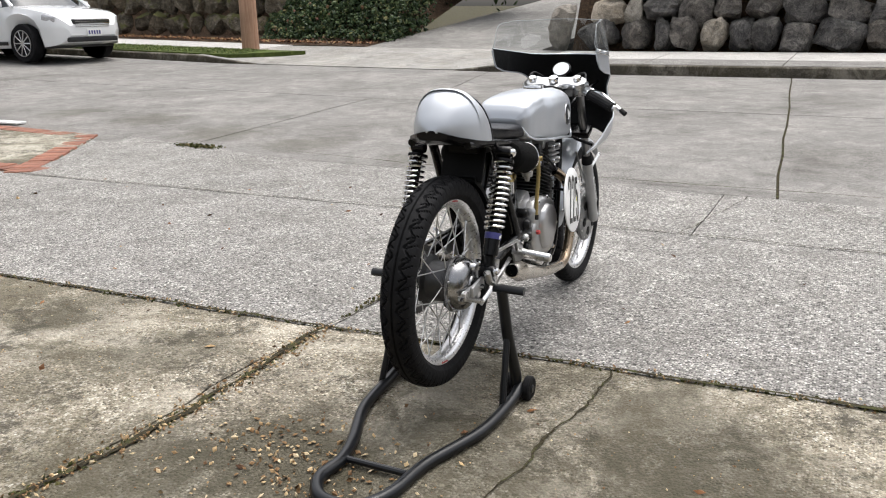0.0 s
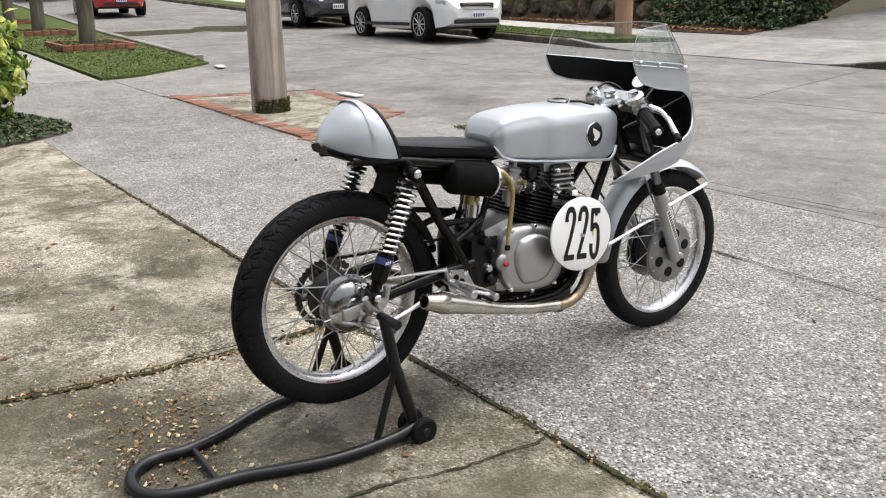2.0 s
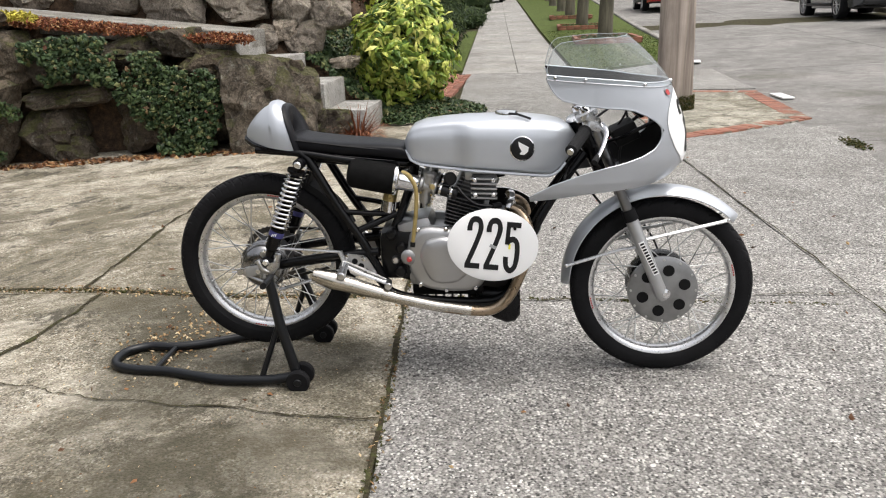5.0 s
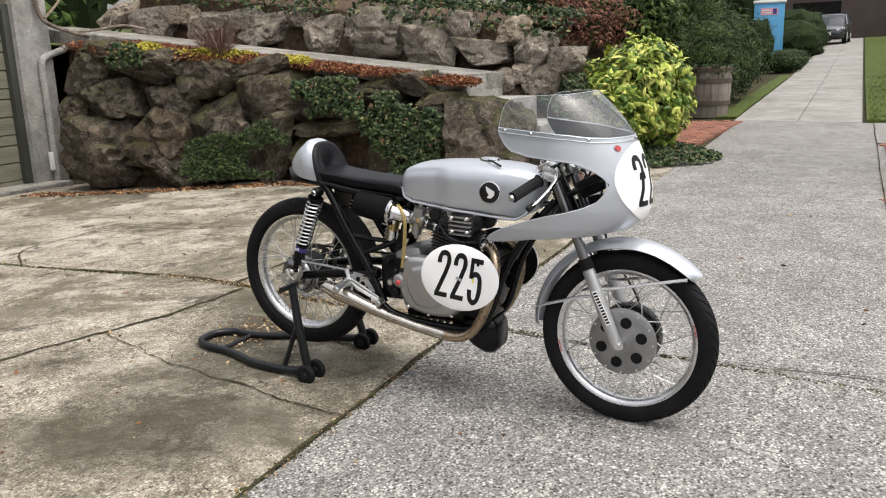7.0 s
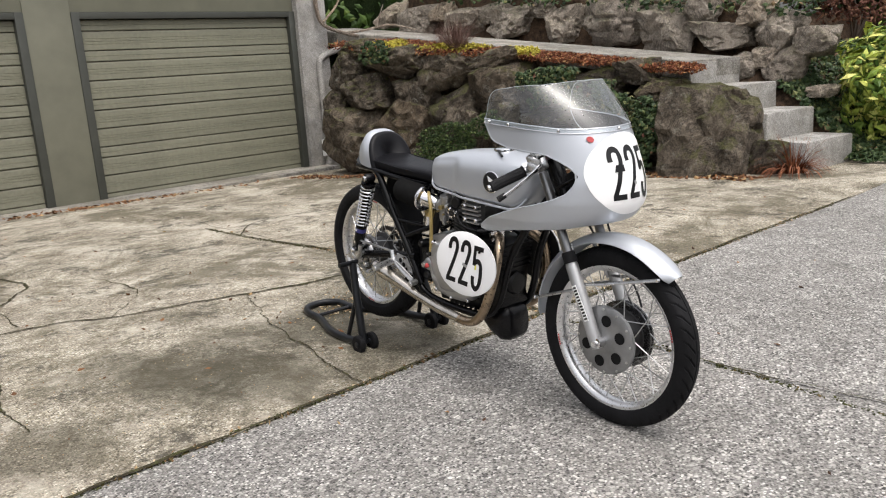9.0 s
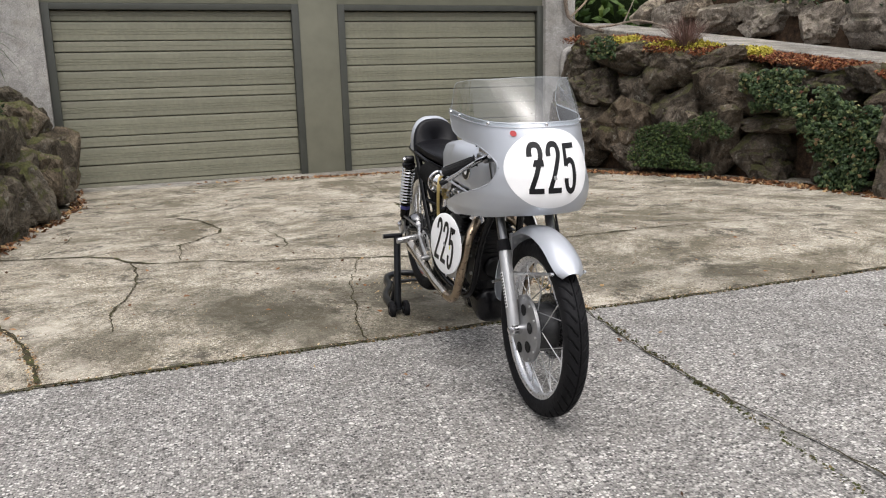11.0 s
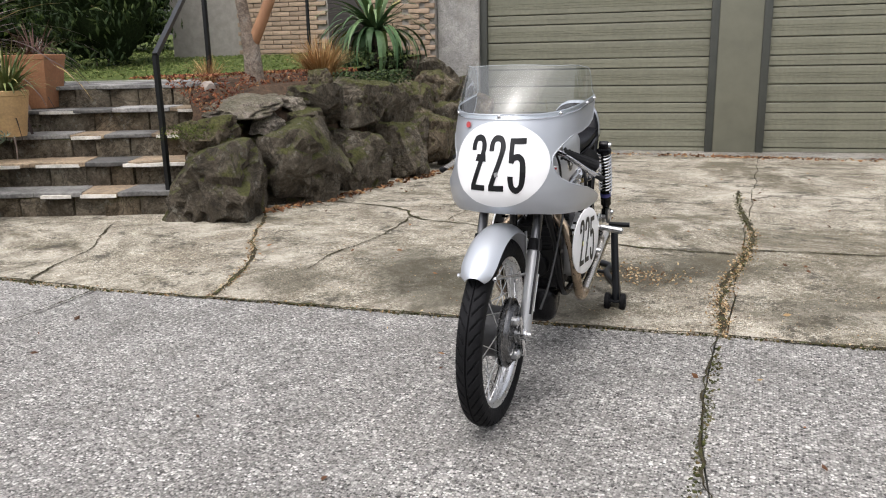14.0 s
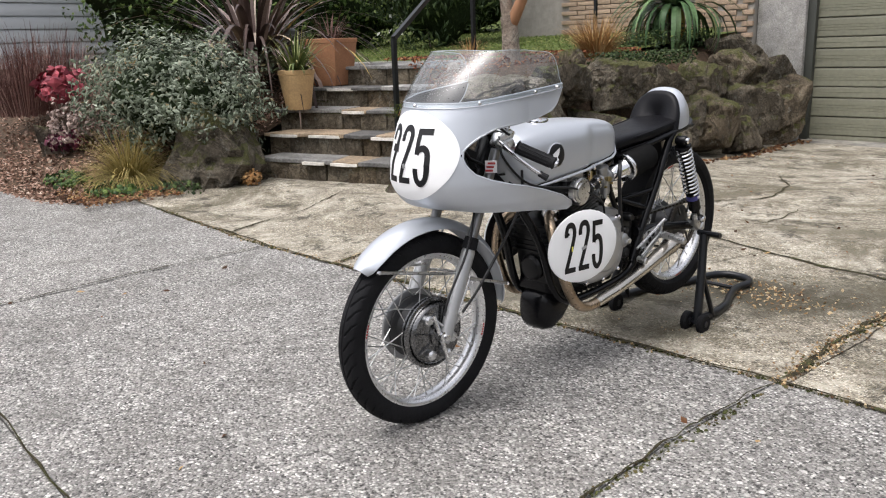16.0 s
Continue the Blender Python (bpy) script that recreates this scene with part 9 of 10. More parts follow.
    # exhaust: header out of the head, bent down and back to a short megaphone
    hp = smooth_path([(0.825, 0.062 * s, 0.575), (0.862, 0.080 * s, 0.563), (0.888, 0.115 * s, 0.520), (0.884, 0.138 * s, 0.44), (0.855, 0.145 * s, 0.355), (0.815, 0.148 * s, 0.285), (0.765, 0.150 * s, 0.253), (0.70, 0.152 * s, 0.252), (0.58, 0.153 * s, 0.270), (0.455, 0.154 * s, 0.300)], 6)
    pipe = Mesh().tube(hp, 0.0175, 16).put("exhaust_header", PIPE_BROWN, bike, "heat-browned steel exhaust pipe", angle=60)
    Mesh().tube([(0.70, 0.152 * s, 0.252), (0.58, 0.153 * s, 0.270), (0.455, 0.154 * s, 0.300)], 0.0182, 16).put("exhaust_run", PIPE, pipe, "brushed steel exhaust run")
    mp = [Vector((0.46, 0.154 * s, 0.299)), Vector((0.19, 0.156 * s, 0.385))]
    md = (mp[1] - mp[0]).normalized()
    Mesh().lathe([(0.018, 0), (0.028, 0.18), (0.0315, 0.21), (0.0325, 0.22), (0.022, 0.285), (0.019, 0.286), (0.019, 0.24)], mp[0], md, 24, caps=False).put("megaphone", PIPE, pipe, "brushed steel megaphone silencer", angle=50)
    Mesh().lathe([(0.0188, 0.245), (0.001, 0.244)], mp[0], md, 24).put("silencer_bore", BLACK_INNER, pipe, "dark silencer mouth")
    Mesh().lathe([(0.027, -0.006), (0.030, 0.0), (0.030, 0.012), (0.024, 0.016)], (0.828, 0.063 * s, 0.575), (1, 0.35 * s, -0.25), 16).put("exhaust_collar", CHROME, pipe)
    # rear-set footrest, brake and gear linkage
    rs = Mesh()
    tri_ = [(0.282, 0.436), (0.300, 0.444), (0.352, 0.436), (0.364, 0.426), (0.392, 0.376), (0.386, 0.366), (0.318, 0.368), (0.304, 0.378)]
    rs.loft([[(x, y * s, z) for x, z in tri_] for y in (0.119, 0.1195, 0.1245, 0.125)])
    rs = rs.put("rearset_plate", CASE_ALLOY, bike, "thin alloy footrest plate")
    for x, z, r in ((0.322, 0.418, 0.010), (0.342, 0.402, 0.010), (0.358, 0.386, 0.007)):
        Mesh().lathe([(r, 0.1245), (r, 0.1258), (r * 0.8, 0.1254)], (x, 0, z), (0, s, 0), 14).put("lightening_hole", BLACK_INNER, rs, "round lightening hole")
    Mesh().tube([(0.290, 0.120 * s, 0.416), (0.291, 0.150 * s, 0.414), (0.291, 0.152 * s, 0.414), (0.297, 0.240 * s, 0.404), (0.297, 0.244 * s, 0.404)], [0.010, 0.010, 0.0140, 0.0140, 0.010], 14).put("footrest", ALLOY, rs, "knurled alloy footrest")
    Mesh().tube([(0.277, 0.134 * s, 0.456), (0.284, 0.136 * s, 0.436), (0.291, 0.136 * s, 0.414)], [0.010, 0.008, 0.011], 10, squash=0.6).put("pivot_arm", ALLOY, rs)
    Mesh().tube([(0.291, 0.136 * s, 0.410), (0.345, 0.142 * s, 0.382), (0.430, 0.150 * s, 0.350)], [0.009, 0.0075, 0.008], 10, squash=0.55).put("pedal", ALLOY, rs)
    Mesh().tube([(0.287, 0.138 * s, 0.424), (0.350, 0.143 * s, 0.398), (0.425, 0.148 * s, 0.362)], 0.0036, 8).put("stay_rod", STEEL, rs)
    Mesh().tube([(0.432, 0.138 * s, 0.349), (0.434, 0.172 * s, 0.346), (0.434, 0.175 * s, 0.346)], [0.012, 0.012, 0.009], 12).put("pedal_tip", ALLOY, rs)
    Mesh().tube([(0.277, 0.140 * s, 0.456), (0.045, 0.145 * s, 0.476)] if s < 0 else [(0.43, 0.13, 0.385), (0.27, 0.14, 0.468)], 0.005, 8).put("linkage_rod", ALLOY, rs)
    for x, z in ((0.298, 0.436), (0.352, 0.429), (0.382, 0.373)):
        Mesh().lathe([(0.008, 0), (0.008, 0.008), (0.001, 0.010)], (x, 0.125 * s, z), (0, s, 0), 10).put("plate_bolt", CHROME, rs)
    # stand bobbin on the swingarm
    Mesh().lathe([(0.016, 0.11), (0.016, 0.115), (0.010, 0.118), (0.010, 0.150), (0.016, 0.153), (0.016, 0.158)], (0.052, 0, 0.412), (0, s, 0), 16).put("stand_bobbin", ALLOY, bike)
# brake arm, torque stay and rod at the rear hub, on the right
hubarm = Mesh().tube([(0.030, -0.104, 0.452), (0.020, -0.110, 0.415), (0.005, -0.112, 0.360)], [0.010, 0.009, 0.011], 10, squash=0.5).put("brake_arm", ALLOY, bike, "polished rear brake arm")
Mesh().lathe([(0.011, -0.004), (0.011, 0.010), (0.006, 0.014)], (0.030, -0.106, 0.452), (0, -1, 0), 10).put("arm_nut", CHROME, hubarm)
Mesh().tube([(0.055, -0.108, 0.318), (0.16, -0.112, 0.348), (0.29, -0.112, 0.392)], 0.0065, 8, squash=0.6).put("torque_stay", ALLOY, bike, "alloy brake torque stay")
Mesh().box((-0.050, -0.112, 0.386), (0.060, 0.012, 0.022), (0, -6, 0), 0.003).put("chain_adjuster", ALLOY, bike, "alloy axle adjuster")
Mesh().tube([(-0.055, -0.112, 0.386), (-0.098, -0.112, 0.382)], 0.004, 8).put("adjuster_bolt", CHROME, bike)
# brass intake stub and clamp seen below the filters
stub = Mesh().tube([(0.450, -0.040, 0.660), (0.440, -0.045, 0.618), (0.436, -0.047, 0.600)], 0.023, 18).put("intake_stub", BRASS, bike, "brassy intake stub")
Mesh().tube([(0.436, -0.047, 0.602), (0.429, -0.050, 0.566), (0.428, -0.050, 0.562)], [0.025, 0.025, 0.019], 18).put("stub_cup", CHROME, stub, "polished cup")
Mesh().lathe([(0.009, 0), (0.009, 0.006), (0.006, 0.009), (0.001, 0.009)], (0.442, -0.066, 0.622), (0.1, -1, 0), 12).put("stub_screw", BRASS, stub)
# chain on the left
CHAIN = paint("oily_chain", (0.03, 0.027, 0.024), 0.4, 0.9, 0.2, 30)
for (a, b) in (((0.0, 0.485), (0.43, 0.475)), ((0.0, 0.291), (0.43, 0.395))):
    chain = Mesh()
    n = 68
    rings = []
    for k in range(n):
        q, e = k / (n - 1), 0.007 if (k // 2) % 2 else 0.0045
        x, z = a[0] + (b[0] - a[0]) * q, a[1] + (b[1] - a[1]) * q
        rings.append([(x, 0.066 - e, z - 0.004), (x, 0.066 + e, z - 0.004), (x, 0.066 + e, z + 0.004), (x, 0.066 - e, z + 0.004)])
    chain.loft(rings).put("drive_chain", CHAIN, bike, "dark oily drive chain", smooth=False)
# belly scoop below the front of the engine
rings = []
for x, zb, zt, hw in ((0.685, 0.262, 0.285, 0.05), (0.72, 0.225, 0.30, 0.062), (0.77, 0.180, 0.305, 0.070), (0.815, 0.160, 0.305, 0.070), (0.845, 0.165, 0.30, 0.064), (0.862, 0.185, 0.285, 0.05)):
    rings.append([(x, hw * math.copysign(abs(math.cos(a)) ** 0.5, math.cos(a)), (zb + zt) / 2 + (zt - zb) / 2 * math.copysign(abs(math.sin(a)) ** 0.6, math.sin(a))) for a in [2 * math.pi * j / 20 for j in range(20)]])
Mesh().loft(rings).put("belly_scoop", BLACK_PAINT, bike, "glossy black belly scoop", angle=50)
Mesh().box((0.80, 0, 0.36), (0.06, 0.15, 0.14), (0, -12, 0), 0.01).put("oil_cooler_panel", BLACK_PAINT, bike, "black front panel")

# ---- number plates: white ovals with condensed black figures ----
TWO = [(-0.36, 0.52), (-0.36, 0.72), (-0.24, 0.94), (0.0, 1.0), (0.24, 0.94), (0.36, 0.74), (0.34, 0.50), (0.16, 0.08), (-0.10, -0.40), (-0.30, -0.76), (-0.34, -0.86)]
FIVE = [(-0.32, 0.90), (-0.33, 0.50), (-0.34, 0.12), (-0.20, 0.26), (0.06, 0.30), (0.28, 0.16), (0.36, -0.14), (0.36, -0.50), (0.26, -0.82), (0.0, -0.97), (-0.26, -0.84), (-0.36, -0.56), (-0.36, -0.42)]


def ribbon(pts, wide, per=5):
    c = [Vector((p[0], p[1], 0)) for p in pts]
    c = smooth_path(c, per)
    left, right = [], []
    for i, p in enumerate(c):
        d = (c[min(i + 1, len(c) - 1)] - c[max(i - 1, 0)]).normalized()
        n = Vector((-d.y, d.x, 0))
        w = wide * 0.5 * (1.0 - 0.30 * abs(d.x))
        left.append((p.x + n.x * w, p.y + n.y * w))
        right.append((p.x - n.x * w, p.y - n.y * w))
    return left, right


def figure(digit, place, m, sx, sy, ox):
    """Adds one figure; place(u, v) gives the point on the plate."""
    def strip(a, b):
        k = len(m.v)
        m.v += [tuple(place(ox + x * sx, y * sy)) for x, y in a] + [tuple(place(ox + x * sx, y * sy)) for x, y in b]
        n = len(a)
        m.f += [(k + i, k + i + 1, k + n + i + 1, k + n + i) for i in range(n - 1)]
    def bar(x0, x1, y0, y1, n=5):
        strip([(x0 + (x1 - x0) * i / n, y1) for i in range(n + 1)], [(x0 + (x1 - x0) * i / n, y0) for i in range(n + 1)])
    if digit == 2:
        strip(*ribbon(TWO, 0.34))
        bar(-0.50, 0.50, -1.0, -0.78)
    else:
        strip(*ribbon(FIVE[2:], 0.34))
        bar(-0.50, 0.46, 0.78, 1.0)
        strip([(-0.50, 0.9), (-0.50, 0.5), (-0.50, 0.08)], [(-0.22, 0.9), (-0.22, 0.5), (-0.22, 0.08)])


def number(place, height_, name, parent, gap=0.384):
    m = Mesh()
    sy = height_ / 2
    sx = height_ * 0.30
    for d, o in ((2, -1), (2, 0), (5, 1)):
        figure(d, place, m, sx, sy, o * height_ * gap)
    return m.put(name, BLACK_VINYL, parent, "condensed black race number 225", smooth=False)


for s in (-1, 1):
    c = Vector((0.776, -0.174, 0.480)) if s < 0 else Vector((0.797, 0.169, 0.473))
    tilt = Matrix.Translation(c) @ Matrix.Rotation(radians(5.4 if s < 0 else -8.0), 4, "Z") @ Matrix.Rotation(radians(-5.5 if s < 0 else 0.0), 4, "X") @ Matrix.Rotation(radians(7.5 if s < 0 else 0.0), 4, "Y")
    rx, rz = (0.1445, 0.116) if s < 0 else (0.152, 0.119)
    ringp = lambda q, y: [(rx * q * math.cos(2 * math.pi * k / 56), y * s, rz * q * math.sin(2 * math.pi * k / 56)) for k in range(56)]
    plate = Mesh().loft([ringp(0.97, -0.004), ringp(1.0, -0.003), ringp(1.0, 0.001), ringp(0.985, 0.0022), ringp(0.6, 0.003), ringp(0.02, 0.0032)]).moved(tilt).put("number_plate", WHITE_VINYL, bike, "white oval race number plate")
    place = lambda u, v, s=s, tilt=tilt: tilt @ Vector((u if s < 0 else -u, 0.0042 * s, v))
    Mesh().loft([ringp(0.985, -0.0042), ringp(0.98, -0.0056), ringp(0.5, -0.006), ringp(0.02, -0.006)]).moved(tilt).put("plate_back", BLACK_INNER, plate, "black back of the plate")
    number(place, 0.158, "race_number", plate)
    Mesh().box((0.0, 0.0046 * s, -0.004), (0.022, 0.001, 0.010), (0, 20, 0), 0.0).moved(tilt).put("worn_patch", GREY_METAL, plate, "small grey worn patch")
    Mesh().box((0.052, 0.0046 * s, 0.0), (0.006, 0.001, 0.016)).moved(tilt).put("yellow_mark", YELLOW, plate)
    for q in (-1, 1):
        Mesh().tube([c + Vector((0.07 * q, -0.005 * s, 0.05)), c + Vector((0.06 * q, -0.06 * s, 0.05))], 0.005, 8).put("plate_bracket", BLACK_PAINT, plate)

# ---- fairing: a U-shaped shell with a cut-away for each hand ----
X0, BACK = 1.09, 0.19
NOSE = [(0.610, 0.130), (0.630, 0.180), (0.645, 0.212), (0.66, 0.238), (0.68, 0.266), (0.71, 0.291), (0.74, 0.302), (0.80, 0.300), (0.86, 0.285), (0.92, 0.262), (0.965, 0.242), (1.02, 0.225)]
HALF = [(0.61, 0.165), (0.63, 0.19), (0.65, 0.208), (0.68, 0.222), (0.74, 0.227), (0.8, 0.22), (0.86, 0.211), (0.92, 0.205), (0.965, 0.2), (1.02, 0.198)]


def shell_point(u, z, out=0.0):
    """u from 0 (rear edge) over 0.5 (where the nose begins) to 1 (the nose's middle), on the left."""
    a, b = lerp_table(NOSE, z) + out, lerp_table(HALF, z) + out
    if u < 0.5:
        q = 1 - u / 0.5
        q *= BACK / 0.24
        return Vector((X0 - q * 0.24, b * (1 + 0.10 * q - 0.06 * q * q), z))
    th = (u - 0.5) / 0.5 * math.pi / 2
    return Vector((X0 + a * math.sin(th), b * math.cos(th), z))


def u_of(x):
    return 0.5 * (1 - (X0 - x) / BACK) if x < X0 else 0.5 + 0.5 * math.asin(min(1, (x - X0) / 0.285)) / (math.pi / 2)


def edges(u):
    """Heights on the column u: bottom, lower rim of the hand opening, its upper rim, top."""
    x = X0 - (1 - u / 0.5) * BACK if u < 0.5 else X0 + 0.29 * math.sin((u - 0.5) * math.pi)
    bot = lerp_table([(0.90, 0.617), (1.0, 0.631), (1.06, 0.642), (1.12, 0.648), (1.20, 0.654), (1.27, 0.657), (1.30, 0.660), (1.34, 0.667), (1.40, 0.670)], x)
    low = lerp_table([(0.90, 0.632), (0.918, 0.648), (0.972, 0.677), (1.05, 0.704), (1.128, 0.726), (1.171, 0.735), (1.231, 0.753), (1.268, 0.771), (1.284, 0.790), (1.293, 0.807), (1.297, 0.8245), (1.298, 0.825)], x)
    top_cut = lerp_table([(0.952, 0.996), (0.957, 0.982), (0.965, 0.966), (0.975, 0.951), (0.985, 0.940), (1.00, 0.929), (1.06, 0.912), (1.13, 0.903), (1.19, 0.897), (1.218, 0.891), (1.255, 0.873), (1.276, 0.858), (1.289, 0.846), (1.295, 0.835), (1.297, 0.8255), (1.298, 0.825)], x)
    top = lerp_table([(0.95, 1.002), (1.02, 0.994), (1.09, 0.987), (1.20, 0.977), (1.27, 0.968), (1.33, 0.964), (1.40, 0.964)], x)
    return x, bot, low, top_cut, top


def fairing_shell(out, mat, name, label, parent=bike):
    m = Mesh()
    for s in (-1, 1):
        for part_ in ("upper", "lower"):
            us = [k / 120 for k in range(121)]
            if part_ == "upper":
                us = [u_of(0.952)] + [u for u in us if u > u_of(0.952) + 0.004]
            rings = []
            for u in us:
                x, bot, low, cut, top = edges(u)
                a, b = (cut, top) if part_ == "upper" else (bot, low)
                rings.append([Vector((1, s, 1)) * shell_point(u, a + (b - a) * k / 14, out) for k in range(15)])
            m.loft(rings, closed=False)
    return m.moved(SKEW).put(name, mat, parent, label, angle=60, weld=True)


fairing = fairing_shell(0.0, SILVER, "fairing", "silver painted half fairing with hand cut-outs")
fairing_shell(-0.004, BLACK_INNER, "fairing_lining", "black inner face of the fairing", fairing)
# rolled rim round the hand opening and along the edges
for s in (-1, 1):
    us = [k / 160 for k in range(161)]
    lo, up = [], []
    for u in us:
        x, bot, low, cut, top = edges(u)
        if x <= 1.2975:
            lo.append(SKEW @ (Vector((1, s, 1)) * shell_point(u, low, -0.002)))
            if x >= 0.952:
                up.append(SKEW @ (Vector((1, s, 1)) * shell_point(u, cut, -0.002)))
    Mesh().tube(lo + list(reversed(up)), 0.0032, 6).put("fairing_rim", SILVER, fairing)
    rim = [SKEW @ (Vector((1, s, 1)) * shell_point(u, edges(u)[4], -0.001)) for u in us if edges(u)[0] >= 0.952]
    Mesh().tube(rim, 0.003, 6).put("fairing_rim", SILVER, fairing)


def nose_at(y, z, out):
    a, b = lerp_table(NOSE, z) + out, lerp_table(HALF, z) + out
    return SKEW @ Vector((X0 + a * math.sqrt(max(0.0, 1 - (y / b) ** 2)), y, z))


CZ, CR = 0.821, 0.144
rings = [[nose_at(0.005 + CR * q * math.cos(2 * math.pi * k / 64), CZ + CR * 0.875 * q * math.sin(2 * math.pi * k / 64), 0.0022) for k in range(64)] for q in (1.0, 0.9, 0.75, 0.6, 0.45, 0.3, 0.15, 0.01)]
disc = Mesh().loft(rings, caps=False).put("nose_number_disc", WHITE_VINYL, fairing, "white vinyl number disc on the nose", angle=60)
number(lambda u, v: nose_at(u + 0.0065, CZ + 0.002 + v, 0.0036), 0.153, "race_number", disc)
Mesh().add([nose_at(-0.104 + 0.009 * math.cos(2 * math.pi * k / 20), 0.934 + 0.009 * math.sin(2 * math.pi * k / 20), 0.0045) for k in range(20)], [tuple(range(20))]).put("red_sticker", RED_LABEL, fairing, "small round red sticker", smooth=False)
Mesh().add([nose_at(x, z, 0.0048) for x, z in ((-0.062, 0.832), (-0.027, 0.832), (-0.029, 0.853), (-0.056, 0.853))], [(0, 1, 2, 3)]).put("tape_patch", BLACK_VINYL, disc, "strip of black tape", smooth=False)
Mesh().add([nose_at(x, z, 0.0048) for x, z in ((0.004, 0.788), (0.014, 0.790), (0.010, 0.803), (0.001, 0.800))], [(0, 1, 2, 3)]).put("worn_patch", GREY_METAL, disc, "small grey worn patch", smooth=False)

# windscreen: a clear bubble rising from the fairing's top edge
rings = []
for k in range(-48, 49):
    q = abs(k) / 48
    u = 1 - q * (1 - u_of(0.954))
    s = 1 if k >= 0 else -1
    x, bot, low, cut, top = edges(u)
    base = Vector((1, s, 1)) * shell_point(u, top - 0.012, 0.0025)
    # height of the bubble by place along the rim
    h = lerp_table([(0.0, 0.154), (0.12, 0.153), (0.25, 0.150), (0.38, 0.142), (0.50, 0.132), (0.60, 0.124), (0.70, 0.118), (0.80, 0.113), (0.88, 0.106), (0.93, 0.094), (0.97, 0.070), (1.0, 0.030)], q)
    back = lerp_table([(0.0, 0.142), (0.12, 0.135), (0.25, 0.112), (0.38, 0.075), (0.5, 0.035), (0.62, 0.012), (0.75, 0.0), (1.0, 0.0)], q)
    inw = lerp_table([(0.0, 0.0), (0.3, 0.10), (0.6, 0.12), (1.0, 0.06)], q)
    ring = []
    for j in range(13):
        t = j / 12
        ring.append(SKEW @ Vector((base.x - back * (0.62 * t + 0.38 * t * t), base.y * (1 - inw * t ** 1.4), base.z + h * t)))
    rings.append(ring)
screen = Mesh().loft(rings, closed=False).put("windscreen", CLEAR, fairing, "clear acrylic windscreen bubble", angle=70)
# the highlight along the cut edge is painted as an opaque pale tube
Mesh().tube([rings[0][0]] + [r[-1] for r in rings] + [rings[-1][0]], 0.0011, 6).put("screen_rim", EDGE_GLINT, screen, "pale tube painting the light caught by the acrylic's cut edge")
Mesh().tube([r[0] for r in rings], 0.0015, 5).put("screen_edge", CHROME, screen)
for q, s in ((0, 1), (0.34, 1), (0.34, -1), (0.66, 1), (0.66, -1), (0.93, 1), (0.93, -1)):
    u = 1 - q * (1 - u_of(0.954))
    p = SKEW @ (Vector((1, s, 1)) * shell_point(u, edges(u)[4] - 0.005, 0.004))
    n = (p - Vector((1.05, 0, p.z))).normalized()
    Mesh().lathe([(0.0055, -0.004), (0.0055, 0.002), (0.003, 0.005), (0.001, 0.005)], p, n, 10).put("screen_bolt", CHROME, screen)
# rev counter and its bracket, behind the screen
dial = Mesh().lathe([(0.036, -0.06), (0.040, -0.02), (0.040, 0.0), (0.036, 0.004), (0.034, 0.004)], (1.235, 0.017, 0.908), (-0.72, 0, 0.69), 28).put("rev_counter", BLACK_PAINT, bike, "small round rev counter with white face")
Mesh().lathe([(0.033, 0.0052), (0.001, 0.0056)], (1.235, 0.017, 0.908), (-0.72, 0, 0.69), 28).put("dial_face", WHITE_VINYL, dial, "white dial")
for s in (-1, 1):
    Mesh().tube([(1.10, 0.03 * s, 0.76), (1.20, 0.06 * s, 0.80), (1.30, 0.12 * s, 0.86)], 0.006, 8).put("fairing_bracket", BLACK_PAINT, bike)
    Mesh().tube([(1.02, 0.05 * s, 0.70), (1.00, 0.12 * s, 0.665), (0.98, 0.185 * s, 0.65)], 0.006, 8).put("fairing_bracket", BLACK_PAINT, bike)
Mesh().box((1.20, 0, 0.80), (0.08, 0.11, 0.06), (0, -25, 0), 0.01).put("electrics_box", BLACK_INNER, bike, "black box inside the fairing")
lab = Mesh().box((0, 0, 0), (0.004, 0.034, 0.036), (0, 0, 0), 0.0).moved(pose(1.165, 0.115, 0.775, 0, 10, 35)).put("coil_label", WHITE_VINYL, bike, "red and white label with unreadable bars")
for q in range(3):
    Mesh().box((-0.0026, 0.002 - 0.004 * q, 0.011 - 0.011 * q), (0.001, 0.022, 0.006), (0, 0, 0), 0.0).moved(pose(1.165, 0.115, 0.775, 0, 10, 35)).put("label_bar", RED_LABEL, lab)
    Mesh().box((0.0026, 0.002 - 0.004 * q, 0.011 - 0.011 * q), (0.001, 0.022, 0.006), (0, 0, 0), 0.0).moved(pose(1.165, 0.115, 0.775, 0, 10, 35)).put("label_bar", RED_LABEL, lab)
# cables
for path in ([(1.09, -0.12, 0.86), (1.16, -0.10, 0.90), (1.20, -0.02, 0.86), (1.10, 0.02, 0.74), (0.90, 0.03, 0.72)],
             [(1.09, 0.12, 0.86), (1.17, 0.11, 0.90), (1.22, 0.06, 0.84), (1.20, 0.08, 0.70), (1.24, 0.09, 0.55), (1.32, 0.09, 0.42), (1.345, 0.088, 0.36)],
             [(1.10, 0.10, 0.85), (1.13, 0.13, 0.80), (1.0, 0.12, 0.70), (0.80, 0.13, 0.66), (0.66, 0.135, 0.60), (0.62, 0.125, 0.52)]):
    Mesh().tube(smooth_path(path, 6), 0.0038, 7).put("cable", BLACK_VINYL, bike, "black control cable")

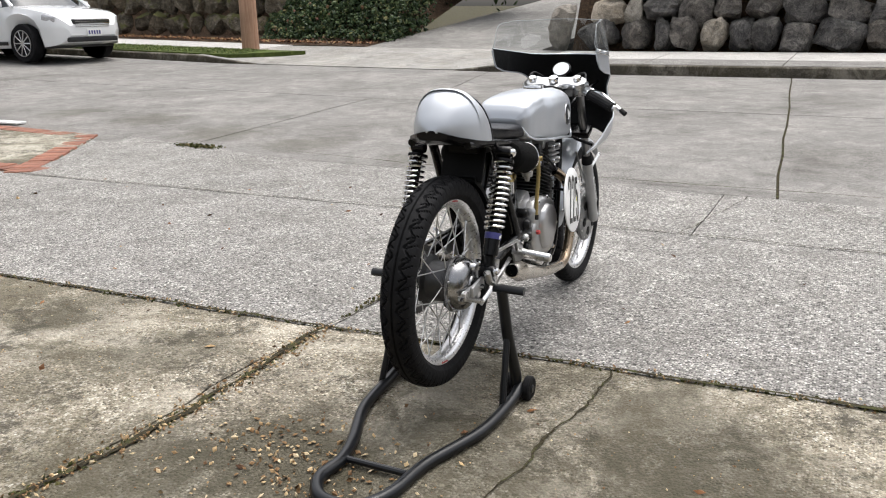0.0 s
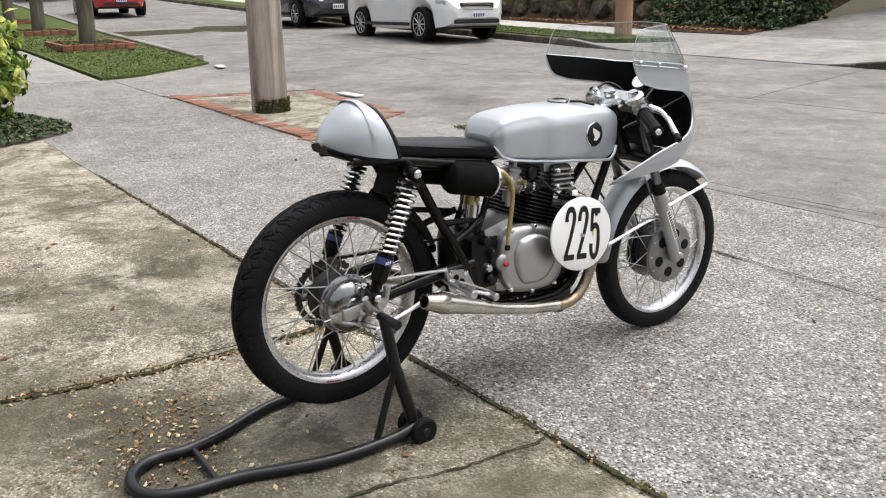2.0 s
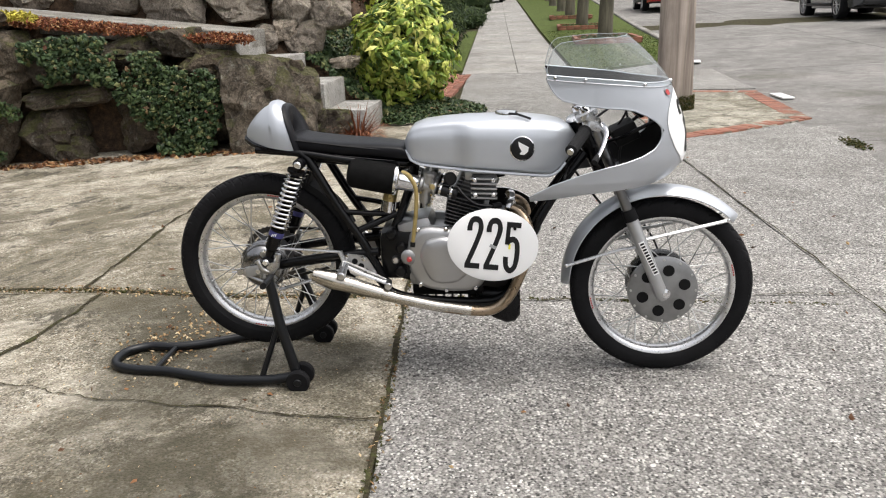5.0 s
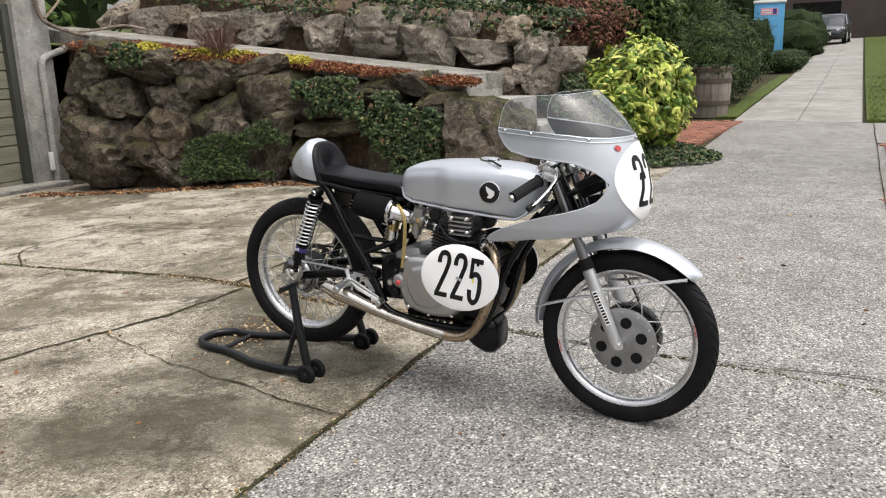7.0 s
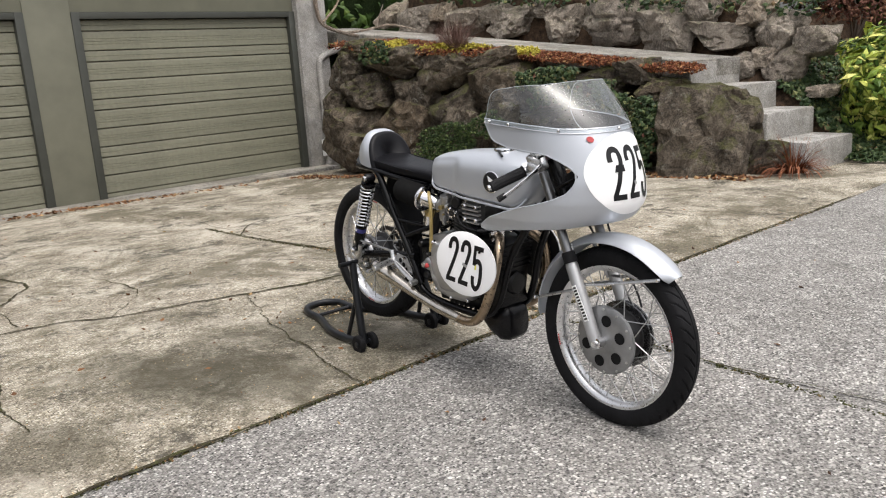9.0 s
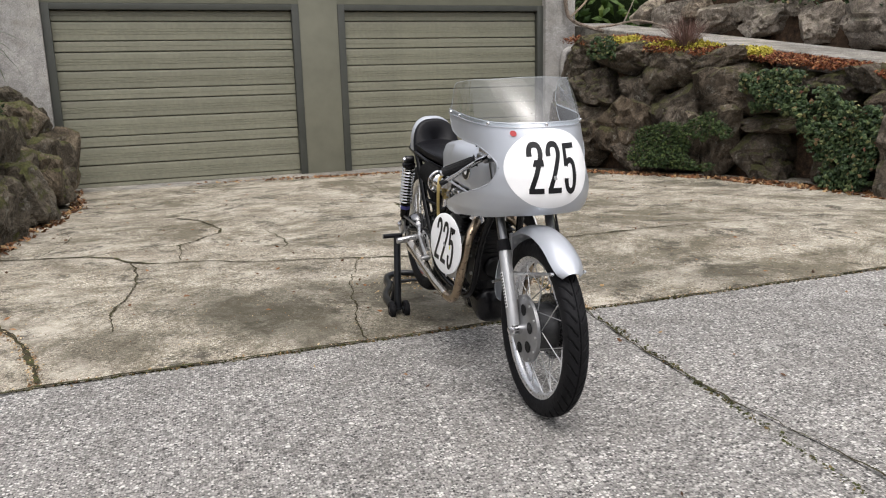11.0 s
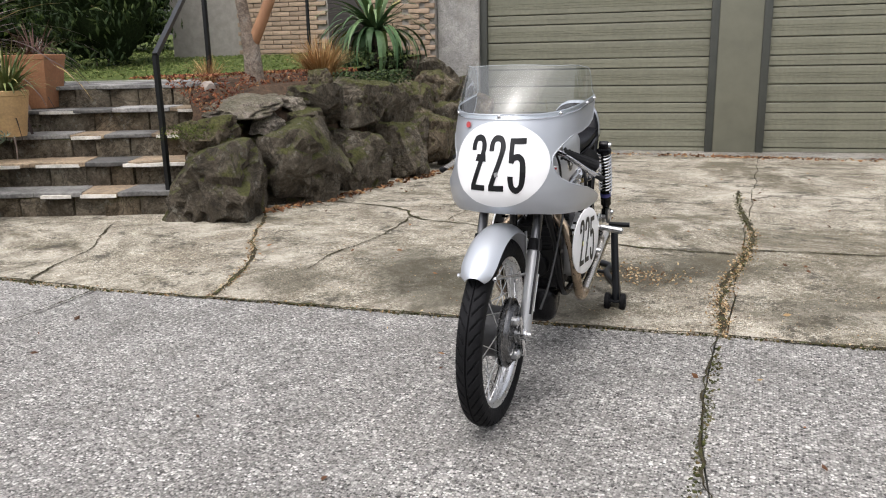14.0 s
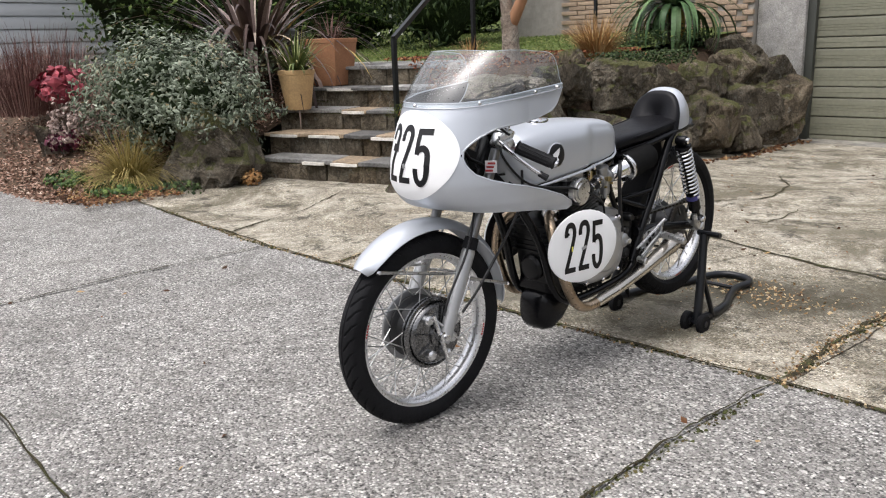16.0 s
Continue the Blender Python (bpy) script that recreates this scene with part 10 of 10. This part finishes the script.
# ---- paddock stand ----
stand = thing("paddock_stand", pose(-1.0227, 2.1378, 0, 0, 0, 92.96), "black tubular steel paddock stand on small wheels", "stand")
loop = smooth_path([(0.115, 0.19, 0.050), (0.02, 0.192, 0.035), (-0.16, 0.175, 0.030), (-0.32, 0.115, 0.026), (-0.43, 0.088, 0.026), (-0.52, 0.095, 0.026), (-0.585, 0.055, 0.026), (-0.600, -0.01, 0.026), (-0.575, -0.07, 0.026), (-0.50, -0.105, 0.026), (-0.36, -0.125, 0.026), (-0.16, -0.195, 0.030), (0.02, -0.212, 0.035), (0.115, -0.212, 0.050)], 6)
Mesh().tube(loop, 0.0165, 12).put("handle_loop", STAND_BLACK, stand, "black bent tube handle", angle=60)
Mesh().tube([(-0.418, 0.085, 0.026), (-0.420, -0.112, 0.026)], 0.009, 10).put("cross_bar", STAND_BLACK, stand)
for s in (-1, 1):
    yy = 0.201 * s
    upr = Mesh().tube([(0.115, yy, 0.03), (0.105, yy, 0.09), (0.068, yy * 0.93, 0.23), (0.045, yy * 0.88, 0.375)], [0.017, 0.0175, 0.017, 0.0165], 12).put("upright", STAND_BLACK, stand, "black upright tube")
    Mesh().tube([(-0.01, yy, 0.030), (0.068, yy * 0.93, 0.235)], 0.010, 10).put("strut", STAND_BLACK, stand)
    Mesh().tube([(0.045, yy * 0.76, 0.378), (0.045, yy * 1.22, 0.378)], 0.013, 10, squash=0.8).put("cradle_bar", STAND_BLACK, upr)
    fork = Mesh().tube([(0.075, yy * 0.74, 0.455), (0.066, yy * 0.74, 0.415), (0.045, yy * 0.74, 0.390), (0.020, yy * 0.74, 0.405), (0.005, yy * 0.74, 0.435)], 0.010, 10)
    fork.put("cradle_fork", ALLOY, upr, "bare metal cradle fork")
    for q in (-0.034, 0.034):
        w = Mesh().lathe([(0.012, -0.011), (0.034, -0.012), (0.039, -0.008), (0.039, 0.008), (0.034, 0.012), (0.012, 0.011)], (0.125, yy + q, 0.039), (0, 1, 0), 28).put("stand_wheel", RUBBER, stand, "small black rubber wheel")
        Mesh().lathe([(0.011, -0.015), (0.013, -0.013), (0.013, 0.013), (0.011, 0.015)], (0.125, yy + q, 0.039), (0, 1, 0), 12).put("wheel_hub", STAND_BLACK, w)
    Mesh().tube([(0.125, yy - 0.045, 0.039), (0.125, yy + 0.045, 0.039)], 0.006, 8).put("wheel_axle", STAND_BLACK, stand)
